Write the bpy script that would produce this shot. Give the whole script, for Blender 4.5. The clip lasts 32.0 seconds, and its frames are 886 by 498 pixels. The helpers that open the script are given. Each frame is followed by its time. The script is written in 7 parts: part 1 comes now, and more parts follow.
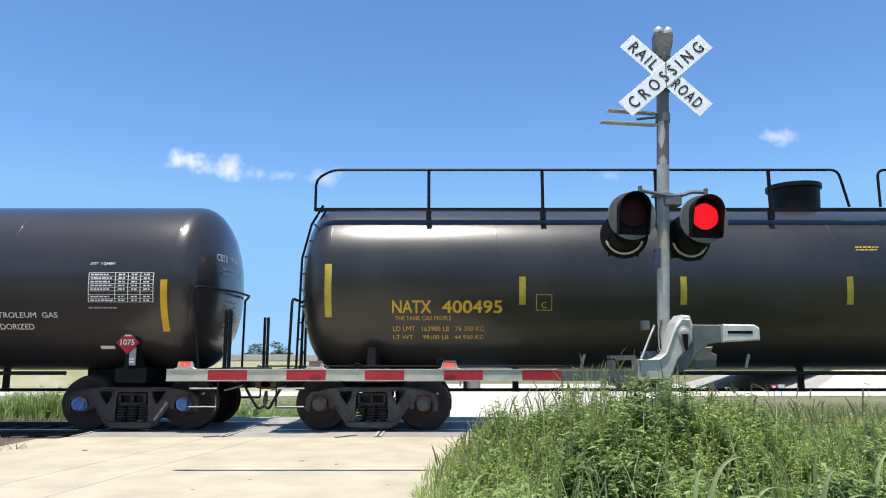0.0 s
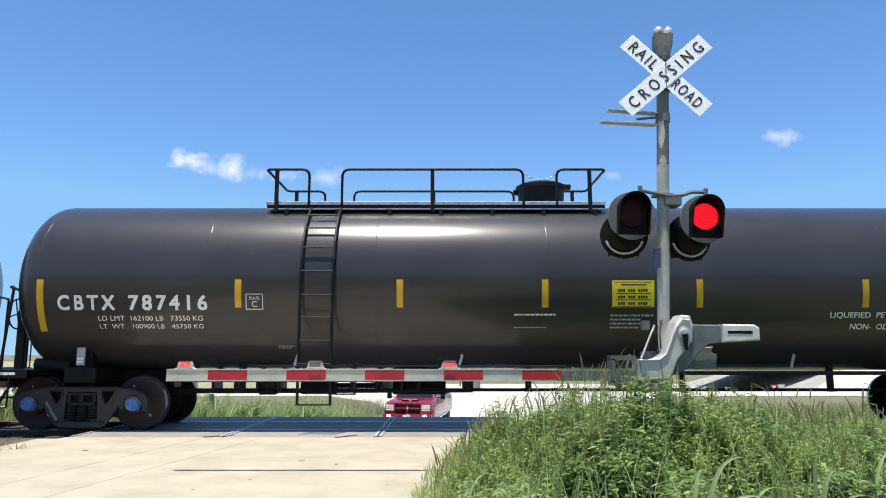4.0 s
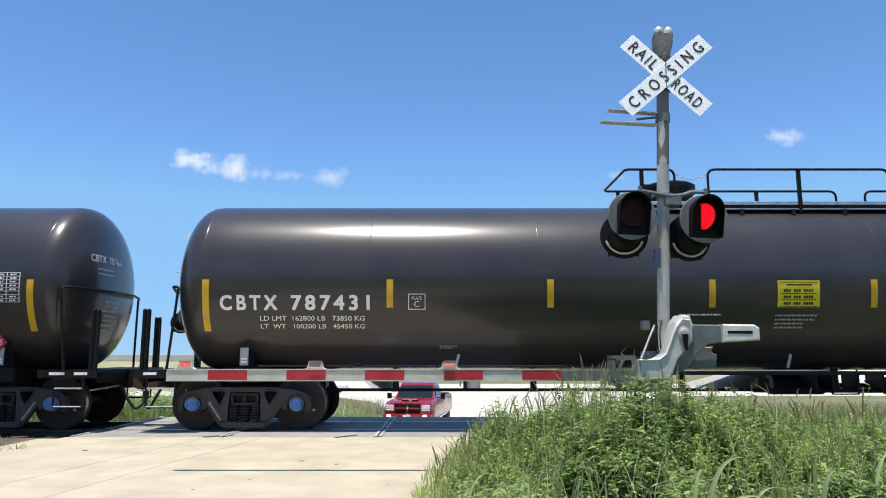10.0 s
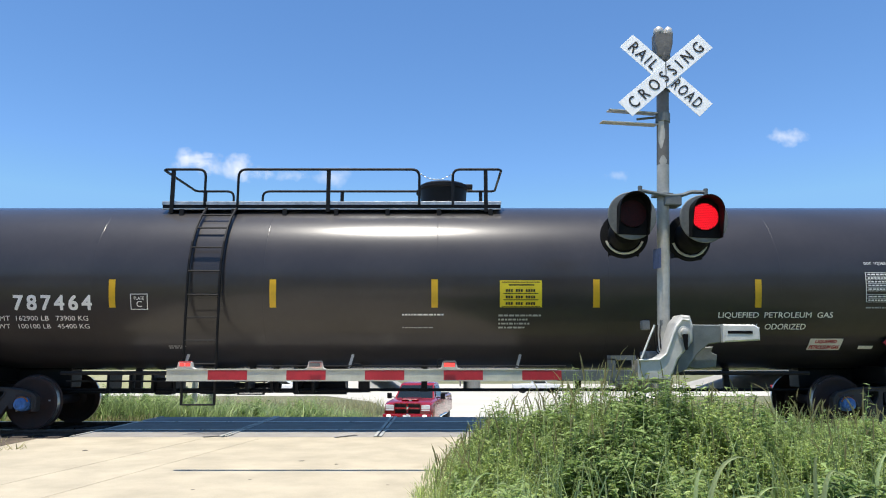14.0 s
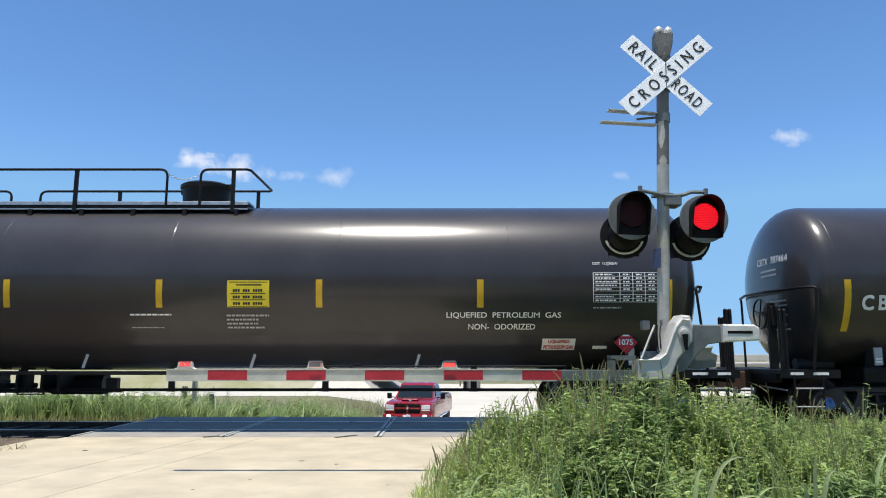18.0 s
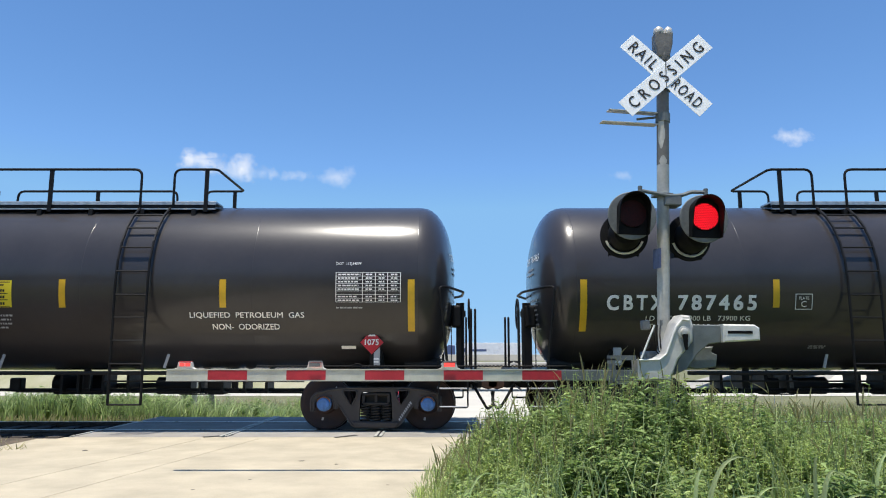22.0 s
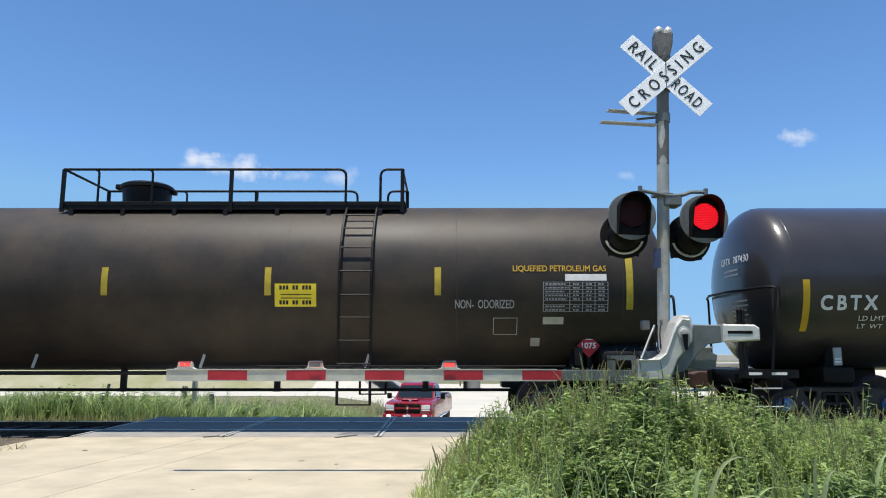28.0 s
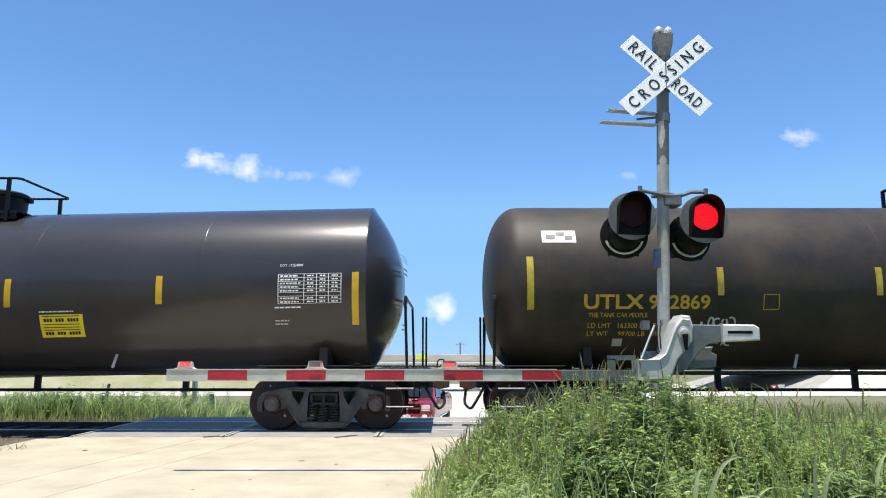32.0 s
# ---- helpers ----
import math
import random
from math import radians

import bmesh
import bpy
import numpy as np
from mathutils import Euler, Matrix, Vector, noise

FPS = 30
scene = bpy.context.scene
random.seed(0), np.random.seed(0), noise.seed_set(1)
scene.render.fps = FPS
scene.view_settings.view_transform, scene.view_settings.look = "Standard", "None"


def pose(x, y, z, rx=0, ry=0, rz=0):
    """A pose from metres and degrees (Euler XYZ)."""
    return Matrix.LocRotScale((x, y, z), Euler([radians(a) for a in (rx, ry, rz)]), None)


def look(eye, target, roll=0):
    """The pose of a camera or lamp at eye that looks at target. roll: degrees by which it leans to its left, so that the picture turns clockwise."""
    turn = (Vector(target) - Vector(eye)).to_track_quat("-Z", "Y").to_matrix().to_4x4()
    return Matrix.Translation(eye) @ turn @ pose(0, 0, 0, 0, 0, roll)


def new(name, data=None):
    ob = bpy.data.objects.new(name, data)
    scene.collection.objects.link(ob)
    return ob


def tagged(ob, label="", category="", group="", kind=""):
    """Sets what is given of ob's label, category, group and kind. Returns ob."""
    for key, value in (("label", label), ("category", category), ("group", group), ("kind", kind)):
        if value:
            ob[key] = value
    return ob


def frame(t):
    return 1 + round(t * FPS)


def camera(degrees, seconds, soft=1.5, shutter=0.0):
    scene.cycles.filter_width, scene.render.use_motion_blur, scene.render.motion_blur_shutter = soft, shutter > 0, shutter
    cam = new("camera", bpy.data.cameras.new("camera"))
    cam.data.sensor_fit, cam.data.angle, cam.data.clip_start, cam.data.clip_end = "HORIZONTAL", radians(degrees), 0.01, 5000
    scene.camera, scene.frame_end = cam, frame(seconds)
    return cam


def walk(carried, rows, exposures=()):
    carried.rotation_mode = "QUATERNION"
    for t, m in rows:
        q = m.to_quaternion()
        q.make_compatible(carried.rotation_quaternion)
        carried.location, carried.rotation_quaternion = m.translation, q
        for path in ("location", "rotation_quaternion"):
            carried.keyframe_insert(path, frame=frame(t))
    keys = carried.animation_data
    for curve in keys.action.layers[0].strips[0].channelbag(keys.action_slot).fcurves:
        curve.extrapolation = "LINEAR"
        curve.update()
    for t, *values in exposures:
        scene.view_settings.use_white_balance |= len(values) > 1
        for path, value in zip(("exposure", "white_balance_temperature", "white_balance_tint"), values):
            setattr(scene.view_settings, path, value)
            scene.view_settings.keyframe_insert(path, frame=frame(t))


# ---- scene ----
# ---- camera ----
cam = camera(64.85, 32.0, soft=1.05)
EYE_POSE = pose(0, 0, 1.27, 98.71, 0, 0)
walk(cam, [(0, EYE_POSE), (32, EYE_POSE)], exposures=[(0, 0.57), (1, 0.42), (2, 0.38), (3, 0.51), (6, 0.57), (7, 0.43), (8, 0.45), (9, 0.52), (11, 0.46), (13, 0.43), (14, 0.53), (17, 0.46), (18, 0.42), (19, 0.51), (20, 0.56), (21, 0.49), (23, 0.42), (25, 0.54), (28, 0.38), (29, 0.56), (31, 0.60), (32, 0.60)])

# ---- light ----
TRACK_Y = 13.25          # centre line of the track
SUN_DIR = Vector((-0.064, -0.165, 0.985)).normalized()
sun_data = bpy.data.lights.new("sun", "SUN")
sun_data.energy, sun_data.angle, sun_data.color = 4.3, radians(0.53), (1.0, 0.945, 0.85)
sun = new("sun", sun_data)
sun.matrix_world = look(SUN_DIR * 60, (0, 0, 0))
world = bpy.data.worlds.new("sky")
scene.world = world
world.use_nodes = True
wn = world.node_tree
sky = wn.nodes.new("ShaderNodeTexSky")
sky.sky_type, sky.sun_disc = "NISHITA", False
sky.sun_elevation, sky.sun_rotation = math.asin(SUN_DIR.z), math.atan2(SUN_DIR.x, SUN_DIR.y)
sky.altitude, sky.air_density, sky.dust_density, sky.ozone_density = 100, 0.86, 0.0, 4.5
clear = wn.nodes.new("ShaderNodeHueSaturation")
clear.inputs["Saturation"].default_value = 1.12
wn.links.new(sky.outputs[0], clear.inputs["Color"])
wn.nodes["Background"].inputs["Strength"].default_value = 0.14
# dry air: the sky stays blue down to the horizon
deep = wn.nodes.new("ShaderNodeMixRGB")
deep.blend_type = "DARKEN"
deep.inputs[0].default_value, deep.inputs[2].default_value = 0.9, (1.35, 2.75, 4.6, 1)
wn.links.new(clear.outputs[0], deep.inputs[1])
wn.links.new(deep.outputs[0], wn.nodes["Background"].inputs["Color"])


# ---- materials ----
def mat(name, color, rough=0.6, metal=0.0, vary=0.25, scale=3.0, bump=0.15, fine=60.0, coat=0.0, tint=None, island=0.0, obj=0.0, spec=0.5, rvary=0.12, coat_rough=0.08, coat_ior=1.5):
    """Principled paint with stains (scale per metre), grain (fine), relief, and a random shade per object or per island."""
    m = bpy.data.materials.new(name)
    m.use_nodes = True
    nt = m.node_tree
    b = nt.nodes["Principled BSDF"]
    b.inputs["Metallic"].default_value = metal
    b.inputs["Specular IOR Level"].default_value = spec
    b.inputs["Coat Weight"].default_value = coat
    b.inputs["Coat Roughness"].default_value = coat_rough
    b.inputs["Coat IOR"].default_value = coat_ior
    tc = nt.nodes.new("ShaderNodeTexCoord")
    n1 = nt.nodes.new("ShaderNodeTexNoise")
    n1.inputs["Scale"].default_value, n1.inputs["Detail"].default_value, n1.inputs["Roughness"].default_value = scale, 6, 0.6
    n2 = nt.nodes.new("ShaderNodeTexNoise")
    n2.inputs["Scale"].default_value, n2.inputs["Detail"].default_value = fine, 3
    for n in (n1, n2):
        nt.links.new(tc.outputs["Object"], n.inputs["Vector"])
    ramp = nt.nodes.new("ShaderNodeValToRGB")
    ramp.color_ramp.elements[0].position, ramp.color_ramp.elements[1].position = 0.34, 0.66
    lo = tint if tint else tuple(c * (1 - vary) for c in color)
    hi = tuple(min(1, c * (1 + vary)) for c in color) if not tint else color
    ramp.color_ramp.elements[0].color, ramp.color_ramp.elements[1].color = (*lo, 1), (*hi, 1)
    nt.links.new(n1.outputs["Fac"], ramp.inputs["Fac"])
    grain = nt.nodes.new("ShaderNodeMapRange")
    grain.inputs["To Min"].default_value, grain.inputs["To Max"].default_value = 1 - vary * 0.6, 1 + vary * 0.6
    nt.links.new(n2.outputs["Fac"], grain.inputs["Value"])
    mul = nt.nodes.new("ShaderNodeVectorMath")
    mul.operation = "SCALE"
    nt.links.new(ramp.outputs["Color"], mul.inputs[0])
    nt.links.new(grain.outputs["Result"], mul.inputs["Scale"])
    out = mul.outputs[0]
    for amount, source in ((island, "g"), (obj, "o")):
        if amount:
            src = nt.nodes.new("ShaderNodeNewGeometry").outputs["Random Per Island"] if source == "g" else nt.nodes.new("ShaderNodeObjectInfo").outputs["Random"]
            mr = nt.nodes.new("ShaderNodeMapRange")
            mr.inputs["To Min"].default_value, mr.inputs["To Max"].default_value = 1 - amount, 1 + amount
            nt.links.new(src, mr.inputs["Value"])
            m2 = nt.nodes.new("ShaderNodeVectorMath")
            m2.operation = "SCALE"
            nt.links.new(out, m2.inputs[0])
            nt.links.new(mr.outputs["Result"], m2.inputs["Scale"])
            out = m2.outputs[0]
    nt.links.new(out, b.inputs["Base Color"])
    rr = nt.nodes.new("ShaderNodeMapRange")
    rr.inputs["To Min"].default_value, rr.inputs["To Max"].default_value = max(0.02, rough - rvary), min(1, rough + rvary)
    nt.links.new(n1.outputs["Fac"], rr.inputs["Value"])
    nt.links.new(rr.outputs["Result"], b.inputs["Roughness"])
    if bump:
        bp = nt.nodes.new("ShaderNodeBump")
        bp.inputs["Strength"].default_value, bp.inputs["Distance"].default_value = bump, 0.01
        nt.links.new(n2.outputs["Fac"], bp.inputs["Height"])
        nt.links.new(bp.outputs["Normal"], b.inputs["Normal"])
    return m


def glow(name, color, strength):
    m = bpy.data.materials.new(name)
    m.use_nodes = True
    b = m.node_tree.nodes["Principled BSDF"]
    b.inputs["Base Color"].default_value = (color[0] * 0.25, color[1] * 0.2, color[2] * 0.2, 1)
    b.inputs["Emission Color"].default_value = (*color, 1)
    b.inputs["Emission Strength"].default_value = strength
    return m


def leafy(name, color, tint, island=0.55):
    m = mat(name, color, 0.5, vary=0.3, scale=1.2, bump=0, tint=tint, island=island)
    nt = m.node_tree
    b = nt.nodes["Principled BSDF"]
    tr = nt.nodes.new("ShaderNodeBsdfTranslucent")
    mix = nt.nodes.new("ShaderNodeMixShader")
    mix.inputs[0].default_value = 0.44
    src = b.inputs["Base Color"].links[0].from_socket
    nt.links.new(src, tr.inputs["Color"])
    nt.links.new(b.outputs[0], mix.inputs[1])
    nt.links.new(tr.outputs[0], mix.inputs[2])
    nt.links.new(mix.outputs[0], nt.nodes["Material Output"].inputs["Surface"])
    return m


BLACK_GLOSS = mat("black_tank_paint", (0.038, 0.034, 0.034), 0.42, vary=0.15, scale=0.7, bump=0.012, fine=9, rvary=0.04, spec=0.14, coat=1.0, coat_rough=0.19, coat_ior=1.44)
BLACK_OLD = mat("weathered_tank_paint", (0.062, 0.048, 0.034), 0.52, vary=0.3, scale=0.9, bump=0.06, fine=8, tint=(0.026, 0.023, 0.021), rvary=0.1, spec=0.28)
BLACK_MID = mat("older_tank_paint", (0.032, 0.030, 0.029), 0.36, vary=0.3, scale=0.6, bump=0.35, fine=1.6, rvary=0.07, spec=0.3, coat=1.0, coat_rough=0.24, coat_ior=1.34)
BLACK_PART = mat("black_fittings", (0.0085, 0.008, 0.008), 0.5, vary=0.35, scale=4, bump=0.2, spec=0.22)
FRAME_CAST = mat("grey_cast_side_frame", (0.060, 0.051, 0.046), 0.62, vary=0.3, scale=4, bump=0.3, fine=70, tint=(0.036, 0.030, 0.027))
CAST = mat("cast_steel", (0.021, 0.018, 0.016), 0.68, vary=0.4, scale=5, bump=0.35, fine=90, tint=(0.018, 0.0145, 0.012))
DUSTY = mat("dusty_truck_steel", (0.105, 0.098, 0.09), 0.7, vary=0.4, scale=4, bump=0.4, fine=60, tint=(0.035, 0.03, 0.027))
RUST = mat("rusty_steel", (0.10, 0.045, 0.025), 0.8, vary=0.4, scale=6, bump=0.4, tint=(0.05, 0.028, 0.02))
WHEEL = mat("wheel_steel", (0.050, 0.024, 0.018), 0.7, vary=0.35, scale=6, bump=0.3, tint=(0.03, 0.017, 0.014))
TREAD = mat("polished_tread", (0.45, 0.44, 0.42), 0.3, 0.9, vary=0.15, bump=0.05)
BLUE_CAP = mat("blue_bearing_cap", (0.09, 0.22, 0.48), 0.5, vary=0.3, scale=12, bump=0.2)
DARK_CAP = mat("greasy_bearing_cap", (0.10, 0.09, 0.085), 0.5, vary=0.4, scale=12, bump=0.3)
ORANGE = mat("orange_adapter", (0.50, 0.17, 0.05), 0.6, vary=0.3, scale=10)
BRONZE = mat("bare_galvanised", (0.52, 0.53, 0.53), 0.42, 0.75, vary=0.2, scale=9, bump=0.15)
YELLOW = mat("yellow_reflector", (0.70, 0.42, 0.02), 0.35, vary=0.1, scale=5, bump=0.05)
YELLOW_OLD = mat("dull_yellow_reflector", (0.52, 0.40, 0.04), 0.4, vary=0.2, scale=5, bump=0.05)
PLACARD = mat("yellow_placard", (0.85, 0.68, 0.03), 0.4, vary=0.06, scale=4, bump=0.03)
WHITE = mat("white_lettering", (0.93, 0.90, 0.85), 0.5, vary=0.08, scale=6, bump=0.05)
GREY_INK = mat("grey_lettering", (0.42, 0.42, 0.42), 0.5, vary=0.12, scale=6, bump=0.05)
GOLD_INK = mat("amber_lettering", (0.68, 0.42, 0.035), 0.5, vary=0.12, scale=6, bump=0.05)
RED_INK = mat("red_print", (0.55, 0.03, 0.05), 0.45, vary=0.15, scale=6, bump=0.05)
DARK_INK = mat("black_print", (0.012, 0.012, 0.012), 0.7, vary=0.1, scale=6, bump=0)
GRAFFITI = mat("pale_spray_paint", (0.60, 0.60, 0.58), 0.7, vary=0.15, scale=6, bump=0)
GALV = mat("grey_galvanised_mast", (0.46, 0.45, 0.40), 0.5, 0.2, vary=0.24, scale=4, bump=0.2, fine=35)
DARK_MAST = mat("dark_flaking_mast_paint", (0.20, 0.19, 0.17), 0.55, 0.1, vary=0.5, scale=3, bump=0.3, fine=30, tint=(0.13, 0.122, 0.11))
PALE = mat("pale_counterweight_paint", (0.70, 0.68, 0.62), 0.45, 0.1, vary=0.14, scale=7, bump=0.15)
SILVER = mat("aluminium_paint", (0.56, 0.54, 0.49), 0.42, 0.2, vary=0.16, scale=5, bump=0.12)
SILVER_DK = mat("weathered_aluminium_paint", (0.15, 0.165, 0.16), 0.45, 0.2, vary=0.2, scale=5, bump=0.12)
HOOD = mat("grey_lamp_housing", (0.16, 0.17, 0.165), 0.5, 0.15, vary=0.25, scale=7, bump=0.15)
HOOD_DK = mat("black_lamp_hood", (0.007, 0.0065, 0.0065), 0.6, vary=0.3, scale=7, spec=0.15)
SIGN_WHITE = mat("white_sign_sheeting", (0.94, 0.96, 0.95), 0.4, vary=0.05, scale=5, bump=0.02)
ARM_WHITE = mat("faded_reflective_white", (0.50, 0.50, 0.42), 0.5, vary=0.12, scale=6, bump=0.08)
ARM_RED = mat("reflective_red", (0.42, 0.022, 0.035), 0.42, vary=0.16, scale=7, bump=0.08)
LED_RED = glow("lit_red_leds", (1.0, 0.008, 0.02), 1.15)
LED_DIM = glow("red_glass_between_leds", (1.0, 0.006, 0.015), 0.10)
LENS_DARK = mat("dark_red_lens", (0.028, 0.003, 0.003), 0.5, vary=0.3, scale=30, bump=0.2, spec=0.2)
ARM_GLOW = glow("lit_arm_lamp", (1.0, 0.07, 0.06), 1.0)
ARM_LENS = mat("red_arm_lens", (0.45, 0.05, 0.05), 0.3, vary=0.2, scale=20)
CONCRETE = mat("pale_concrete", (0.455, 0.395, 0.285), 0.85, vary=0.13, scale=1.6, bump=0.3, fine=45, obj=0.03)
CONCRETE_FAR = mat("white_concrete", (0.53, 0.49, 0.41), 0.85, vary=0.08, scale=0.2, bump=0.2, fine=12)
# darker than the road slabs, with some of the train's shade in the grey
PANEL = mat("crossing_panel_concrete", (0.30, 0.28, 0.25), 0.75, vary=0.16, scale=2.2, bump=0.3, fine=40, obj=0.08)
ASPHALT = mat("dark_tyre_marks", (0.07, 0.065, 0.06), 0.85, vary=0.3, scale=3, bump=0.4)
BALLAST = mat("dark_ballast", (0.10, 0.09, 0.08), 0.9, vary=0.45, scale=6, bump=0.9, fine=28, tint=(0.05, 0.043, 0.037), island=0.35)
RAIL = mat("rail_steel", (0.11, 0.075, 0.055), 0.7, 0.2, vary=0.3, scale=6, bump=0.2)
TIE = mat("creosoted_tie", (0.055, 0.043, 0.034), 0.85, vary=0.35, scale=5, bump=0.4)
SOIL = mat("dry_grass_ground", (0.20, 0.19, 0.09), 0.95, vary=0.3, scale=0.5, bump=0.6, fine=12, tint=(0.12, 0.125, 0.055))
MEADOW = mat("pale_mown_verge", (0.36, 0.335, 0.23), 0.95, vary=0.2, scale=0.15, bump=0.4, fine=5, tint=(0.24, 0.24, 0.11))
DIRT = mat("dark_shoulder_dirt", (0.11, 0.085, 0.06), 0.95, vary=0.4, scale=4, bump=0.8, fine=30)
WEED = leafy("weed_leaves", (0.37, 0.47, 0.18), (0.25, 0.34, 0.12), 0.4)
WEED_DK = leafy("shrub_leaves", (0.34, 0.44, 0.16), (0.23, 0.32, 0.11), 0.45)
WEED_MID = leafy("light_weed_leaves", (0.42, 0.50, 0.17), (0.30, 0.39, 0.12), 0.4)
WEED_LT = leafy("young_grass", (0.47, 0.56, 0.19), (0.37, 0.47, 0.13), 0.35)
STRAW = leafy("straw_seed_heads", (0.46, 0.42, 0.22), (0.34, 0.33, 0.16), 0.3)
CANE = leafy("tall_cane_grass", (0.49, 0.57, 0.28), (0.39, 0.48, 0.20), 0.35)
TREE_LEAF = leafy("distant_tree_leaves", (0.06, 0.10, 0.035), (0.035, 0.065, 0.025))
BARK = mat("bark", (0.10, 0.08, 0.06), 0.9, vary=0.3, scale=6, bump=0.6)
WOOD_POST = mat("grey_weathered_wood", (0.17, 0.155, 0.14), 0.85, vary=0.3, scale=7, bump=0.5)
CAR_RED = mat("red_car_paint", (0.27, 0.006, 0.012), 0.25, vary=0.08, scale=2, bump=0, coat=0.6)
CAR_WHITE = mat("white_car_paint", (0.78, 0.78, 0.77), 0.3, vary=0.05, scale=2, bump=0, coat=0.5)
CHROME = mat("chrome", (0.75, 0.75, 0.76), 0.12, 1.0, vary=0.05, bump=0)
GLASS = mat("tinted_vehicle_glass", (0.015, 0.02, 0.022), 0.05, vary=0.05, bump=0, rvary=0.01)
TYRE = mat("tyre_rubber", (0.018, 0.018, 0.018), 0.8, vary=0.2, bump=0.2)
HEADLAMP = glow("lit_headlamp", (1.0, 0.97, 0.9), 1.4)
LAMP_CLEAR = mat("clear_headlamp", (0.62, 0.63, 0.62), 0.15, vary=0.1, bump=0)
# concrete below the deck: its shade is put into a darker colour
SHADE_TONE = mat("shade_toned_bridge_concrete", (0.36, 0.34, 0.30), 0.85, vary=0.12, scale=0.3, bump=0.2, fine=8)
SIGN_RED = mat("red_sign_sheeting", (0.55, 0.02, 0.03), 0.45, vary=0.1, bump=0)
BLUE_SIGN = mat("blue_notice_plate", (0.07, 0.10, 0.20), 0.5, vary=0.2, scale=20, bump=0)


# ---- mesh helpers ----
def mesh_of(bm, material, name="mesh", smooth=False):
    me = bpy.data.meshes.new(name)
    bm.to_mesh(me)
    bm.free()
    for m in material if isinstance(material, (list, tuple)) else (material,):
        me.materials.append(m)
    if smooth:
        me.polygons.foreach_set("use_smooth", [True] * len(me.polygons))
        me.set_sharp_from_angle(angle=radians(40))
    return me


def part(name, bm, material, parent, label="", m=None, smooth=False):
    """One mesh object under a thing or a part; bm is a bmesh or a finished mesh."""
    me = bm if isinstance(bm, bpy.types.Mesh) else mesh_of(bm, material, name, smooth)
    ob = new(name, me)
    ob.parent = parent
    if m is not None:
        ob.matrix_basis = m
    return tagged(ob, label)


def thing(name, label, category, group="", kind="", m=None):
    ob = new(name)
    ob.empty_display_size = 0.2
    if m is not None:
        ob.matrix_basis = m
    return tagged(ob, label, category, group, kind)


SHARED = {}


def shared(key, build, material, smooth=False):
    """A mesh that is built once and then shared by alike parts."""
    if key not in SHARED:
        SHARED[key] = mesh_of(build(), material, key, smooth)
    return SHARED[key]


def box(bm, sx, sy, sz, x=0, y=0, z=0, bevel=0.0, rot=None):
    m = Matrix.Translation((x, y, z)) @ (rot if rot else Matrix()) @ Matrix.Diagonal((sx, sy, sz, 1))
    geo = bmesh.ops.create_cube(bm, size=1, matrix=m)
    if bevel:
        edges = {e for v in geo["verts"] for e in v.link_edges}
        bmesh.ops.bevel(bm, geom=list(edges), offset=bevel, segments=2, affect="EDGES", profile=0.5)
    return bm


def tube(bm, points, r, n=8, closed=False, cap=True):
    """A round bar along a line of points."""
    pts = [Vector(p) for p in points]
    rings = []
    up = None
    for i, p in enumerate(pts):
        a = pts[i - 1] if i > 0 else (pts[-1] if closed else p)
        b = pts[i + 1] if i < len(pts) - 1 else (pts[0] if closed else p)
        d = (b - a).normalized()
        if up is None:
            up = Vector((0, 0, 1)) if abs(d.z) < 0.9 else Vector((1, 0, 0))
        side = d.cross(up)
        if side.length < 1e-4:
            up = Vector((0, 1, 0)) if abs(d.y) < 0.9 else Vector((1, 0, 0))
            side = d.cross(up)
        side.normalize()
        up = side.cross(d).normalized()
        rr = r[i] if isinstance(r, (list, tuple)) else r
        rings.append([bm.verts.new(p + side * (rr * math.cos(k * math.tau / n)) + up * (rr * math.sin(k * math.tau / n))) for k in range(n)])
    pairs = list(zip(rings, rings[1:])) + ([(rings[-1], rings[0])] if closed else [])
    for a, b in pairs:
        for k in range(n):
            bm.faces.new((a[k], a[(k + 1) % n], b[(k + 1) % n], b[k]))
    if cap and not closed:
        bm.faces.new(rings[0][::-1])
        bm.faces.new(rings[-1])
    return bm


def rounded(points, r=0.08, n=4):
    """A polyline with its inner corners rounded off."""
    pts = [Vector(p) for p in points]
    out = [pts[0]]
    for a, b, c in zip(pts, pts[1:], pts[2:]):
        d1, d2 = (a - b), (c - b)
        k = min(r, d1.length * 0.45, d2.length * 0.45)
        p, q = b + d1.normalized() * k, b + d2.normalized() * k
        for i in range(n + 1):
            t = i / n
            out.append(p * (1 - t) ** 2 + b * (2 * t * (1 - t)) + q * t * t)
    out.append(pts[-1])
    return out


def lathe(bm, profile, axis="y", n=32, x=0, y=0, z=0):
    """Turns a profile of (along, radius) about an axis."""
    rings = []
    for a, r in profile:
        ring = []
        for k in range(n):
            c, s = r * math.cos(k * math.tau / n), r * math.sin(k * math.tau / n)
            p = {"x": (a, c, s), "y": (c, a, s), "z": (c, s, a)}[axis]
            ring.append(bm.verts.new((p[0] + x, p[1] + y, p[2] + z)))
        rings.append(ring)
    for a, b in zip(rings, rings[1:]):
        for k in range(n):
            bm.faces.new((a[k], a[(k + 1) % n], b[(k + 1) % n], b[k]))
    bm.faces.new(rings[0])
    bm.faces.new(rings[-1])
    bmesh.ops.recalc_face_normals(bm, faces=bm.faces)
    return bm


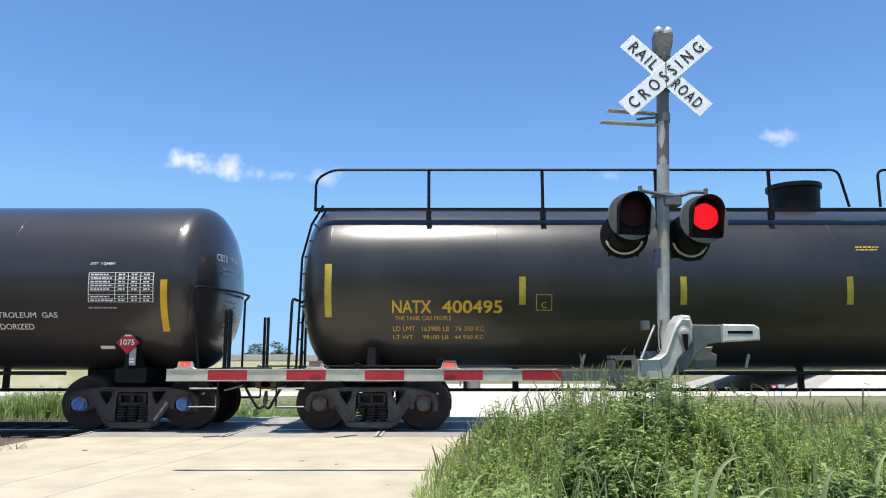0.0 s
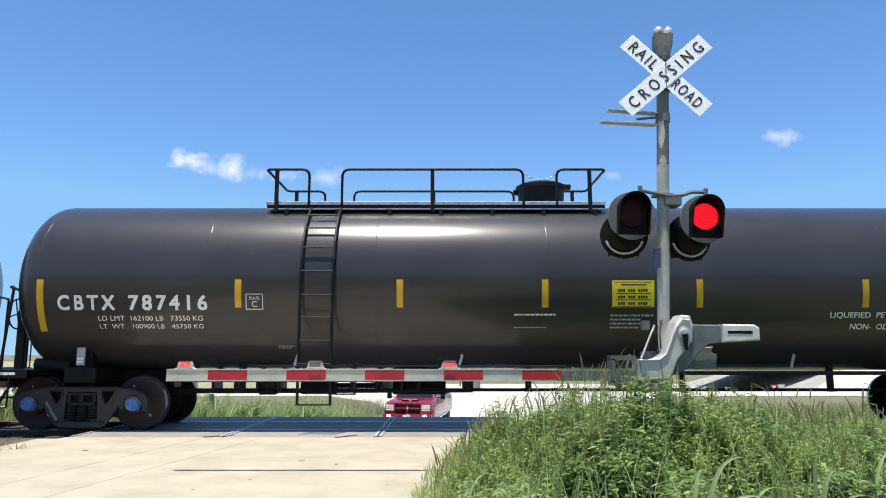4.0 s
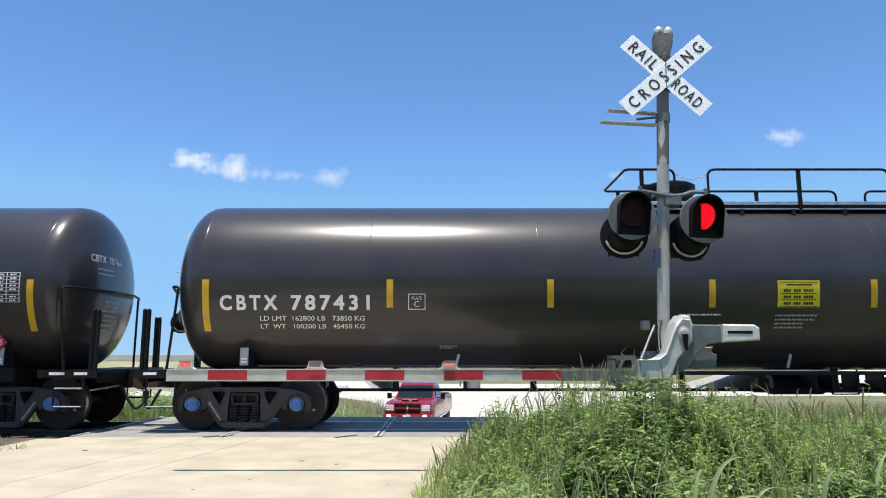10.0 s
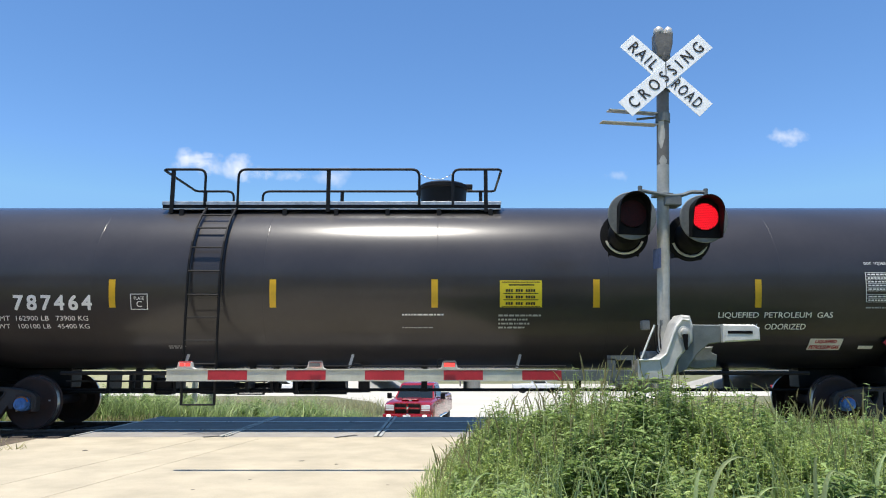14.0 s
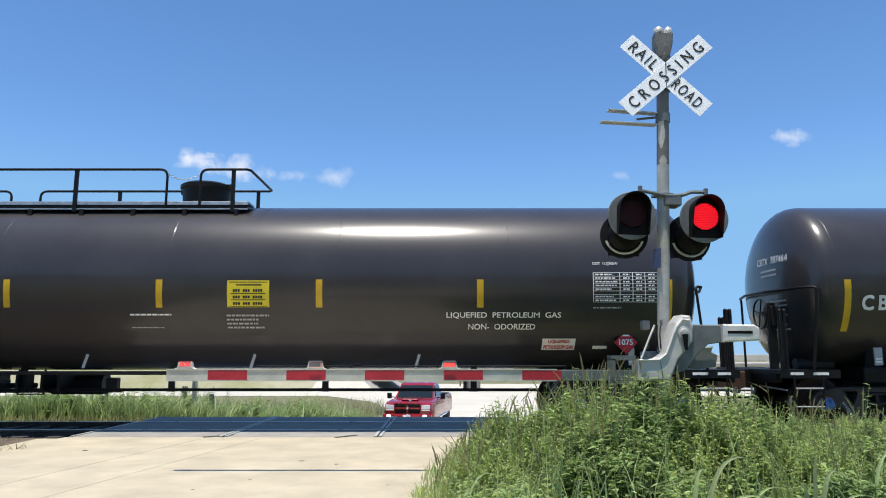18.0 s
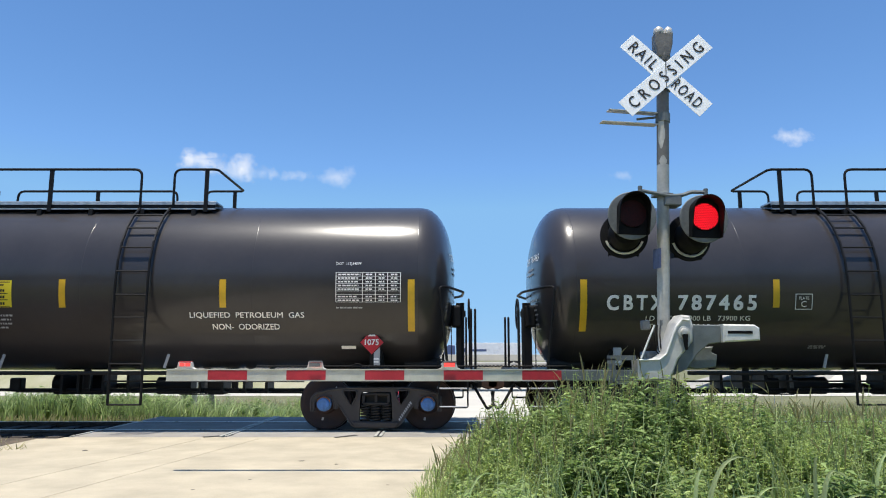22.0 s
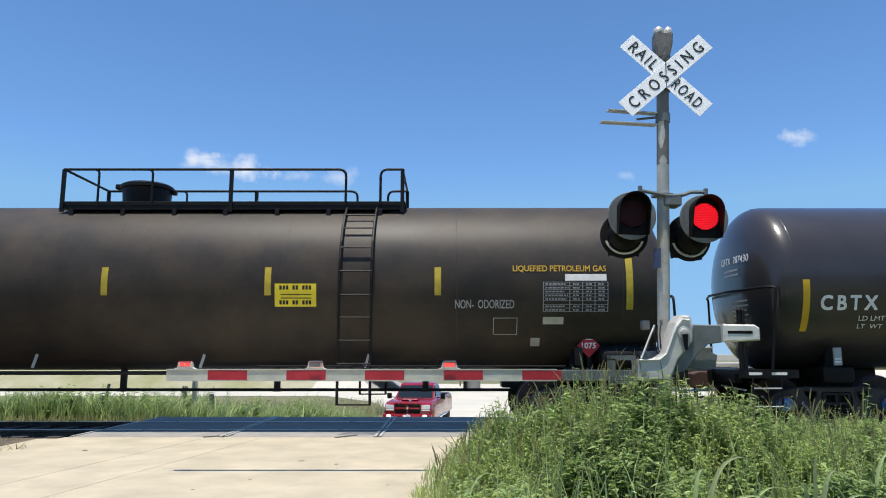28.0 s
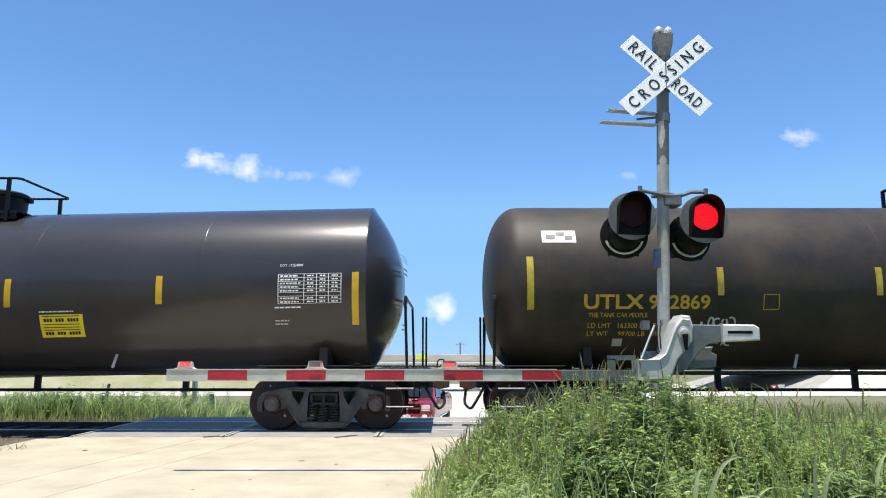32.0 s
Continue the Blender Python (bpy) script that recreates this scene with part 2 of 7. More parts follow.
def prism(bm, outline, y0, y1, bevel=0.0):
    """Extrudes an outline of (x, z) from y0 to y1."""
    a = [bm.verts.new((x, y0, z)) for x, z in outline]
    b = [bm.verts.new((x, y1, z)) for x, z in outline]
    n = len(outline)
    faces = [bm.faces.new(a), bm.faces.new(b[::-1])]
    faces += [bm.faces.new((a[k], b[k], b[(k + 1) % n], a[(k + 1) % n])) for k in range(n)]
    bmesh.ops.recalc_face_normals(bm, faces=faces)
    if bevel:
        edges = {e for f in faces[:2] for e in f.edges}
        bmesh.ops.bevel(bm, geom=list(edges), offset=bevel, segments=1, affect="EDGES")
    return bm


def writing(words, size, spread=1.0, bold=0.0):
    """Flat lettering as a bmesh in x and y, centred."""
    cu = bpy.data.curves.new("writing", "FONT")
    cu.body, cu.size, cu.align_x, cu.align_y = words, size, "CENTER", "CENTER"
    cu.space_character, cu.resolution_u = spread, 3
    ob = bpy.data.objects.new("writing", cu)
    scene.collection.objects.link(ob)
    bpy.context.view_layer.update()
    me = bpy.data.meshes.new_from_object(ob.evaluated_get(bpy.context.evaluated_depsgraph_get()))
    bpy.data.objects.remove(ob)
    bpy.data.curves.remove(cu)
    bm = bmesh.new()
    if bold:
        # heavier strokes: four copies a little apart, each a hair above the last
        for k, (dx, dy) in enumerate(((-1, -1), (1, -1), (-1, 1), (1, 1))):
            n = len(bm.verts)
            bm.from_mesh(me)
            bm.verts.ensure_lookup_table()
            bmesh.ops.translate(bm, verts=bm.verts[n:], vec=(dx * bold * 0.8, dy * bold * 0.8, 0.0006 * k))
    else:
        bm.from_mesh(me)
    bpy.data.meshes.remove(me)
    return bm


def fitted(bm, x0, x1, y0, y1):
    """Stretches flat lettering into a field."""
    xs, ys = [v.co.x for v in bm.verts], [v.co.y for v in bm.verts]
    ax, bx, ay, by = min(xs), max(xs), min(ys), max(ys)
    for v in bm.verts:
        v.co.x = x0 + (v.co.x - ax) / (bx - ax) * (x1 - x0)
        v.co.y = y0 + (v.co.y - ay) / (by - ay) * (y1 - y0)
    return bm


def rects(items):
    """Flat bars (x0, x1, y0, y1) as one bmesh."""
    bm = bmesh.new()
    for x0, x1, y0, y1 in items:
        bm.faces.new([bm.verts.new(p) for p in ((x0, y0, 0), (x1, y0, 0), (x1, y1, 0), (x0, y1, 0))])
    return bm


def blades(seed, spots, width, lean=0.5, segs=3, droop=0.5):
    """Many bent grass blades as (verts, faces): spots are (x, y, z, height)."""
    rng = np.random.default_rng(seed)
    verts, faces = [], []
    for x, y, z, h in spots:
        a, w = rng.uniform(0, math.tau), width * rng.uniform(0.6, 1.4)
        l = h * lean * rng.uniform(0.2, 1.0)
        dx, dy = math.cos(a), math.sin(a)
        wa = rng.uniform(0, math.tau)
        wx, wy = math.cos(wa) * w, math.sin(wa) * w
        base = len(verts)
        for i in range(segs + 1):
            t = i / segs
            px, py, pz = x + dx * l * t * t, y + dy * l * t * t, z + h * (t - droop * 0.35 * t * t * rng.uniform(0.6, 1.0))
            k = 0.5 * (1 - t) ** 0.6 + 0.02
            verts += [(px - wx * k, py - wy * k, pz), (px + wx * k, py + wy * k, pz)]
        for i in range(segs):
            b = base + 2 * i
            faces.append((b, b + 1, b + 3, b + 2))
    return verts, faces


def leaves(seed, spots, size):
    """Many small folded leaves as (verts, faces)."""
    rng = np.random.default_rng(seed)
    verts, faces = [], []
    for x, y, z in spots:
        d = rng.normal(size=3)
        d /= np.linalg.norm(d)
        d[2] *= 0.6
        s = np.cross(d, rng.normal(size=3))
        s /= np.linalg.norm(s) + 1e-6
        l, w = size * rng.uniform(0.6, 1.5), size * rng.uniform(0.18, 0.34)
        p, b = np.array((x, y, z)), len(verts)
        verts += [tuple(p), tuple(p + d * l * 0.45 + s * w), tuple(p + d * l), tuple(p + d * l * 0.45 - s * w)]
        faces.append((b, b + 1, b + 2, b + 3))
    return verts, faces


def stems(seed, spots, leaf, count):
    """Upright stalks with narrow leaves set round them, as (verts, faces)."""
    rng = np.random.default_rng(seed)
    verts, faces = [], []
    for x, y, z, h in spots:
        bend, a0 = rng.uniform(0.02, 0.22) * h, rng.uniform(0, math.tau)
        bx, by = math.cos(a0) * bend, math.sin(a0) * bend
        o = len(verts)
        for t in (0, 0.5, 1.0):
            r = 0.005 * (1 - 0.7 * t)
            verts += [(x + bx * t * t - r, y + by * t * t, z + h * t), (x + bx * t * t + r, y + by * t * t, z + h * t)]
        faces += [(o, o + 1, o + 3, o + 2), (o + 2, o + 3, o + 5, o + 4)]
        n = max(6, int(count * h))
        for k in range(n):
            t = (k + rng.random()) / n
            t = 0.08 + 0.92 * t
            a = rng.uniform(0, math.tau)
            l = leaf * rng.uniform(0.5, 1.3) * (1.15 - 0.75 * t)
            w = l * rng.uniform(0.13, 0.26)
            rise = rng.uniform(-0.1, 0.8)
            c, s = math.cos(a), math.sin(a)
            px, py, pz = x + bx * t * t, y + by * t * t, z + h * t
            o = len(verts)
            mx, my, mz = px + c * l * 0.5, py + s * l * 0.5, pz + l * 0.5 * rise
            verts += [(px, py, pz), (mx - s * w, my + c * w, mz), (px + c * l, py + s * l, pz + l * (rise * 0.7 - 0.15)), (mx + s * w, my - c * w, mz)]
            faces.append((o, o + 1, o + 2, o + 3))
    return verts, faces


def bushes(seed, spots, leaf, branches=11, count=34):
    """Branching broad-leaved weeds as (verts, faces): spots are (x, y, z, height, spread)."""
    rng = np.random.default_rng(seed)
    verts, faces = [], []
    for x, y, z, h, spread in spots:
        for _ in range(branches):
            a, out, hh = rng.uniform(0, math.tau), spread * rng.uniform(0.15, 1.0), h * rng.uniform(0.62, 1.05)
            ca, sa = math.cos(a) * out, math.sin(a) * out
            o = len(verts)
            for t in (0, 0.5, 1.0):
                r, px, py, pz = 0.006 * (1 - 0.7 * t), x + ca * t ** 1.4, y + sa * t ** 1.4, z + hh * t
                verts += [(px - r, py, pz), (px + r, py, pz)]
            faces += [(o, o + 1, o + 3, o + 2), (o + 2, o + 3, o + 5, o + 4)]
            n = max(7, int(count * hh))
            for k in range(n):
                t = 0.22 + 0.78 * (k + rng.random()) / n
                px, py, pz = x + ca * t ** 1.4, y + sa * t ** 1.4, z + hh * t
                b = rng.uniform(0, math.tau)
                c, s = math.cos(b), math.sin(b)
                l = leaf * rng.uniform(0.6, 1.3) * (1.2 - 0.6 * t)
                w, rise = l * rng.uniform(0.13, 0.24), rng.uniform(-0.25, 0.7)
                mx, my, mz = px + c * l * 0.45, py + s * l * 0.45, pz + l * (0.45 * rise + 0.06)
                o = len(verts)
                verts += [(px, py, pz), (mx - s * w, my + c * w, mz), (px + c * l, py + s * l, pz + l * (rise * 0.75 - 0.18)), (mx + s * w, my - c * w, mz)]
                faces.append((o, o + 1, o + 2, o + 3))
    return verts, faces


def stuff(name, parts, label, category, kind="stuff", parent=None):
    """One joined mesh out of several (verts, faces, material) lists."""
    verts, faces, slots, mats = [], [], [], []
    for (v, f), material in parts:
        o = len(verts)
        verts += v
        faces += [tuple(i + o for i in q) for q in f]
        slots += [len(mats)] * len(f)
        mats.append(material)
    me = bpy.data.meshes.new(name)
    me.from_pydata(verts, [], faces)
    for m in mats:
        me.materials.append(m)
    me.polygons.foreach_set("material_index", slots)
    return tagged(new(name, me), label, category, kind=kind)


# ---- ground, road, track ----
PROFILE = ((-4000, -0.3), (-60, -0.3), (0, -0.12), (9, -0.10), (11.2, -0.16), (15.4, -0.16), (17, -0.45), (22, -1.05), (29, -1.75), (60, -2.6),
           (92, -3.3), (108, -4.6), (130, -6.2), (200, -6.2), (500, -4.0), (4000, -4.0))


def ground_z(x, y):
    for (y0, z0), (y1, z1) in zip(PROFILE, PROFILE[1:]):
        if y <= y1:
            z = z0 + (z1 - z0) * (y - y0) / (y1 - y0)
            break
    return z + (0.05 * noise.noise((x * 0.35, y * 0.35, 0)) if -40 < x < 40 and 2 < y < 60 else 0)


def sheet(xs, ys, lift, hole=None):
    bm = bmesh.new()
    grid = [[bm.verts.new((x, y, ground_z(x, y) + lift)) for x in xs] for y in ys]
    for j in range(len(ys) - 1):
        for i in range(len(xs) - 1):
            bm.faces.new((grid[j][i], grid[j][i + 1], grid[j + 1][i + 1], grid[j + 1][i]))
    return bm


xs = [-4000, -900, -300, -120, -60] + [-40 + 2 * i for i in range(41)] + [60, 120, 300, 900, 4000]
ys = [-4000, -600, -60, -10, -4] + [0.5 * i for i in range(0, 60)] + [30 + 4 * i for i in range(26)] + [140, 160, 200, 300, 500, 1200, 4000]
ground = tagged(new("ground", mesh_of(sheet(xs, ys, 0), SOIL, "ground", True)), "sunlit dry grassy ground falling away behind the track", "ground", kind="structure")

# near road: slabs with open joints
road = thing("road", "pale cream concrete road slabs with dark joints", "road", kind="structure")


def slab(name, x0, x1, y0, y1, parent, material, z=0.0, thick=0.2, edge=0.012):
    bm = bmesh.new()
    box(bm, x1 - x0 - 0.018, y1 - y0 - 0.018, thick, 0, 0, -thick / 2, bevel=edge)
    return part(name, bm, material, parent, m=pose((x0 + x1) / 2, (y0 + y1) / 2, z))


def skew_slab(x0, x1, y0, y1, k0=0.17, k1=0.17):
    """A slab between two joints that run a little aslant to the track."""
    g = 0.008
    q = [(x0 + k0 * (y0 - 8.14) + g, y0 + g), (x1 + k1 * (y0 - 8.14) - g, y0 + g), (x1 + k1 * (y1 - 8.14) - g, y1 - g), (x0 + k0 * (y1 - 8.14) + g, y1 - g)]
    bm = bmesh.new()
    lo, hi = [bm.verts.new((x, y, -0.2)) for x, y in q], [bm.verts.new((x, y, 0)) for x, y in q]
    top = bm.faces.new(hi)
    bm.faces.new(lo[::-1])
    for i in range(4):
        bm.faces.new((lo[i], lo[(i + 1) % 4], hi[(i + 1) % 4], hi[i]))
    bmesh.ops.bevel(bm, geom=list(top.edges), offset=0.008, segments=1, affect="EDGES")
    part("slab", bm, CONCRETE, road)


for y0, y1 in ((-9, -1), (-1, 3.5), (3.5, 11.15)):
    skew_slab(-3.36, 1.0, y0, y1, 0.17, 0)
for y0, y1 in ((-9, 4.0), (4.0, 11.15)):
    skew_slab(-4.25, -3.36, y0, y1)
    skew_slab(-6.3, -4.25, y0, y1, 0, 0.17)
bm = bmesh.new()
rng = random.Random(5)
for x, y, w in ((-1.72, 8.8, 0.09), (-1.26, 8.55, 0.07), (-2.4, 6.95, 0.06), (-0.55, 7.2, 0.05), (-4.85, 9.75, 0.10), (-2.0, 7.5, 0.05)):
    ring = [bm.verts.new((x + 0.42 * w * math.cos(a) * rng.uniform(0.7, 1.2), y + w * 0.3 * math.sin(a) * rng.uniform(0.6, 1.2), 0.004)) for a in [k * math.tau / 9 for k in range(9)]]
    bm.faces.new(ring)
part("oil_stain", bm, ASPHALT, road, "small dark oil spots")
bm = box(bmesh.new(), 7.2, 20, 0.1, -2.65, 1.1, -0.09)
part("road_base", bm, ASPHALT, road)

# road and lots beyond the track, one continuous pale surface
bm = bmesh.new()
EDGES = ((15.1, -6.2, 1.6), (17, -6.2, 1.7), (20, -4.8, 2.0), (24, -2.8, 2.8), (29, -2.5, 3.8), (36, -2.8, 5), (46, -3.5, 8), (60, -6, 14), (74, -12, 24), (77, -140, 170), (90, -150, 200),
         (93, -24, 60), (108, -9, 50), (128, -9, 54), (150, -9, 54), (190, -20, 70))
rows = []
for y, a, b in EDGES:
    rows.append([bm.verts.new((a + (b - a) * i / 6, y, (ground_z(999, y) + 0.045) if y > 17 else (-0.02 if y < 16 else -0.22))) for i in range(7)])
for r0, r1 in zip(rows, rows[1:]):
    for i in range(6):
        bm.faces.new((r0[i], r0[i + 1], r1[i + 1], r1[i]))
tagged(new("pavement", mesh_of(bm, CONCRETE_FAR, "pavement", True)), "bright pale concrete road and lot beyond the track", "pavement", kind="structure")

# track bed
bm = bmesh.new()
prof = ((-2.3, -0.3), (-1.55, -0.10), (1.55, -0.10), (2.3, -0.3))
for x0, x1 in ((-300, -6.0), (1.42, 300)):
    a = [bm.verts.new((x0, TRACK_Y + y, z)) for y, z in prof]
    b = [bm.verts.new((x1, TRACK_Y + y, z)) for y, z in prof]
    for k in range(3):
        bm.faces.new((a[k], b[k], b[k + 1], a[k + 1]))
track = thing("railway_track", "single railway track with rusty rails on dark ballast", "track", kind="structure")
part("ballast_bed", bm, BALLAST, track)
rng = np.random.default_rng(3)
verts, faces = [], []
for i in range(5200):
    side = rng.random() < 0.55
    x = rng.uniform(-14, -6.05) if side else rng.uniform(1.5, 12)
    y = TRACK_Y + rng.uniform(-2.25, 2.2)
    d = abs(y - TRACK_Y)
    z = -0.10 if d < 1.55 else -0.10 - (d - 1.55) * 0.266
    s = rng.uniform(0.018, 0.04)
    o = len(verts)
    pts = rng.normal(size=(4, 3))
    pts = pts / np.linalg.norm(pts, axis=1)[:, None] * s
    pts += (x, y, z + s * 0.3)
    verts += [tuple(p) for p in pts]
    faces += [(o, o + 1, o + 2), (o, o + 2, o + 3), (o, o + 3, o + 1), (o + 1, o + 3, o + 2)]
me = bpy.data.meshes.new("ballast_stones")
me.from_pydata(verts, [], faces)
me.materials.append(BALLAST)
part("ballast_stones", me, None, track)["kind"] = "stuff"


def rail_section():
    bm = bmesh.new()
    outline = [(-0.07, -0.17), (0.07, -0.17), (0.07, -0.158), (0.012, -0.14), (0.010, -0.05), (0.036, -0.04), (0.036, -0.006), (0.028, 0), (-0.028, 0), (-0.036, -0.006), (-0.036, -0.04), (-0.010, -0.05), (-0.012, -0.14), (-0.07, -0.158)]
    a = [bm.verts.new((-300, y, z)) for y, z in outline]
    b = [bm.verts.new((300, y, z)) for y, z in outline]
    n = len(outline)
    for k in range(n):
        f = bm.faces.new((a[k], b[k], b[(k + 1) % n], a[(k + 1) % n]))
        f.material_index = 1 if k in (6, 7, 8) else 0
    bmesh.ops.recalc_face_normals(bm, faces=bm.faces)
    return bm


for dy in (-0.755, 0.755):
    part("rail", shared("rail", rail_section, (RAIL, TREAD)), None, track, m=pose(0, TRACK_Y + dy, 0))
tie_mesh = shared("tie", lambda: box(bmesh.new(), 0.23, 2.6, 0.17, bevel=0.012), TIE)
for i in range(60):
    x = -26 + i * 0.54 if i < 37 else 1.75 + (i - 37) * 0.54
    if x < -6.1 or x > 1.5:
        part("tie", tie_mesh, None, track, m=pose(x, TRACK_Y + 0.02 * math.sin(i * 7), -0.245 + 0.09, 0, 0, 1.5 * math.sin(i * 3)))

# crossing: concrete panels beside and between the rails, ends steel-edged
crossing = thing("pavement_crossing", "concrete grade crossing panels, toned darker for the train's shade", "crossing", kind="structure")
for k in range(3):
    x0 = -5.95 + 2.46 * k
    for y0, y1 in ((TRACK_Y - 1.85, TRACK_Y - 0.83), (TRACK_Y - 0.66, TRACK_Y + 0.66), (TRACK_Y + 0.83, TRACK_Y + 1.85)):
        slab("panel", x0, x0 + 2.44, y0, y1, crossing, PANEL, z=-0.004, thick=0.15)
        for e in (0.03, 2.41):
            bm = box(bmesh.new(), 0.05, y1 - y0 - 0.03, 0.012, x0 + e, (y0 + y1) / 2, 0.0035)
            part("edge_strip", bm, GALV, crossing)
bm = box(bmesh.new(), 7.5, 0.22, 0.16, -2.25, TRACK_Y - 1.975, -0.085)
part("header_kerb", bm, CONCRETE, crossing)
bm = box(bmesh.new(), 7.4, 3.9, 0.1, -2.26, TRACK_Y, -0.22)
part("bed", bm, BALLAST, crossing)
bm = bmesh.new()
for x, y, l, a in ((-3.6, 11.5, 0.5, 40), (-1.55, 11.45, 0.45, 50), (-1.05, 11.52, 0.12, 80)):
    box(bm, l, 0.07, 0.004, x, y, 0.004, rot=pose(0, 0, 0, 0, 0, a))
part("skid_mark", bm, ASPHALT, crossing)
dirt = bmesh.new()
ring = [(-6.32, 11.1), (-6.32, 6.0), (-8.5, 5.0), (-16, 8.5), (-16, 11.6), (-6.1, 11.6)]
dirt.faces.new([dirt.verts.new((x, y, -0.045)) for x, y in ring])
tagged(new("ground_shoulder", mesh_of(dirt, DIRT, "shoulder")), "dark dirt shoulder beside the road slab", "ground", kind="structure")

# ---- highway overpass and its fills, far behind ----
overpass = thing("overpass", "long pale concrete highway overpass on piers, far behind the track", "bridge")
DY = 126.0
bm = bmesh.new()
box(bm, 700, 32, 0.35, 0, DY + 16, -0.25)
part("deck", bm, SHADE_TONE, overpass)
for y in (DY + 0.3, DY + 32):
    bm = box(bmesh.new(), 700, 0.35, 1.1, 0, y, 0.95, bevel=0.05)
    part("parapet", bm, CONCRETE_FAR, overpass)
# the front girder keeps the pale concrete; those behind carry painted shade
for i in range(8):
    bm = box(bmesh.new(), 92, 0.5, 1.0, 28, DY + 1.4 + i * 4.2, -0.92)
    part("girder", bm, CONCRETE_FAR if i == 0 else SHADE_TONE, overpass)
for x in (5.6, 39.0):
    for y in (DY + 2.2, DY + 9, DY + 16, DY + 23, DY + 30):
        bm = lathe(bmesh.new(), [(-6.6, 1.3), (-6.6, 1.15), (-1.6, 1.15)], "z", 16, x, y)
        part("pier", bm, SHADE_TONE, overpass)
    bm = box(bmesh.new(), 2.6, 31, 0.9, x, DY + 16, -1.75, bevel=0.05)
    part("pier_cap", bm, SHADE_TONE, overpass)
for x0, x1, foot_x in ((-700, -17.5, -8.5), (700, 73, 55)):
    top, foot = 0.05, -6.4
    q = [(x0, DY - 14, foot), (foot_x, DY - 14, foot), (foot_x, DY + 48, foot), (x0, DY + 48, foot), (x0, DY - 0.3, top), (x1, DY - 0.3, top), (x1, DY + 33, top), (x0, DY + 33, top)]
    bm = bmesh.new()
    v = [bm.verts.new(p) for p in q]
    # the end slope under the deck takes the concrete darkened for shade
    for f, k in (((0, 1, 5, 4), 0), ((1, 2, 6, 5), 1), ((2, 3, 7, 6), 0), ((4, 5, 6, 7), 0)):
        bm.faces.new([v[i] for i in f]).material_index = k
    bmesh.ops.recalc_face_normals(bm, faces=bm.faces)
    part("fill", bm, (MEADOW, SHADE_TONE), overpass, "grassy fill with a paved end slope in shade-darkened concrete")
    # sunlit slope paving on the corner of the fill
    s = 1 if x1 > 0 else -1
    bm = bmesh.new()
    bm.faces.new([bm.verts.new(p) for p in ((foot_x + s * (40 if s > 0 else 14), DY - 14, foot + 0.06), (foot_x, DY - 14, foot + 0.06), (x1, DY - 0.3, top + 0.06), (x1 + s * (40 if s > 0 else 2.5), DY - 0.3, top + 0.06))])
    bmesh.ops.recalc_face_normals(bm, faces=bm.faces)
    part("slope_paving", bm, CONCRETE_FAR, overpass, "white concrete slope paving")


# ---- tank cars ----
R, ZC = 1.53, 2.54                # tank radius and axis height over the rail
SEAM, TIP = 8.66, 9.30            # half lengths: head seam, end of the tank


SINK = [0.0]                      # how far a sloping tank sags per metre towards its middle


def sag(x):
    return -SINK[0] * max(0.0, SEAM - abs(x))


def wrap(bm, lift=0.006, side=-1):
    """Bends flat lettering, x along the car and y as arc above the tank's equator, on to the tank's side."""
    lo, hi = min(v.co.y for v in bm.verts), max(v.co.y for v in bm.verts)
    y = math.floor(lo / 0.07) * 0.07 + 0.07
    while y < hi:
        bmesh.ops.bisect_plane(bm, geom=bm.verts[:] + bm.edges[:] + bm.faces[:], plane_co=(0, y, 0), plane_no=(0, 1, 0))
        y += 0.07
    for v in bm.verts:
        a, r = v.co.y / R, R + lift + v.co.z
        v.co = Vector((v.co.x, side * r * math.cos(a), ZC + r * math.sin(a) + sag(v.co.x)))
    return bm


def arc(deg):
    return radians(deg) * R


def tank_shell():
    prof = []
    n = 10
    for i in range(n + 1):
        a = i / n * math.pi / 2
        prof.append((-SEAM - (TIP - SEAM) * math.cos(a) ** 0.9, max(0.02, R * math.sin(a) ** 0.82)))
    body = [-8.1, -5.45, -2.73, 0, 2.73, 5.45, 8.1]
    full = prof + [(x, R) for x in body] + [(-x, r) for x, r in reversed(prof)]
    return lathe(bmesh.new(), full, "x", 112, 0, 0, ZC)


def dished_shell():
    """A jacketed tank with sharp-edged dished heads."""
    prof = [(-SEAM - 0.60 * (1 - (i / 8) ** 2), max(0.02, R * i / 8)) for i in range(8)] + [(-SEAM - 0.012, R - 0.012), (-SEAM, R)]
    full = prof + [(x, R) for x in (-8.1, -5.45, -2.73, 0, 2.73, 5.45, 8.1)] + [(-x, r) for x, r in reversed(prof)]
    bm = lathe(bmesh.new(), full, "x", 112, 0, 0, ZC)
    for v in bm.verts:
        v.co.z += sag(v.co.x)
    return bm


def weld_ring():
    rb = R - 0.0263
    pts = [(0, rb * math.cos(a), ZC + rb * math.sin(a)) for a in [k * math.tau / 120 for k in range(120)]]
    return tube(bmesh.new(), pts, 0.0275, 24, closed=True)


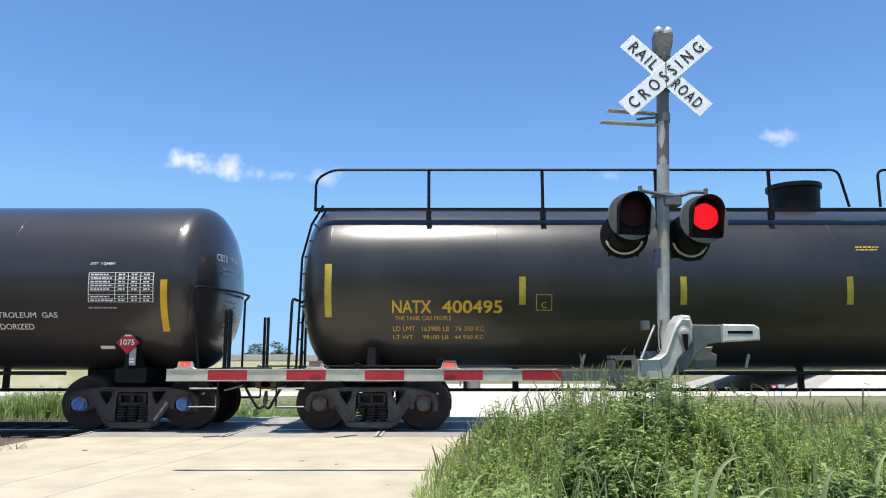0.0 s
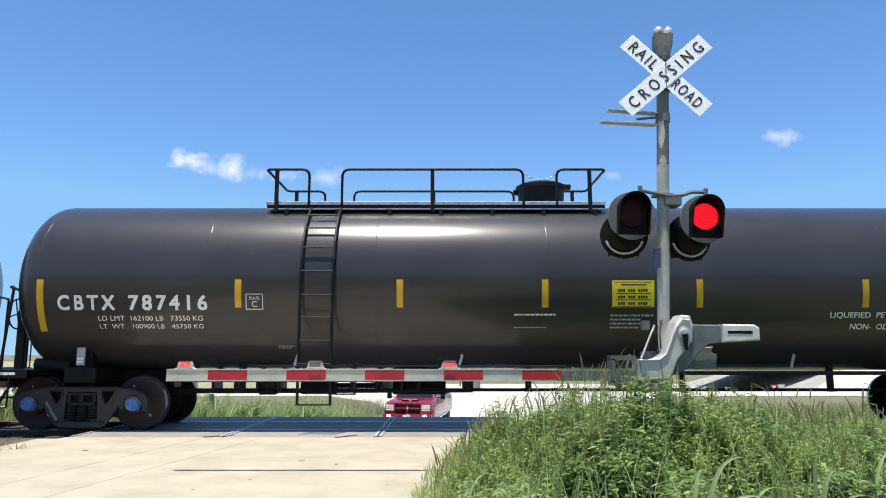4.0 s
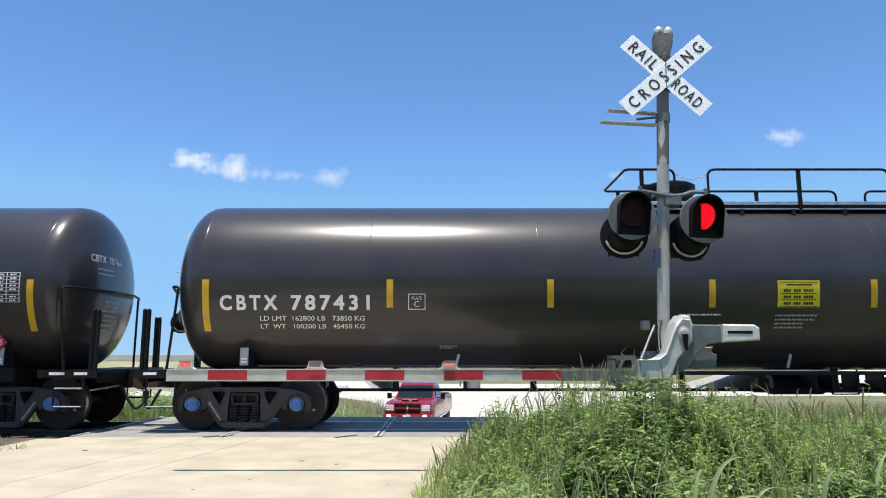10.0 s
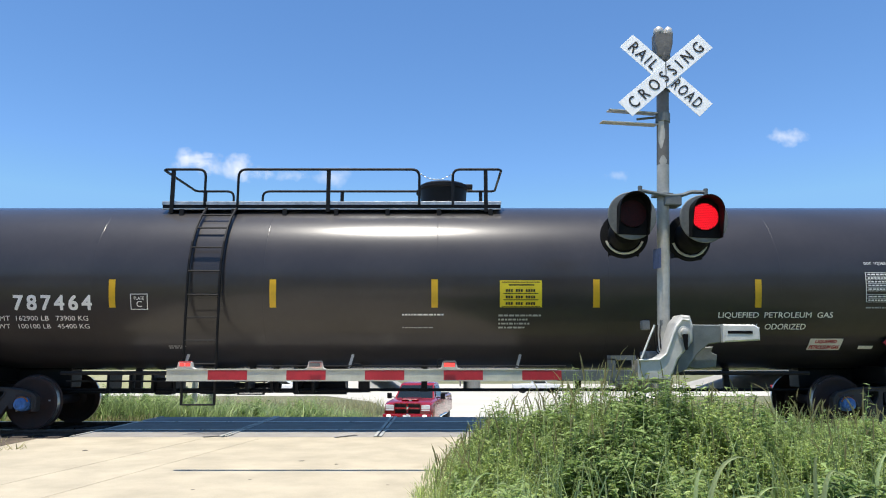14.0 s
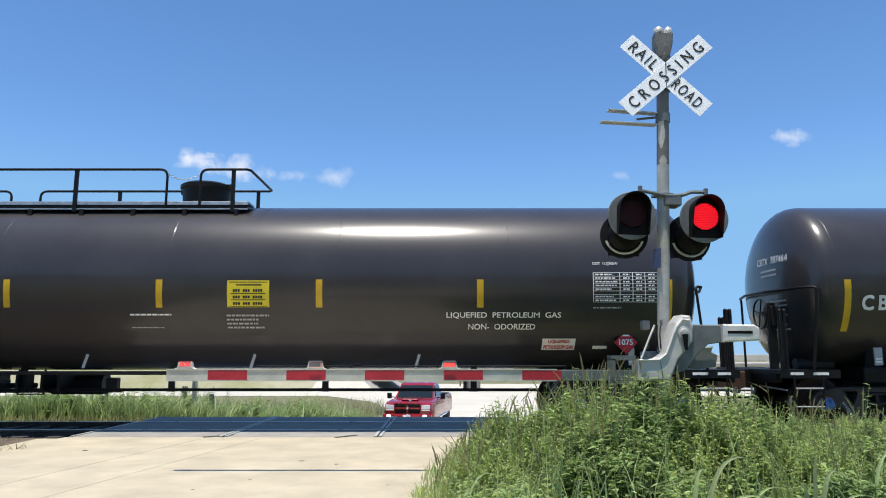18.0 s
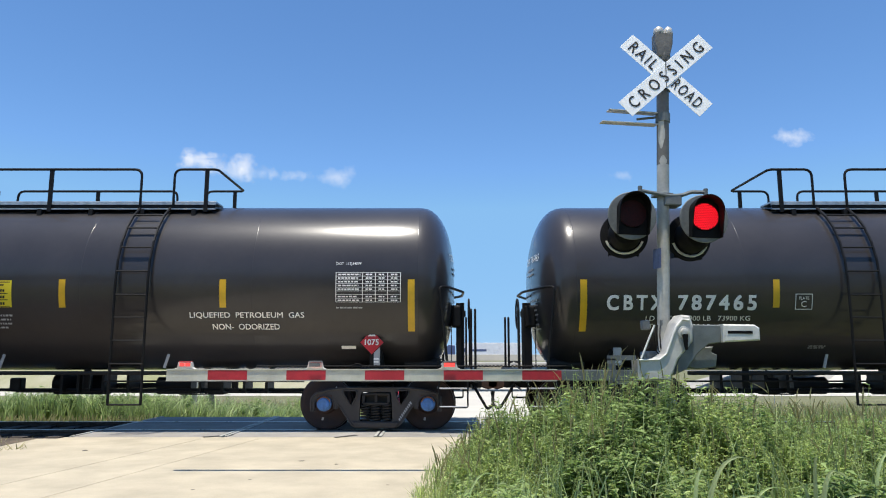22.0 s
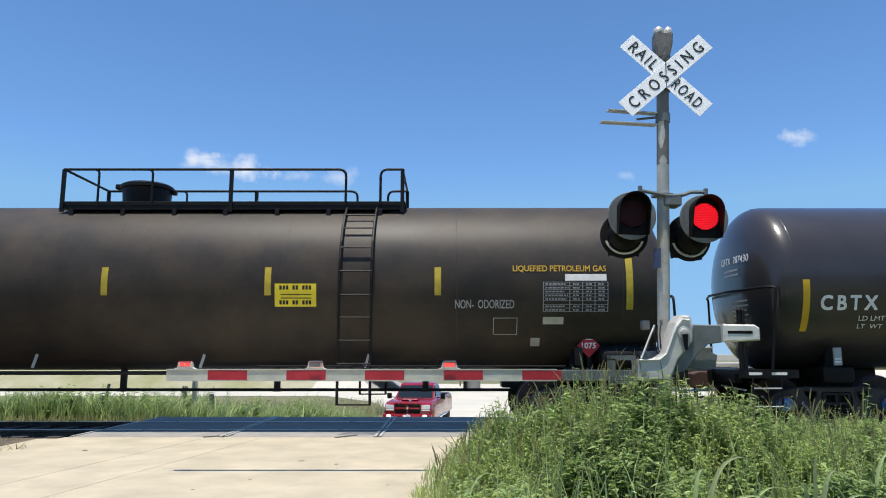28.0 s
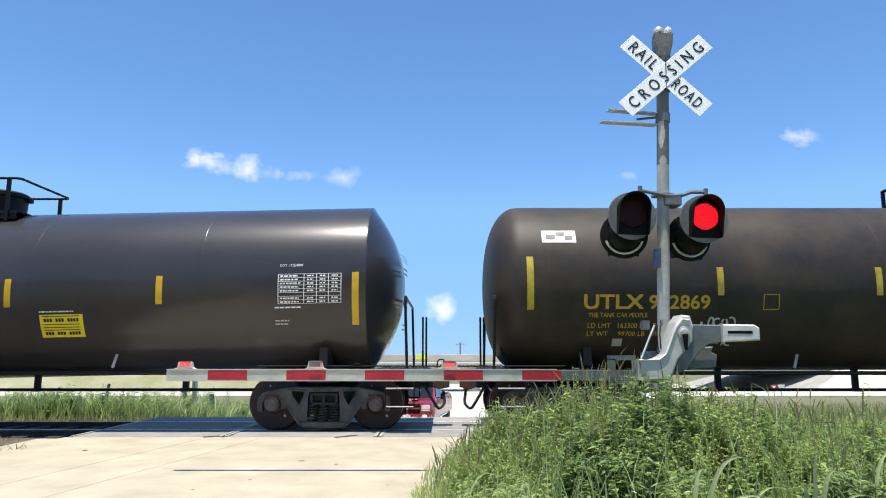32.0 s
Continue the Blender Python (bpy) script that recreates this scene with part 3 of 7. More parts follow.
def wheelset():
    bm = bmesh.new()
    tube(bm, [(0, -1.02, 0), (0, 1.02, 0)], 0.085, 14)
    for s in (-1, 1):
        prof = [(0.83, 0.09), (0.83, 0.16), (0.79, 0.19), (0.77, 0.34), (0.795, 0.385), (0.795, 0.44), (0.79, 0.452), (0.70, 0.457), (0.685, 0.48), (0.66, 0.484), (0.66, 0.40), (0.70, 0.36), (0.72, 0.2), (0.68, 0.15), (0.68, 0.09)]
        b2 = lathe(bmesh.new(), [(s * a, r) for a, r in prof], "y", 40)
        me = bpy.data.meshes.new("t")
        b2.to_mesh(me)
        b2.free()
        o = len(bm.faces)
        bm.from_mesh(me)
        bpy.data.meshes.remove(me)
        bm.faces.ensure_lookup_table()
        for f in bm.faces[o:]:
            c = f.calc_center_median()
            if math.hypot(c.x, c.z) < 1.0 and 0.447 < sum(math.hypot(v.co.x, v.co.z) for v in f.verts) / len(f.verts) < 0.456:
                f.material_index = 1
        # chalk and paint marks that show the wheel turning
        for a, rad, w in ((0.6, 0.28, 0.05), (3.4, 0.31, 0.035)):
            box(bm, w, 0.004, w * 0.7, rad * math.cos(a), s * 0.802 if rad > 0.36 else s * 0.787, rad * math.sin(a), rot=pose(0, 0, 0, 0, -math.degrees(a)))
            for f in bm.faces[-6:]:
                f.material_index = 2
    for turned in (0, 180):
        b2 = bearing_cap()
        bmesh.ops.transform(b2, matrix=pose(0, 0, 0, 0, 0, turned), verts=b2.verts)
        me = bpy.data.meshes.new("t")
        b2.to_mesh(me)
        b2.free()
        o = len(bm.faces)
        bm.from_mesh(me)
        bpy.data.meshes.remove(me)
        bm.faces.ensure_lookup_table()
        for f in bm.faces[o:]:
            f.material_index = 3
    return bm


def bearing_cap():
    bm = lathe(bmesh.new(), [(-1.17, 0.06), (-1.17, 0.085), (-1.15, 0.105), (-1.06, 0.11), (-1.06, 0.125), (-0.95, 0.125)], "y", 24)
    for k in range(3):
        a = k * math.tau / 3 + 0.4
        tube(bm, [(0.055 * math.cos(a), -1.195, 0.055 * math.sin(a)), (0.055 * math.cos(a), -1.165, 0.055 * math.sin(a))], 0.018, 6)
    return bm


def side_frame():
    """Cast side frame: one plate with two corner windows, the spring opening and pedestal jaws, ribbed along its edges."""
    half = [(0.0, 0.745), (0.55, 0.74), (0.84, 0.705), (1.04, 0.65), (1.12, 0.57), (1.135, 0.46), (1.125, 0.33), (1.05, 0.33), (1.045, 0.47), (1.0, 0.555), (0.889, 0.595),
            (0.78, 0.555), (0.735, 0.47), (0.73, 0.37), (0.665, 0.37), (0.635, 0.44), (0.41, 0.11), (0.33, 0.06), (0.0, 0.05)]
    outer = half + [(-x, z) for x, z in reversed(half[1:-1])]
    holes = [[(s * x, z) for x, z in ((0.57, 0.665), (0.555, 0.61), (0.445, 0.445), (0.41, 0.44), (0.335, 0.58), (0.325, 0.665), (0.37, 0.685), (0.53, 0.685))] for s in (-1, 1)]
    holes.append([(-0.25, 0.655), (0.25, 0.655), (0.27, 0.55), (0.285, 0.19), (0.24, 0.165), (-0.24, 0.165), (-0.285, 0.19), (-0.27, 0.55)])
    bm = bmesh.new()
    for loop in [outer] + holes:
        vs = [bm.verts.new((x, -1.06, z)) for x, z in loop]
        for a, b in zip(vs, vs[1:] + vs[:1]):
            bm.edges.new((a, b))
    bmesh.ops.triangle_fill(bm, edges=bm.edges[:], use_beauty=True, normal=(0, -1, 0))
    geo = bmesh.ops.extrude_face_region(bm, geom=bm.faces[:])
    bmesh.ops.translate(bm, verts=[g for g in geo["geom"] if isinstance(g, bmesh.types.BMVert)], vec=(0, 0.11, 0))
    # raised ribs round the windows and along the diagonals
    for loop in holes[:2]:
        pts = [(x, -1.062, z) for x, z in loop]
        tube(bm, pts, 0.017, 6, closed=True)
    for s in (-1, 1):
        tube(bm, [(s * 0.635, -1.062, 0.44), (s * 0.41, -1.062, 0.115), (s * 0.33, -1.062, 0.075), (0, -1.062, 0.068)], 0.02, 6)
        tube(bm, rounded([(0, -1.062, 0.728), (s * 0.55, -1.062, 0.723), (s * 0.84, -1.062, 0.688), (s * 1.03, -1.062, 0.635), (s * 1.105, -1.062, 0.56), (s * 1.115, -1.062, 0.46), (s * 1.105, -1.062, 0.35)], 0.06, 3), 0.018, 6)
        tube(bm, rounded([(s * 1.06, -1.062, 0.34), (s * 1.06, -1.062, 0.48), (s * 1.005, -1.062, 0.57), (s * 0.889, -1.062, 0.61), (s * 0.772, -1.062, 0.57), (s * 0.72, -1.062, 0.48), (s * 0.715, -1.062, 0.38)], 0.06, 3), 0.015, 6)
    prism(bm, [(-0.40, 0.16), (0.40, 0.16), (0.34, 0.07), (-0.34, 0.07)], -1.10, -0.86, 0.012)
    bmesh.ops.recalc_face_normals(bm, faces=bm.faces)
    return bm


def bolster_end():
    """The bolster's end with its two square pockets, above the springs."""
    bm = bmesh.new()
    prism(bm, [(-0.24, 0.64), (0.24, 0.64), (0.24, 0.60), (-0.24, 0.60)], -1.07, -0.95, 0.008)
    prism(bm, [(-0.24, 0.485), (0.24, 0.485), (0.20, 0.44), (-0.20, 0.44)], -1.07, -0.95, 0.008)
    for x in (-0.215, 0.0, 0.215):
        prism(bm, [(x - 0.025, 0.60), (x + 0.025, 0.60), (x + 0.025, 0.485), (x - 0.025, 0.485)], -1.068, -0.95, 0.006)
    return bm


def coil():
    bm = bmesh.new()
    pts = [(0.074 * math.cos(a), 0.074 * math.sin(a), 0.17 + 0.27 * k / 54) for k in range(55) for a in [k * math.tau * 6 / 54]]
    return tube(bm, pts, 0.015, 6)


def truck_frame(car, x, cap, flip):
    """A two-axle truck: side frames, springs, bolster, brake beams, adapters; returns the truck and its wheelsets."""
    truck = part("truck", shared("bolster", lambda: box(box(bmesh.new(), 0.46, 1.9, 0.36, 0, 0, 0.45, bevel=0.03), 0.5, 0.9, 0.14, 0, 0, 0.69, bevel=0.03), CAST), None, car, "two-axle freight truck", pose(x, 0, 0))
    sf = shared("side_frame", side_frame, FRAME_CAST) if cap is BLUE_CAP else shared("dusty_side_frame", side_frame, DUSTY)
    part("side_frame", sf, None, truck)
    part("side_frame", sf, None, truck, m=pose(0, 0, 0, 0, 0, 180))
    for turned in (0, 180):
        part("bolster_end", shared("bolster_end", bolster_end, CAST), None, truck, m=pose(0, 0, 0, 0, 0, turned))
    cm = shared("coil", coil, CAST, True)
    for cy in (-1, 1):
        for cx in (-0.185, 0, 0.185):
            part("coil_spring", cm, None, truck, m=pose(cx, cy * 1.0, 0))
        for cx in (-0.092, 0.092):
            part("coil_spring", cm, None, truck, m=pose(cx, cy * 0.87, 0))
    part("brake_beam", shared("brake_beam", lambda: tube(tube(bmesh.new(), [(-0.36, -0.75, 0.36), (-0.36, 0.75, 0.36)], 0.035), [(0.36, -0.75, 0.36), (0.36, 0.75, 0.36)], 0.035), RUST), None, truck)
    if cap is BLUE_CAP:
        for sx in (-1, 1):
            bm = bmesh.new()
            for k in range(9):
                box(bm, 0.022, 0.003, 0.040 + 0.006 * (k % 3), sx * (0.405 + 0.0235 * k), -1.0685, 0.20 + 0.034 * k, rot=pose(0, 0, 0, 0, sx * -35, 0))
            if sx == flip:
                part("frame_stencil", bm, GREY_INK, truck)
            else:
                bm.free()
    axles = []
    for s in (-1, 1):
        for y in (-1.0, 1.0):
            part("bearing_adapter", shared("adapter", lambda: box(bmesh.new(), 0.26, 0.14, 0.05, 0, 0, 0.588, bevel=0.01), RUST), None, truck, "rusty bearing adapter", pose(s * 0.889, y, 0))
        part("adapter_pad", shared("pad", lambda: tube(bmesh.new(), [(0.115 * math.cos(a), -1.105, 0.115 * math.sin(a)) for a in [radians(20 + 14 * k) for k in range(11)]], 0.014, 6), ORANGE), None, truck, "orange pad over the bearing", pose(s * 0.889, 0, 0.457))
        axles.append(part("wheelset", shared("wheelset_" + cap.name, wheelset, (WHEEL, TREAD, GREY_INK, cap), True), None, truck,
                          "brown steel wheels with blue bearing caps" if cap is BLUE_CAP else "brown steel wheels with greasy bearing caps", pose(s * 0.889, 0, 0.457)))
    return truck, axles


def stub_end(car, s, brake_wheel, style, rail="hug"):
    """Everything at one end of the car: sill, coupler, platform, handrails, hoses."""
    X = lambda x: s * x
    bm = bmesh.new()
    box(bm, 3.1, 0.38, 0.34, X(8.25), 0, 0.86, bevel=0.02)
    box(bm, 0.55, 2.4, 0.26, X(7.94), 0, 0.95, bevel=0.03)
    part("stub_sill", bm, BLACK_PART, car)
    for sy in (-1, 1):
        part("saddle", prism(bmesh.new(), [(X(7.79), 0.95), (X(8.09), 0.95), (X(8.02), 1.42), (X(7.86), 1.42)], sy * 0.80, sy * 1.0, 0.01), BLACK_PART, car)
        jack = part("jacking_pad", box(bmesh.new(), 0.14, 0.03, 0.30, X(7.94), sy * 1.19, 1.26, bevel=0.006), GREY_INK if style == "new" else CAST, car, "pale jacking pad" if style == "new" else "")
        if style == "new":
            part("jack_print", box(box(bmesh.new(), 0.10, 0.004, 0.03, X(7.94), sy * 1.207, 1.17), 0.10, 0.004, 0.03, X(7.94), sy * 1.207, 1.22), WHITE, jack)
            part("notice_print", box(box(bmesh.new(), 0.26, 0.004, 0.045, X(9.05), sy * 1.398, 0.975), 0.22, 0.004, 0.045, X(9.45), sy * 1.398, 0.975), WHITE, car)
    bm = bmesh.new()
    prism(bm, [(X(9.72), 0.99), (X(9.95), 0.99), (X(10.10), 0.94), (X(10.10), 0.70), (X(9.92), 0.66), (X(9.72), 0.72)], -0.17, 0.12, 0.02)
    box(bm, 0.35, 0.14, 0.16, X(9.7), 0, 0.84, bevel=0.02)
    part("coupler", bm, RUST, car, "rusty knuckle coupler")
    bm = tube(bmesh.new(), rounded([(X(9.62), -0.30, 0.78), (X(9.75), -0.32, 0.55), (X(9.90), -0.25, 0.30), (X(10.02), -0.16, 0.40), (X(9.99), -0.1, 0.62)], 0.12, 4), 0.026, 8)
    part("air_hose", bm, TYRE, car)
    # end platform
    bm = box(bmesh.new(), 1.0, 2.75, 0.07, X(9.22), 0, 1.0)
    box(bm, 1.0, 0.03, 0.14, X(9.22), -1.38, 0.97)
    box(bm, 1.0, 0.03, 0.14, X(9.22), 1.38, 0.97)
    part("end_platform", bm, BLACK_PART, car)
    # rail at the head
    bar = lambda name, pts, r=0.024, k=0.07: part(name, tube(bmesh.new(), rounded([(X(x), y, z) for x, y, z in pts], k, 4), r, 8), BLACK_PART, car)
    if rail == "hug":
        a, z = 9.03, 2.43
        bar("head_rail", [(a + 0.14, -1.42, 1.02), (a, -1.45, z), (a + 0.14, -1.32, z + 0.01), (a + 0.43, -0.42, z), (a + 0.43, 0.42, z), (a + 0.14, 1.32, z + 0.01), (a + 0.06, 1.45, z), (a + 0.06, 1.42, 1.02)])
    else:
        x, z = {"mid": (9.27, 2.23), "old": (9.52, 2.28), "slope": (9.34, 2.27)}[style]
        bar("head_rail", [(x + 0.04, -1.43, 1.0), (x, -1.45, z), (x, 1.45, z), (x + 0.04, 1.43, 1.0)], k=0.12)
    # grab irons at the platform's corners
    for sy in (-1, 1):
        if rail != "hug" and sy < 0:
            continue
        for w in (-0.035, 0.035):
            part("end_grab_iron", tube(bmesh.new(), rounded([(X(9.60 + w), sy * 1.26, 1.0), (X(9.60 + w), sy * 1.26, 2.05), (X(9.60 + w), sy * 1.34, 2.05), (X(9.60 + w), sy * 1.34, 1.0)], 0.03, 3), 0.021, 6), BLACK_PART, car)
    if style == "old" and s > 0:
        bm = lathe(bmesh.new(), [(X(8.28), 0.10), (X(8.30), 0.18), (X(8.36), 0.215), (X(9.22), 0.215), (X(9.28), 0.18), (X(9.30), 0.10)], "x", 28, 0, -1.16, 1.25)
        tank = part("air_reservoir", bm, BLACK_PART, car, "black air reservoir lying on the end platform", smooth=True)
        for x in (8.55, 9.05):
            part("strap", tube(bmesh.new(), [(X(x), -1.16 + 0.219 * math.cos(a), 1.25 + 0.219 * math.sin(a)) for a in [k * math.tau / 24 for k in range(24)]], 0.010, 5, closed=True), CAST, tank)
    if style == "old" and s < 0:
        part("placard_stand", prism(bmesh.new(), [(X(9.28), 1.0), (X(9.31), 1.0), (X(9.33), 1.22), (X(9.40), 1.40), (X(9.30), 1.62), (X(9.20), 1.40), (X(9.26), 1.22)], -0.72, -0.70), BLACK_PART, car, "black diamond placard holder seen from behind")
    part("platform_bracket", box(bmesh.new(), 0.10, 2.4, 0.22, X(9.66), 0, 0.93, bevel=0.01), BLACK_PART, car)
    for sy in (-1, 1):
        bm = tube(bmesh.new(), rounded([(X(9.02), sy * 1.385, 0.98), (X(9.02), sy * 1.385, 0.42), (X(9.5), sy * 1.385, 0.42), (X(9.5), sy * 1.385, 0.98)], 0.03, 2), 0.016, 6)
        step = part("sill_step", bm, BLACK_PART, car)
        for z in (0.42, 0.72):
            part("tread", tube(bmesh.new(), [(X(9.03), sy * 1.39, z + 0.012), (X(9.49), sy * 1.39, z + 0.012)], 0.014, 6), GREY_INK, step, "pale worn step tread")
    bm = tube(bmesh.new(), [(X(9.60), -1.32, 0.70), (X(9.60), -0.2, 0.74)], 0.016, 6)
    part("uncoupling_lever", bm, GREY_INK, car, "pale uncoupling lever")
    if brake_wheel:
        c = (X(9.56), -0.42, 2.03)
        bm = tube(bmesh.new(), [(c[0], c[1] + 0.27 * math.cos(a), c[2] + 0.27 * math.sin(a)) for a in [k * math.tau / 24 for k in range(24)]], 0.016, 6, closed=True)
        for k in range(4):
            a = k * math.tau / 4 + 0.3
            tube(bm, [c, (c[0], c[1] + 0.27 * math.cos(a), c[2] + 0.27 * math.sin(a))], 0.012, 5)
        part("brake_wheel", bm, BLACK_PART, car)
        bm = box(bmesh.new(), 0.2, 0.32, 0.40, X(9.34), -0.42, 1.98, bevel=0.04)
        box(bm, 0.10, 0.2, 0.12, X(9.45), -0.42, 2.03, bevel=0.02)
        part("hand_brake_housing", bm, BLACK_PART, car)
        part("brake_post", box(bmesh.new(), 0.15, 0.08, 1.25, X(9.40), -0.5, 1.6, bevel=0.01), BLACK_PART, car)
        bm = bmesh.new()
        for k in range(20):
            box(bm, 0.022, 0.016, 0.034, X(9.24), -0.45, 1.78 - 0.037 * k, rot=pose(0, 0, 0, 0, 0, 90 * (k % 2)))
        part("brake_chain", bm, CAST, car)
        bm = tube(bmesh.new(), [(X(9.05), -0.55, 1.12), (X(8.4), -0.55, 1.12)], 0.11, 14)
        part("brake_cylinder", bm, CAST, car, "grey brake cylinder on the platform")


def platform_top(car, x0, x1, manway, ladder_x, mirrored, style):
    """Walkway on top with its railing, the valve dome and the side ladder."""
    f = (lambda x: -x) if mirrored else (lambda x: x)
    zt = ZC + R + sag(1.0)
    silver = style == "new"
    for sy in (-1, 1):
        bm = box(bmesh.new(), x1 - x0, 0.42, 0.035, f((x0 + x1) / 2), sy * 0.62, zt - 0.055 + 0.02, bevel=0.005)
        box(bm, x1 - x0, 0.03, 0.055, f((x0 + x1) / 2), sy * 0.84, zt - 0.058)
        part("walkway", bm, BRONZE if silver else BLACK_PART, car, "bare galvanised walkway grating" if silver else "")
        part("toe_strip", box(bmesh.new(), x1 - x0 - 0.02, 0.012, 0.07, f((x0 + x1) / 2), sy * 0.838, zt - 0.118), BLACK_PART, car)
        part("lower_lip", box(bmesh.new(), x1 - x0 - 0.02, 0.04, 0.022, f((x0 + x1) / 2), sy * 0.845, zt - 0.166), BRONZE if silver else BLACK_PART, car)
        x = x0 + 0.2
        while x < x1:
            part("walkway_bracket", shared("walkway_bracket", lambda: box(bmesh.new(), 0.08, 0.10, 0.13, bevel=0.01), BLACK_PART), None, car, m=pose(f(x), sy * 0.86, zt - 0.24))
            x += 0.93
    top = zt + 0.57
    # (first, last, leg at the first end, leg at the last end), posts apart
    if style == "old":
        loops, posts, legs = [(x0, 3.85, False, True), (4.48, x1 - 0.05, True, False)], (x0, 1.76, x1 - 0.05), (-0.66, 0.32)
    else:
        loops, posts, legs = [(x0 + 0.05, x0 + 0.88, False, True), (x0 + 1.49, ladder_x - 0.28, True, True), (ladder_x + 0.32, x1 - 0.05, True, False)], (x0 + 0.28, (x0 + ladder_x) / 2 + 0.61, x1 - 0.18), ()
    for sy in (-1, 1):
        y = sy * 0.86
        for a, b, leg_a, leg_b in loops:
            pts = ([(f(a), y, zt - 0.1)] if leg_a else []) + [(f(a), y, top), (f(b), y, top)] + ([(f(b), y, zt - 0.1)] if leg_b else [])
            part("handrail", tube(bmesh.new(), rounded(pts, 0.14, 5), 0.024, 8), BLACK_PART, car)
        for x in legs:
            part("rail_leg", tube(bmesh.new(), rounded([(f(x - 0.22), y, top), (f(x), y, top), (f(x), y, zt - 0.1)], 0.14, 5), 0.022, 8), BLACK_PART, car)
        for x in posts:
            part("railing_post", shared("railing_post", lambda: box(bmesh.new(), 0.07, 0.035, top - zt + 0.22), BLACK_PART), None, car, m=pose(f(x), y, (top + zt - 0.22) / 2))
    # bars across the platform's ends
    for x, out in ((loops[0][0], -1), (loops[-1][1], 1)):
        k = 0.0 if style == "old" else 0.06 * out
        bm = tube(bmesh.new(), rounded([(f(x), -0.86, top), (f(x + k), -0.80, top), (f(x + k), 0.80, top), (f(x), 0.86, top)], 0.04, 3), 0.024, 8)
        part("end_bar", bm, BLACK_PART, car)
    # valve dome with lid, lug and safety chain
    bm = lathe(bmesh.new(), [(zt - 0.12, 0.42), (zt + 0.36, 0.45), (zt + 0.38, 0.49), (zt + 0.44, 0.49), (zt + 0.48, 0.42), (zt + 0.52, 0.12)], "z", 32, f(manway), 0, 0)
    dome = part("valve_dome", bm, BLACK_PART, car, "black valve dome with a hinged lid", smooth=True)
    part("hinge_lug", box(bmesh.new(), 0.16, 0.14, 0.1, f(manway - 0.48), -0.1, zt + 0.42, bevel=0.02), BLACK_PART, dome)
    part("latch_lug", box(bmesh.new(), 0.1, 0.12, 0.1, f(manway + 0.48), 0.1, zt + 0.36, bevel=0.02), BLACK_PART, dome)
    if style == "new":
        bm = bmesh.new()
        a, b = Vector((f(x0 + 0.86), -0.86, top - 0.06)), Vector((f(x0 + 1.50), -0.86, top - 0.06))
        for q in range(17):
            t = q / 16
            p = a.lerp(b, t) - Vector((0, 0, 0.13 * 4 * t * (1 - t)))
            box(bm, 0.034, 0.016, 0.016, *p, rot=pose(0, 0, 0, 45 * (q % 2), 0, 0))
        part("safety_chain", bm, BRONZE, car, "bright safety chain")
    # side ladder following the tank
    hw = 0.27
    for sy in (-1, 1):
        bm = bmesh.new()
        angs = [76, 66, 56, 46, 36, 24, 12, 0]
        for s in (-1, 1):
            pts = [(f(ladder_x + s * hw), sy * (R + 0.09) * math.cos(radians(a)), ZC + (R + 0.09) * math.sin(radians(a))) for a in angs]
            pts += [(f(ladder_x + s * hw), sy * (R + 0.09), 2.0), (f(ladder_x + s * hw), sy * (R + 0.07), 0.47)]
            tube(bm, pts, 0.024, 6)
        ladder = part("side_ladder", bm, BLACK_PART, car)
        rungs = [(sy * (R + 0.09) * math.cos(radians(a)), ZC + (R + 0.09) * math.sin(radians(a))) for a in (62, 48, 35, 20, 5)] + [(sy * (R + 0.09), z) for z in (2.28, 1.9, 1.52, 1.14)] + [(sy * (R + 0.07), 0.48)]
        rm = shared("rung", lambda: tube(bmesh.new(), [(-hw, 0, 0), (hw, 0, 0)], 0.016, 6), BLACK_PART)
        for y, z in rungs:
            part("rung", rm, None, ladder, m=pose(f(ladder_x), y, z))


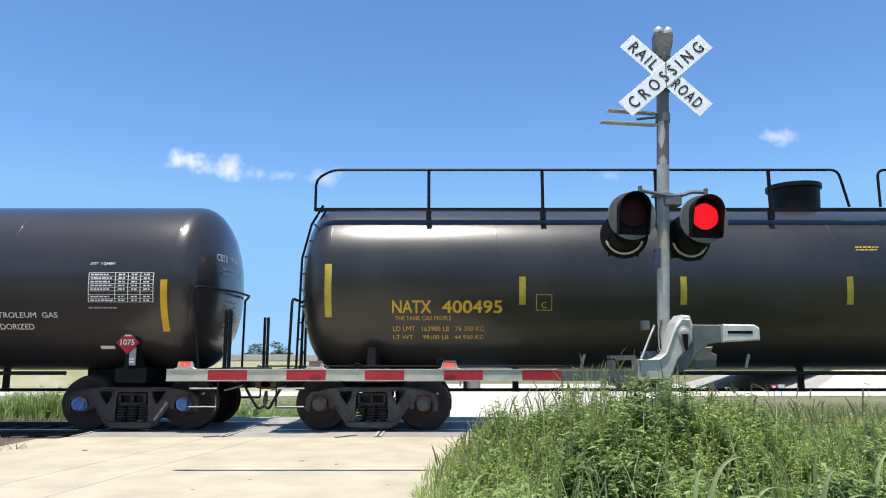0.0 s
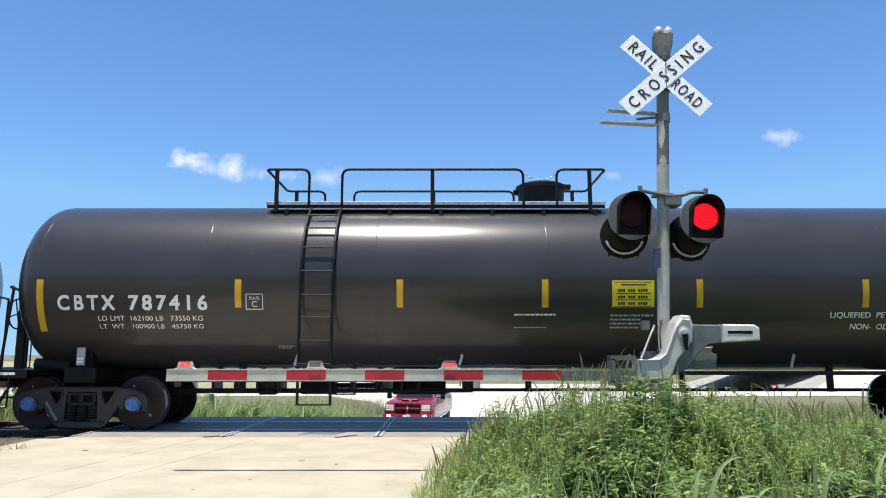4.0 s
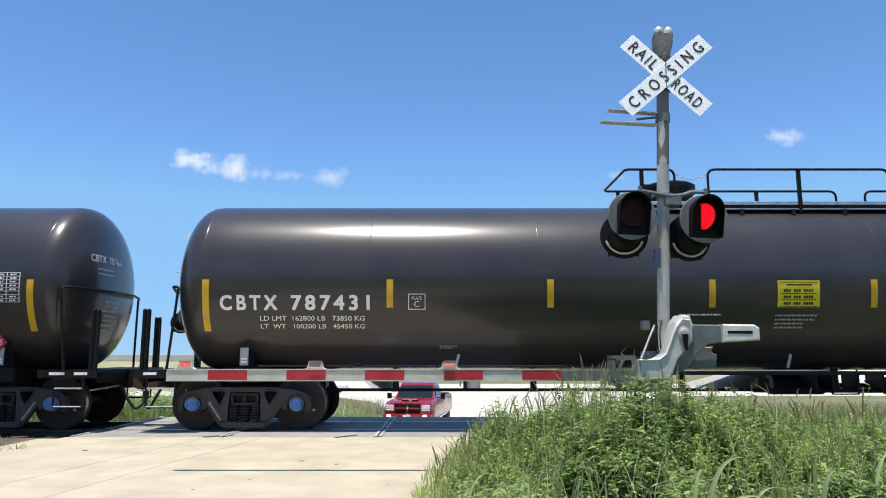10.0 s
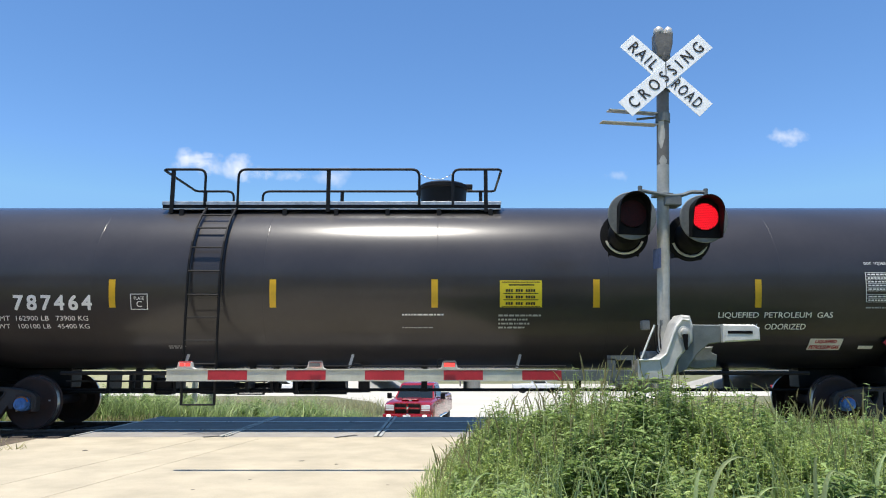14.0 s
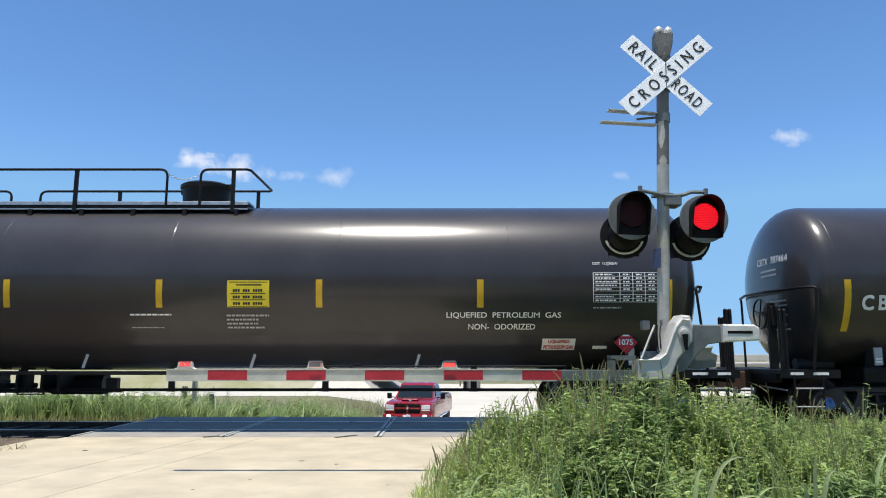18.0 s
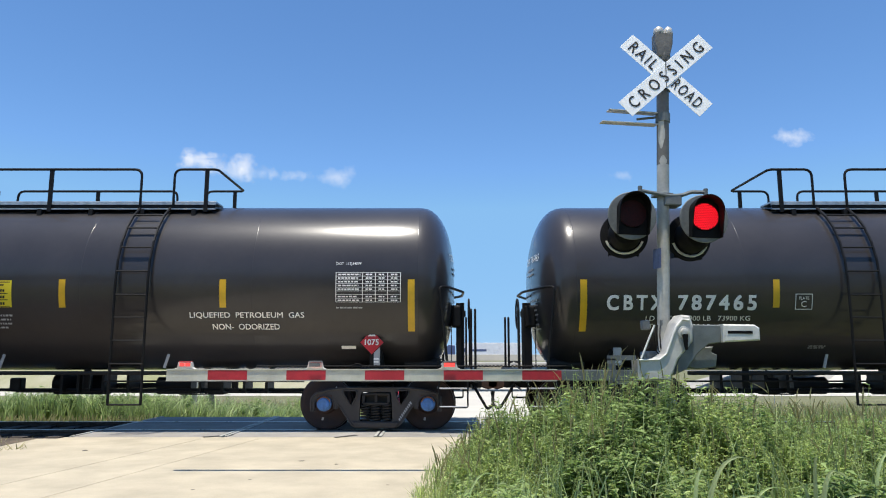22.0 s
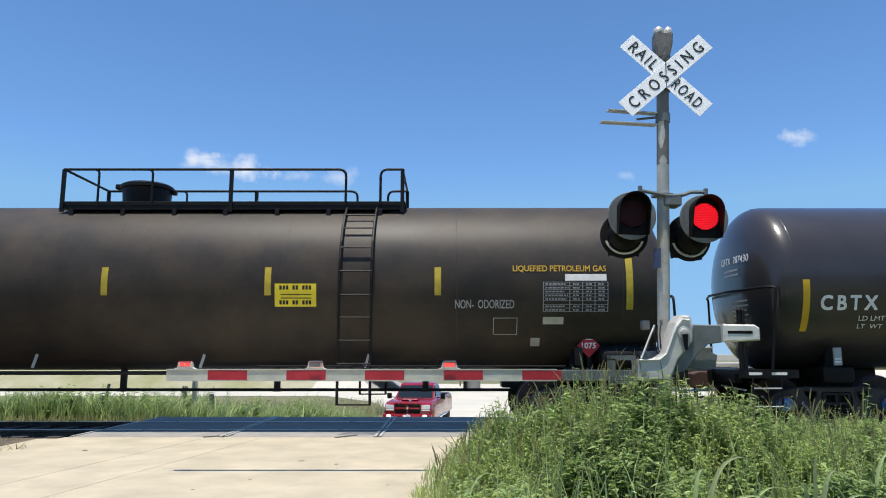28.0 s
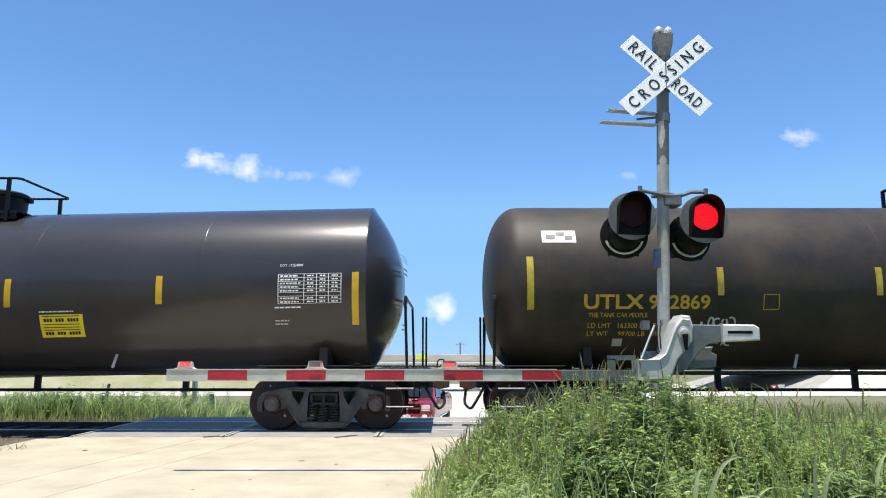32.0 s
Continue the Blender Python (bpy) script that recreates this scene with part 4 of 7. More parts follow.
def underside(car, brake):
    """Pipes and brake gear below the tank."""
    bm = tube(bmesh.new(), [(-6.6, -0.75, 0.97), (6.6, -0.75, 0.97)], 0.035, 8)
    part("side_pipe", bm, CAST, car, "grey pipe along the belly")
    bm = tube(bmesh.new(), [(-9.4, -0.3, 0.68), (-6.9, -0.32, 0.66), (6.9, -0.32, 0.66), (9.4, -0.3, 0.68)], 0.028, 8)
    part("brake_pipe", bm, BLACK_PART, car)
    hm = shared("hanger", lambda: box(box(bmesh.new(), 0.11, 0.05, 0.42, 0, -0.32, 0.84), 0.16, 0.12, 0.06, 0, -0.32, 0.66), BLACK_PART)
    for x in (-5.4, -2.9, -0.2, 2.6, 5.3):
        part("hanger", hm, None, car, m=pose(x, 0, 0))
    sm = shared("strap", lambda: box(bmesh.new(), 0.045, 0.02, 0.24, 0, 0, 0, rot=pose(0, 0, 0, 0, 16, 0)), GREY_INK)
    for x in (-4.3, -1.45, 1.45, 4.3):
        part("bracing_strap", sm, None, car, "pale steel strap", pose(x, -1.02, 1.18))
    if brake:
        s = brake
        bm = tube(bmesh.new(), [(s * 4.4, 0.1, 0.72), (s * 3.75, 0.1, 0.72)], 0.16, 16)
        tube(bm, [(s * 3.75, 0.1, 0.72), (s * 2.9, 0.1, 0.72)], 0.05, 10)
        part("brake_cylinder", bm, BLACK_PART, car)
        bm = tube(bmesh.new(), [(s * 2.7, 0.35, 0.74), (s * 1.7, 0.35, 0.74)], 0.2, 16)
        part("air_reservoir", bm, BLACK_PART, car)
        bm = box(bmesh.new(), 0.32, 0.25, 0.3, s * 4.95, -0.2, 0.72, bevel=0.03)
        part("control_valve", bm, BLACK_PART, car)
        part("slack_adjuster", box(bmesh.new(), 0.2, 0.2, 0.25, s * 1.3, -0.25, 0.75, bevel=0.03), BLACK_PART, car)
        bm = bmesh.new()
        tube(bm, [(s * 1.2, -0.1, 0.62), (s * 6.8, -0.1, 0.60)], 0.022, 6)
        tube(bm, [(s * 3.0, -0.55, 0.82), (s * 6.6, -0.55, 0.82)], 0.018, 6)
        part("brake_rod", bm, CAST, car)
        gm = shared("rod_guard", lambda: box(bmesh.new(), 0.05, 0.5, 0.38, 0, -0.2, 0.8), BLACK_PART)
        for x in (5.9, 5.5, 5.1, 4.7, 3.4, 2.95, 2.5, 2.2):
            part("rod_guard", gm, None, car, m=pose(s * x, 0, 0))


def ink(car, name, bm, material, label=""):
    return part(name, wrap(bm), material, car, label)


def stencil(car, words, x0, x1, a0, a1, material, label="", bold=0.0, spread=1.0):
    """A line of lettering between two stations and two angles below the equator."""
    return ink(car, "lettering", fitted(writing(words, 0.3, spread, bold), x0, x1, arc(a0), arc(a1)), material, label)


def illegible(car, x0, x1, a0, a1, lines, material, seed=1, name="small_print"):
    """Small print as bars."""
    rg = random.Random(seed)
    items = []
    h = (a1 - a0) / lines
    for k in range(lines):
        x = x0
        end = x1 - (x1 - x0) * rg.uniform(0, 0.35) * (k > 0)
        while x < end:
            w = min(rg.uniform(0.02, 0.09), end - x)
            if w < 0.012:
                break
            items.append((x, x + w, arc(a1 - h * (k + 0.72)), arc(a1 - h * (k + 0.28))))
            x += w + 0.016
    ob = ink(car, name, rects(items), material)
    ob["kind"] = "stuff"
    return ob


def frame_box(car, x0, x1, a0, a1, material, w=0.012, name="stencil_box"):
    b0, b1 = arc(a0), arc(a1)
    return ink(car, name, rects([(x0, x1, b0, b0 + w), (x0, x1, b1 - w, b1), (x0, x0 + w, b0 + w, b1 - w), (x1 - w, x1, b0 + w, b1 - w)]), material)


def test_table(car, x0, x1, a0, a1, ink_m, seed):
    """The inspection table: ruled lines and unreadable entries."""
    b0, b1 = arc(a0), arc(a1)
    items = []
    for k in range(9):
        y = b0 + (b1 - b0) * k / 8
        items.append((x0, x1, y - 0.0035, y + 0.0035))
    for u in (0, 0.41, 0.61, 0.80, 1.0):
        x = x0 + (x1 - x0) * u
        items.append((x - 0.006, x + 0.006, b0, b1))
    t = ink(car, "inspection_table", rects(items), ink_m, "white ruled inspection table")
    rg = random.Random(seed)
    items = []
    for k in range(8):
        if k == 2:
            continue
        y = b0 + (b1 - b0) * (k + 0.28) / 8
        hh = (b1 - b0) / 8 * 0.45
        for u0, u1 in ((0.03, rg.uniform(0.28, 0.39)), (0.46, 0.56), (0.66, 0.75), (0.85, 0.95)):
            x, end = x0 + (x1 - x0) * u0, x0 + (x1 - x0) * u1
            while x < end:
                w = rg.uniform(0.03, 0.07)
                items.append((x, min(end, x + w), y, y + hh * 0.85))
                x += w + 0.014
    bm = wrap(rects(items), 0.009)
    part("table_entries", bm, ink_m, t)["kind"] = "stuff"


def hazard_placard(car, x, a, seed=0):
    """Red and white diamond in its holder below the tank's side."""
    z, y = ZC + R * math.sin(radians(a)), -R * math.cos(radians(a)) - 0.10
    holder = part("placard_holder", box(box(bmesh.new(), 0.07, 0.05, 0.42, 0, 0.03, -0.28), 0.30, 0.02, 0.30, 0, 0.02, 0, rot=pose(0, 0, 0, 0, 45, 0)), BLACK_PART, car, m=pose(x, y, z))
    d = 0.2
    bm = prism(bmesh.new(), [(0, d), (d, 0), (0, -d), (-d, 0)], -0.004, 0.004)
    pl = part("placard", bm, SIGN_RED, holder, "red flammable gas placard with the number 1075")
    bm = writing("1075", 0.15, 1.0, 0.004)
    fitted(bm, -0.12, 0.12, -0.045, 0.055)
    bmesh.ops.transform(bm, matrix=pose(0, -0.010, 0, 90, 0, 0), verts=bm.verts)
    bm2 = bmesh.new()
    prism(bm2, [(0, d * 0.92), (0.07, 0.105), (-0.07, 0.105)], -0.009, -0.006)
    me = bpy.data.meshes.new("t")
    bm2.to_mesh(me)
    bm2.free()
    bm.from_mesh(me)
    bpy.data.meshes.remove(me)
    part("number", bm, WHITE, holder)


def end_marks(car, words, s, material):
    """Small lettering on the head."""
    bm = fitted(writing(words, 0.2), -0.5, 0.5, 0, 0.13)
    for v in bm.verts:
        u, h = v.co.x, v.co.y
        yy, zz = s * u - 0.35, 0.42 + h
        rr = min(0.999, (math.hypot(yy, zz) / R))
        v.co = Vector((s * (SEAM + 0.012 + (TIP - SEAM) * max(0.0, 1 - rr ** 2.44) ** 0.45), yy, ZC + zz))
    part("end_lettering", bm, material, car)
    # small print below, as bars
    rg, items = random.Random(5), []
    for k in range(2):
        items.append((-0.34, 0.1 + rg.uniform(0, 0.16), 0.28 - 0.09 * k, 0.315 - 0.09 * k))
    for k in range(7):
        items.append((-0.15 + rg.uniform(0, 0.1), 0.3 + rg.uniform(0, 0.15), -0.30 - 0.085 * k, -0.27 - 0.085 * k))
    bm = rects(items)
    bmesh.ops.subdivide_edges(bm, edges=bm.edges, cuts=2, use_grid_fill=True)
    for v in bm.verts:
        yy, zz = s * v.co.x - 0.35, v.co.y
        rr = min(0.999, (math.hypot(yy, zz) / R))
        v.co = Vector((s * (SEAM + 0.014 + (TIP - SEAM) * max(0.0, 1 - rr ** 2.44) ** 0.45), yy, ZC + zz))
    part("end_print", bm, GREY_INK, car)["kind"] = "stuff"


CARS = []


def tank_car(x, style, marks, mirrored=False, length=20.0, cap=BLUE_CAP, seed=0, slope=0.0):
    """One loaded car; x is its centre at the clip's start."""
    shell_m = {"new": BLACK_GLOSS, "old": BLACK_OLD, "mid": BLACK_MID, "slope": BLACK_GLOSS}[style]
    labels = {"new": "glossy black pressure tank car with white lettering and yellow stripes", "old": "weathered dull black tank car with amber stencils and a scrawl",
              "mid": "dented black tank car with amber stencils and a full-length railing", "slope": "very glossy black tank car with a sloping tank"}
    car = thing("tank_car", labels[style], "rail car", "tank cars of the passing train", m=pose(x, TRACK_Y, 0))
    stretch = (length - 20.0) / 2
    SINK[0] = slope
    tank = part("tank", shared("tank_" + style, dished_shell if style == "slope" else tank_shell, shell_m, True), None, car)
    if stretch:
        tank.data = tank.data.copy()
        for v in tank.data.vertices:
            v.co.x += stretch * max(-1, min(1, v.co.x / 8.0))
    ring = shared("weld_" + style, weld_ring, shell_m, True)
    for k in (-8.66, -5.8, -2.9, 0.05, 2.95, 5.85, 8.66):
        part("weld_ring", ring, None, tank, m=pose(k, 0, sag(k)))
    marker = YELLOW if style in ("new", "slope") else YELLOW_OLD
    ends, sides, up, upe = {"new": ((-8.55, 8.55), (-5.44, -2.73, 0, 2.73, 5.46), 0, 0), "mid": ((-8.66, 8.6), (-5.38, -2.66, 0.15, 2.8, 5.5), 1.8, 10),
                            "old": ((-8.93, 8.77), (-5.72, -3.04, -0.10, 2.66, 5.53), 7.8, 15), "slope": ((-8.45, 8.50), (-5.2, -2.6, 0.03, 2.64, 5.19), 5.0, 5)}[style]
    if style == "new":
        sides = {2: (-5.21, -2.48, -0.03, 2.58, 5.38), 5: (-5.3, -2.62, -0.05, 2.65, 5.37), 6: (-5.45, -2.73, 0, 2.66, 5.37)}.get(seed, sides)
    for sx in ends:
        ink(car, "end_stripe", rects([(sx - 0.058, sx + 0.058, arc(-34 + upe), arc(0.2 + upe))]), marker, "yellow reflective stripe")
    for sx in sides:
        ink(car, "side_stripe", rects([(sx - 0.055, sx + 0.055, arc(-17.6 + up), arc(0.2 + up))]), marker, "yellow reflective stripe")
    CARS.append((car, x, []))
    for s in (-1, 1):
        truck, axles = truck_frame(car, s * (7.94 + stretch * 0.9), cap, s)
        CARS[-1][2].extend(axles)
        rail = "hug" if style == "new" else "across"
        stub_end(car, s, s == (-1 if mirrored or style == "slope" else 1), style, rail)
    underside(car, -1 if mirrored else (0 if style != "new" else 1) or 0)
    if style == "new":
        platform_top(car, -1.2, 4.96, -0.15, 3.87, mirrored, "new")
        left = {2: 0.05, 5: 0.15}.get(seed, 0)
        stencil(car, marks[0].split()[0], -8.31 + left, -7.34 + left, -19.4, -9.5, WHITE, "white stencilled car initials", 0.010, 1.4)
        stencil(car, marks[0].split()[1], -7.11 + left, -5.78 + left, -19.4, -9.5, WHITE, "white stencilled car number", 0.010, 1.35)
        stencil(car, marks[1], -7.64 + left, -5.87 + left, -26.3, -23.0, WHITE)
        stencil(car, marks[2], -7.64 + left, -5.87 + left, -31.8, -28.6, WHITE)
        frame_box(car, -5.13 + left, -4.84 + left, -18.9, -8.8, WHITE)
        stencil(car, "PLATE", -5.07 + left, -4.90 + left, -12.6, -10.6, WHITE)
        stencil(car, "C", -5.03 + left, -4.94 + left, -17.2, -13.4, WHITE)
        stencil(car, "LIQUEFIED  PETROLEUM  GAS", 4.80, 6.74, -25.0, -20.6, WHITE, bold=0.004)
        stencil(car, "NON-  ODORIZED", 5.17, 6.31, -32.6, -28.4, WHITE, bold=0.004)
        illegible(car, -0.55, 0.15, -23.5, -21.0, 1, WHITE, seed, "ceramic_note")
        illegible(car, -0.55, 0.0, -32.0, -30.2, 1, GREY_INK, seed)
        ink(car, "yellow_notice", rects([(1.10, 1.81, arc(-17.4), arc(-0.4))]), PLACARD, "yellow emergency notice with unreadable print")
        b = [(1.13, 1.78, arc(-1.8), arc(-1.2)), (1.13, 1.78, arc(-17.0), arc(-16.6)), (1.25, 1.68, arc(-3.7), arc(-2.9)), (1.16, 1.75, arc(-8.9), arc(-8.4)), (1.16, 1.75, arc(-12.9), arc(-12.4))]
        b += [(1.2 + 0.042 * k, 1.232 + 0.042 * k, arc(a), arc(a + 1.7)) for a in (-7.6, -11.7, -15.8) for k in range(12) if k not in (3, 7)]
        part("notice_print", wrap(rects(b), 0.010), DARK_INK, car)
        illegible(car, 1.08, 1.80, -32.5, -21.4, 4, GREY_INK, seed + 1)
        stencil(car, "DOT  112J340W", 7.28, 7.70, 9.0, 11.4, WHITE)
        test_table(car, 7.28, 8.37, -14.0, 4.6, WHITE, seed)
        illegible(car, 7.28, 7.75, -18.8, -16.6, 1, GREY_INK, seed + 4)
        hazard_placard(car, 7.87, -43)
        ink(car, "white_plate", rects([(7.33, 7.58, arc(-48.6), arc(-45.6))]), WHITE)
        if seed in (4, 5):
            ink(car, "red_white_label", rects([(6.45, 7.02, arc(-49.5), arc(-39.5))]), WHITE, "white label with red lettering")
            part("label_words", wrap(fitted(writing("LIQUEFIED", 0.1, 1, 0.004), 6.55, 6.92, arc(-43.6), arc(-40.4)), 0.010), RED_INK, car)
            part("label_words", wrap(fitted(writing("PETROLEUM GAS", 0.1, 1, 0.004), 6.48, 6.99, arc(-48.4), arc(-45.0)), 0.010), RED_INK, car)
        for s in (-1, 1):
            end_marks(car, marks[0], s, WHITE)
        illegible(car, -4.6, -4.3, -48.5, -45.0, 2, GREY_INK, seed + 8)
    elif style == "mid":
        stencil(car, marks[0].split()[0], -7.58, -6.92, -21.3, -12.9, GOLD_INK, "amber stencilled car initials", 0.006)
        stencil(car, marks[0].split()[1], -6.74, -5.72, -21.3, -12.9, GOLD_INK, "amber stencilled car number", 0.006)
        stencil(car, "THE TANK CAR PEOPLE", -7.53, -6.58, -26.0, -23.2, GOLD_INK)
        stencil(car, marks[1], -7.57, -6.02, -33.8, -30.2, GOLD_INK)
        stencil(car, marks[2], -7.57, -6.02, -40.0, -36.6, GOLD_INK)
        frame_box(car, -5.15, -4.88, -19.5, -9.2, GOLD_INK)
        stencil(car, "C", -5.06, -4.97, -18.0, -14.0, GOLD_INK)
        illegible(car, 0.35, 0.75, 19.0, 23.0, 2, GOLD_INK, 3)
        end_marks(car, marks[0], -1, GOLD_INK)
        full_railing(car)
    elif style == "old":
        platform_top(car, -1.30, 4.93, -0.13, 4.15, False, "old")
        d = -0.35
        stencil(car, marks[0].split()[0], -8.03, -7.02, -18.6, -9.2, GOLD_INK, "amber stencilled car initials", 0.008)
        stencil(car, marks[0].split()[1], -6.93, -5.90, -18.6, -9.6, GOLD_INK, "amber stencilled car number", 0.006)
        stencil(car, "THE TANK CAR PEOPLE", -7.60 + d, -6.60 + d, -24.0, -21.0, GOLD_INK)
        stencil(car, marks[1], -7.60 + d, -5.98 + d, -31.5, -28.0, GOLD_INK)
        stencil(car, marks[2], -7.60 + d, -5.98 + d, -37.4, -34.0, GOLD_INK)
        frame_box(car, -4.65 + d, -4.38 + d, -19.0, -9.0, GOLD_INK)
        ink(car, "pale_poster", rects([(-8.35 + d, -7.76 + d, arc(25.5), arc(35.5))]), WHITE, "white plate with a grey mark high on the tank")
        part("poster_mark", wrap(rects([(-8.28 + d, -8.12 + d, arc(28), arc(32)), (-8.1 + d, -7.95 + d, arc(31), arc(34)), (-7.95 + d, -7.82 + d, arc(27.5), arc(31))]), 0.010), HOOD, car)
        ink(car, "white_plate", rects([(-7.15 + d, -6.98 + d, arc(-46), arc(-39.5))]), GREY_INK)
        stencil(car, "LIQUEFIED PETROLEUM GAS", 6.80, 8.38, 4.6, 9.2, GOLD_INK, bold=0.004)
        stencil(car, "NON-  ODORIZED", 5.82, 6.82, -18.2, -12.6, GREY_INK, bold=0.004)
        ink(car, "white_patch", rects([(7.68, 8.38, arc(-0.6), arc(3.6))]), WHITE)
        test_table(car, 7.31, 8.40, -20.2, -1.5, GREY_INK, 9)
        frame_box(car, 6.47, 6.88, -36.5, -24.3, GREY_INK)
        ink(car, "tan_plate", rects([(7.31, 7.66, arc(-28.8), arc(-23.8))]), ARM_WHITE)
        ink(car, "grey_plate", rects([(7.12, 7.28, arc(-46), arc(-39))]), GREY_INK)
        ink(car, "yellow_notice", rects([(2.78, 3.48, arc(-17.0), arc(-2.4))]), PLACARD, "yellow emergency notice with unreadable print")
        part("notice_print", wrap(rects([(2.86 + 0.055 * k, 2.90 + 0.055 * k, arc(a), arc(a + 2.6)) for a in (-6.2, -15.6) for k in range(10) if k not in (3, 6)] + [(2.88, 3.40, arc(-9.6), arc(-9.1)), (2.88, 3.40, arc(-11.8), arc(-11.2))]), 0.010), DARK_INK, car)
        hazard_placard(car, 8.12, -46)
        # scrawl in pale spray paint
        bm = bmesh.new()
        gx = -5.75 + d
        strokes = [[(0.0, -0.12), (0.08, 0.16), (0.13, -0.2), (0.2, -0.16)], [(0.1, -0.28), (0.42, -0.24), (0.6, -0.16), (0.9, -0.18), (0.86, -0.24)]]
        for k, (cx, cy, rx, ry) in enumerate(((0.24, 0.1, 0.05, 0.14), (0.34, 0.12, 0.07, 0.1), (0.47, 0.1, 0.05, 0.12), (0.58, 0.14, 0.07, 0.1), (0.3, -0.14, 0.08, 0.13), (0.46, -0.18, 0.07, 0.14), (0.6, -0.2, 0.08, 0.13), (0.72, -0.06, 0.06, 0.12))):
            strokes.append([(cx + rx * math.cos(q), cy + ry * math.sin(q)) for q in [k + 0.45 * n for n in range(13)]])
        for st in strokes:
            for (ax, ay), (bx, by) in zip(st, st[1:]):
                dx, dy = bx - ax, by - ay
                l = math.hypot(dx, dy)
                ox, oy = -dy / l * 0.017, dx / l * 0.017
                bm.faces.new([bm.verts.new((gx + px, arc(-33) + py, 0)) for px, py in ((ax + ox, ay + oy), (ax - ox, ay - oy), (bx - ox, by - oy), (bx + ox, by + oy))])
        ink(car, "scrawl", bm, GRAFFITI, "pale sprayed scrawl")
    else:
        platform_top(car, -2.9, 2.25, 1.42, -0.6, False, "slope")
        stencil(car, "DOT  112J340W", 7.22, 7.61, 9.0, 11.2, WHITE)
        test_table(car, 7.20, 8.26, -14.0, 4.6, WHITE, 12)
        illegible(car, 7.14, 7.58, -17.5, -15.4, 1, WHITE, 5)
        illegible(car, 7.14, 7.40, -28.5, -24.0, 2, GREY_INK, 6)
        ink(car, "yellow_notice", rects([(3.17, 3.9, arc(-33.5), arc(-17.8))]), PLACARD, "yellow emergency notice with unreadable print")
        part("notice_print", wrap(rects([(3.24 + 0.05 * k, 3.278 + 0.05 * k, arc(a), arc(a + 2.2)) for a in (-22.6, -31.6) for k in range(12) if k not in (3, 7)] + [(3.22, 3.84, arc(q), arc(q + 0.5)) for q in (-19.2, -24.6, -26.6, -28.4)]), 0.010), DARK_INK, car)
        illegible(car, 3.17, 3.75, -17.0, -15.0, 1, WHITE, 7)
        end_marks(car, "CTCX 500507", 1, GREY_INK)
    SINK[0] = 0.0
    return car


def full_railing(car):
    """The railing that runs along the whole top, with the end ladder and the valve dome."""
    zt = ZC + R
    bm = bmesh.new()
    for sy in (-1, 1):
        box(bm, 16.9, 0.10, 0.05, -0.55, sy * 1.14, zt - 0.24)
    part("walkway", bm, BLACK_PART, car)
    y, top = -1.2, zt + 0.47
    bm = tube(bmesh.new(), rounded([(-8.97, y, zt - 0.25), (-8.97, y, top - 0.17), (-8.68, y, top), (0.3, y, top), (0.45, y, zt - 0.2)], 0.14, 5), 0.024, 8)
    part("handrail", bm, BLACK_PART, car)
    bm = tube(bmesh.new(), rounded([(1.0, y, zt - 0.2), (1.0, y, top), (8.4, y, top), (8.7, y, zt - 0.2)], 0.14, 5), 0.024, 8)
    part("handrail", bm, BLACK_PART, car)
    pm = shared("tall_post", lambda: box(box(bmesh.new(), 0.055, 0.03, 0.85, 0, 0, 0.06), 0.09, 0.09, 0.14, 0, 0, -0.36), BLACK_PART)
    for x in (-6.97, -4.96, -2.95, -0.94, 2.6, 4.6, 6.6):
        part("railing_post", pm, None, car, m=pose(x, y, zt))
    bm = lathe(bmesh.new(), [(zt - 0.12, 0.44), (zt + 0.36, 0.46), (zt + 0.38, 0.5), (zt + 0.46, 0.5), (zt + 0.5, 0.3)], "z", 28, 0.1, 0, 0)
    part("valve_dome", bm, BLACK_PART, car, smooth=True)
    for sy in (-1,):
        bm = bmesh.new()
        for s in (-0.18, 0.18):
            pts = [(-8.85, sy * 0.9 + s, zt - 0.15), (-9.05, sy * 0.9 + s, zt - 0.5), (-9.2, sy * 0.9 + s, zt - 1.1), (-9.25, sy * 0.9 + s, 1.0)]
            tube(bm, pts, 0.022, 6)
        lad = part("end_ladder", bm, BLACK_PART, car)
        for k in range(9):
            t = k / 9
            x = -8.93 - 0.3 * min(1, t * 2.2)
            part("rung", shared("end_rung", lambda: tube(bmesh.new(), [(0, -0.18, 0), (0, 0.18, 0)], 0.014, 6), BLACK_PART), None, lad, m=pose(x, sy * 0.9, zt - 0.2 - 2.6 * t))


tank_car(6.72, "mid", ("NATX  400495", "LD LMT   163900 LB   74 350 KG", "LT WT     99100 LB   44 950 KG"), cap=DARK_CAP, seed=1)
tank_car(-13.26, "new", ("CBTX  787416", "LD LMT  162100 LB   73550 KG", "LT  WT   100900 LB   45750 KG"), True, seed=2)
tank_car(-33.26, "new", ("CBTX  787431", "LD LMT  162800 LB   73850 KG", "LT  WT   100200 LB   45450 KG"), False, seed=3)
tank_car(-53.32, "new", ("CBTX  787464", "LD LMT  162900 LB   73900 KG", "LT  WT   100100 LB   45400 KG"), True, seed=4)
tank_car(-73.44, "new", ("CBTX  787465", "LD LMT  162900 LB   73900 KG", "LT  WT   100100 LB   45400 KG"), True, seed=5)
tank_car(-93.45, "new", ("CBTX  787430", "LD LMT  163000 LB   73950 KG", "LT  WT   100000 LB   45350 KG"), False, seed=6)
tank_car(-113.75, "old", ("UTLX 952869", "LD LMT   163300 LB   74 050 KG", "LT WT     99700 LB   45 250 KG"), length=20.7, cap=DARK_CAP, seed=7)
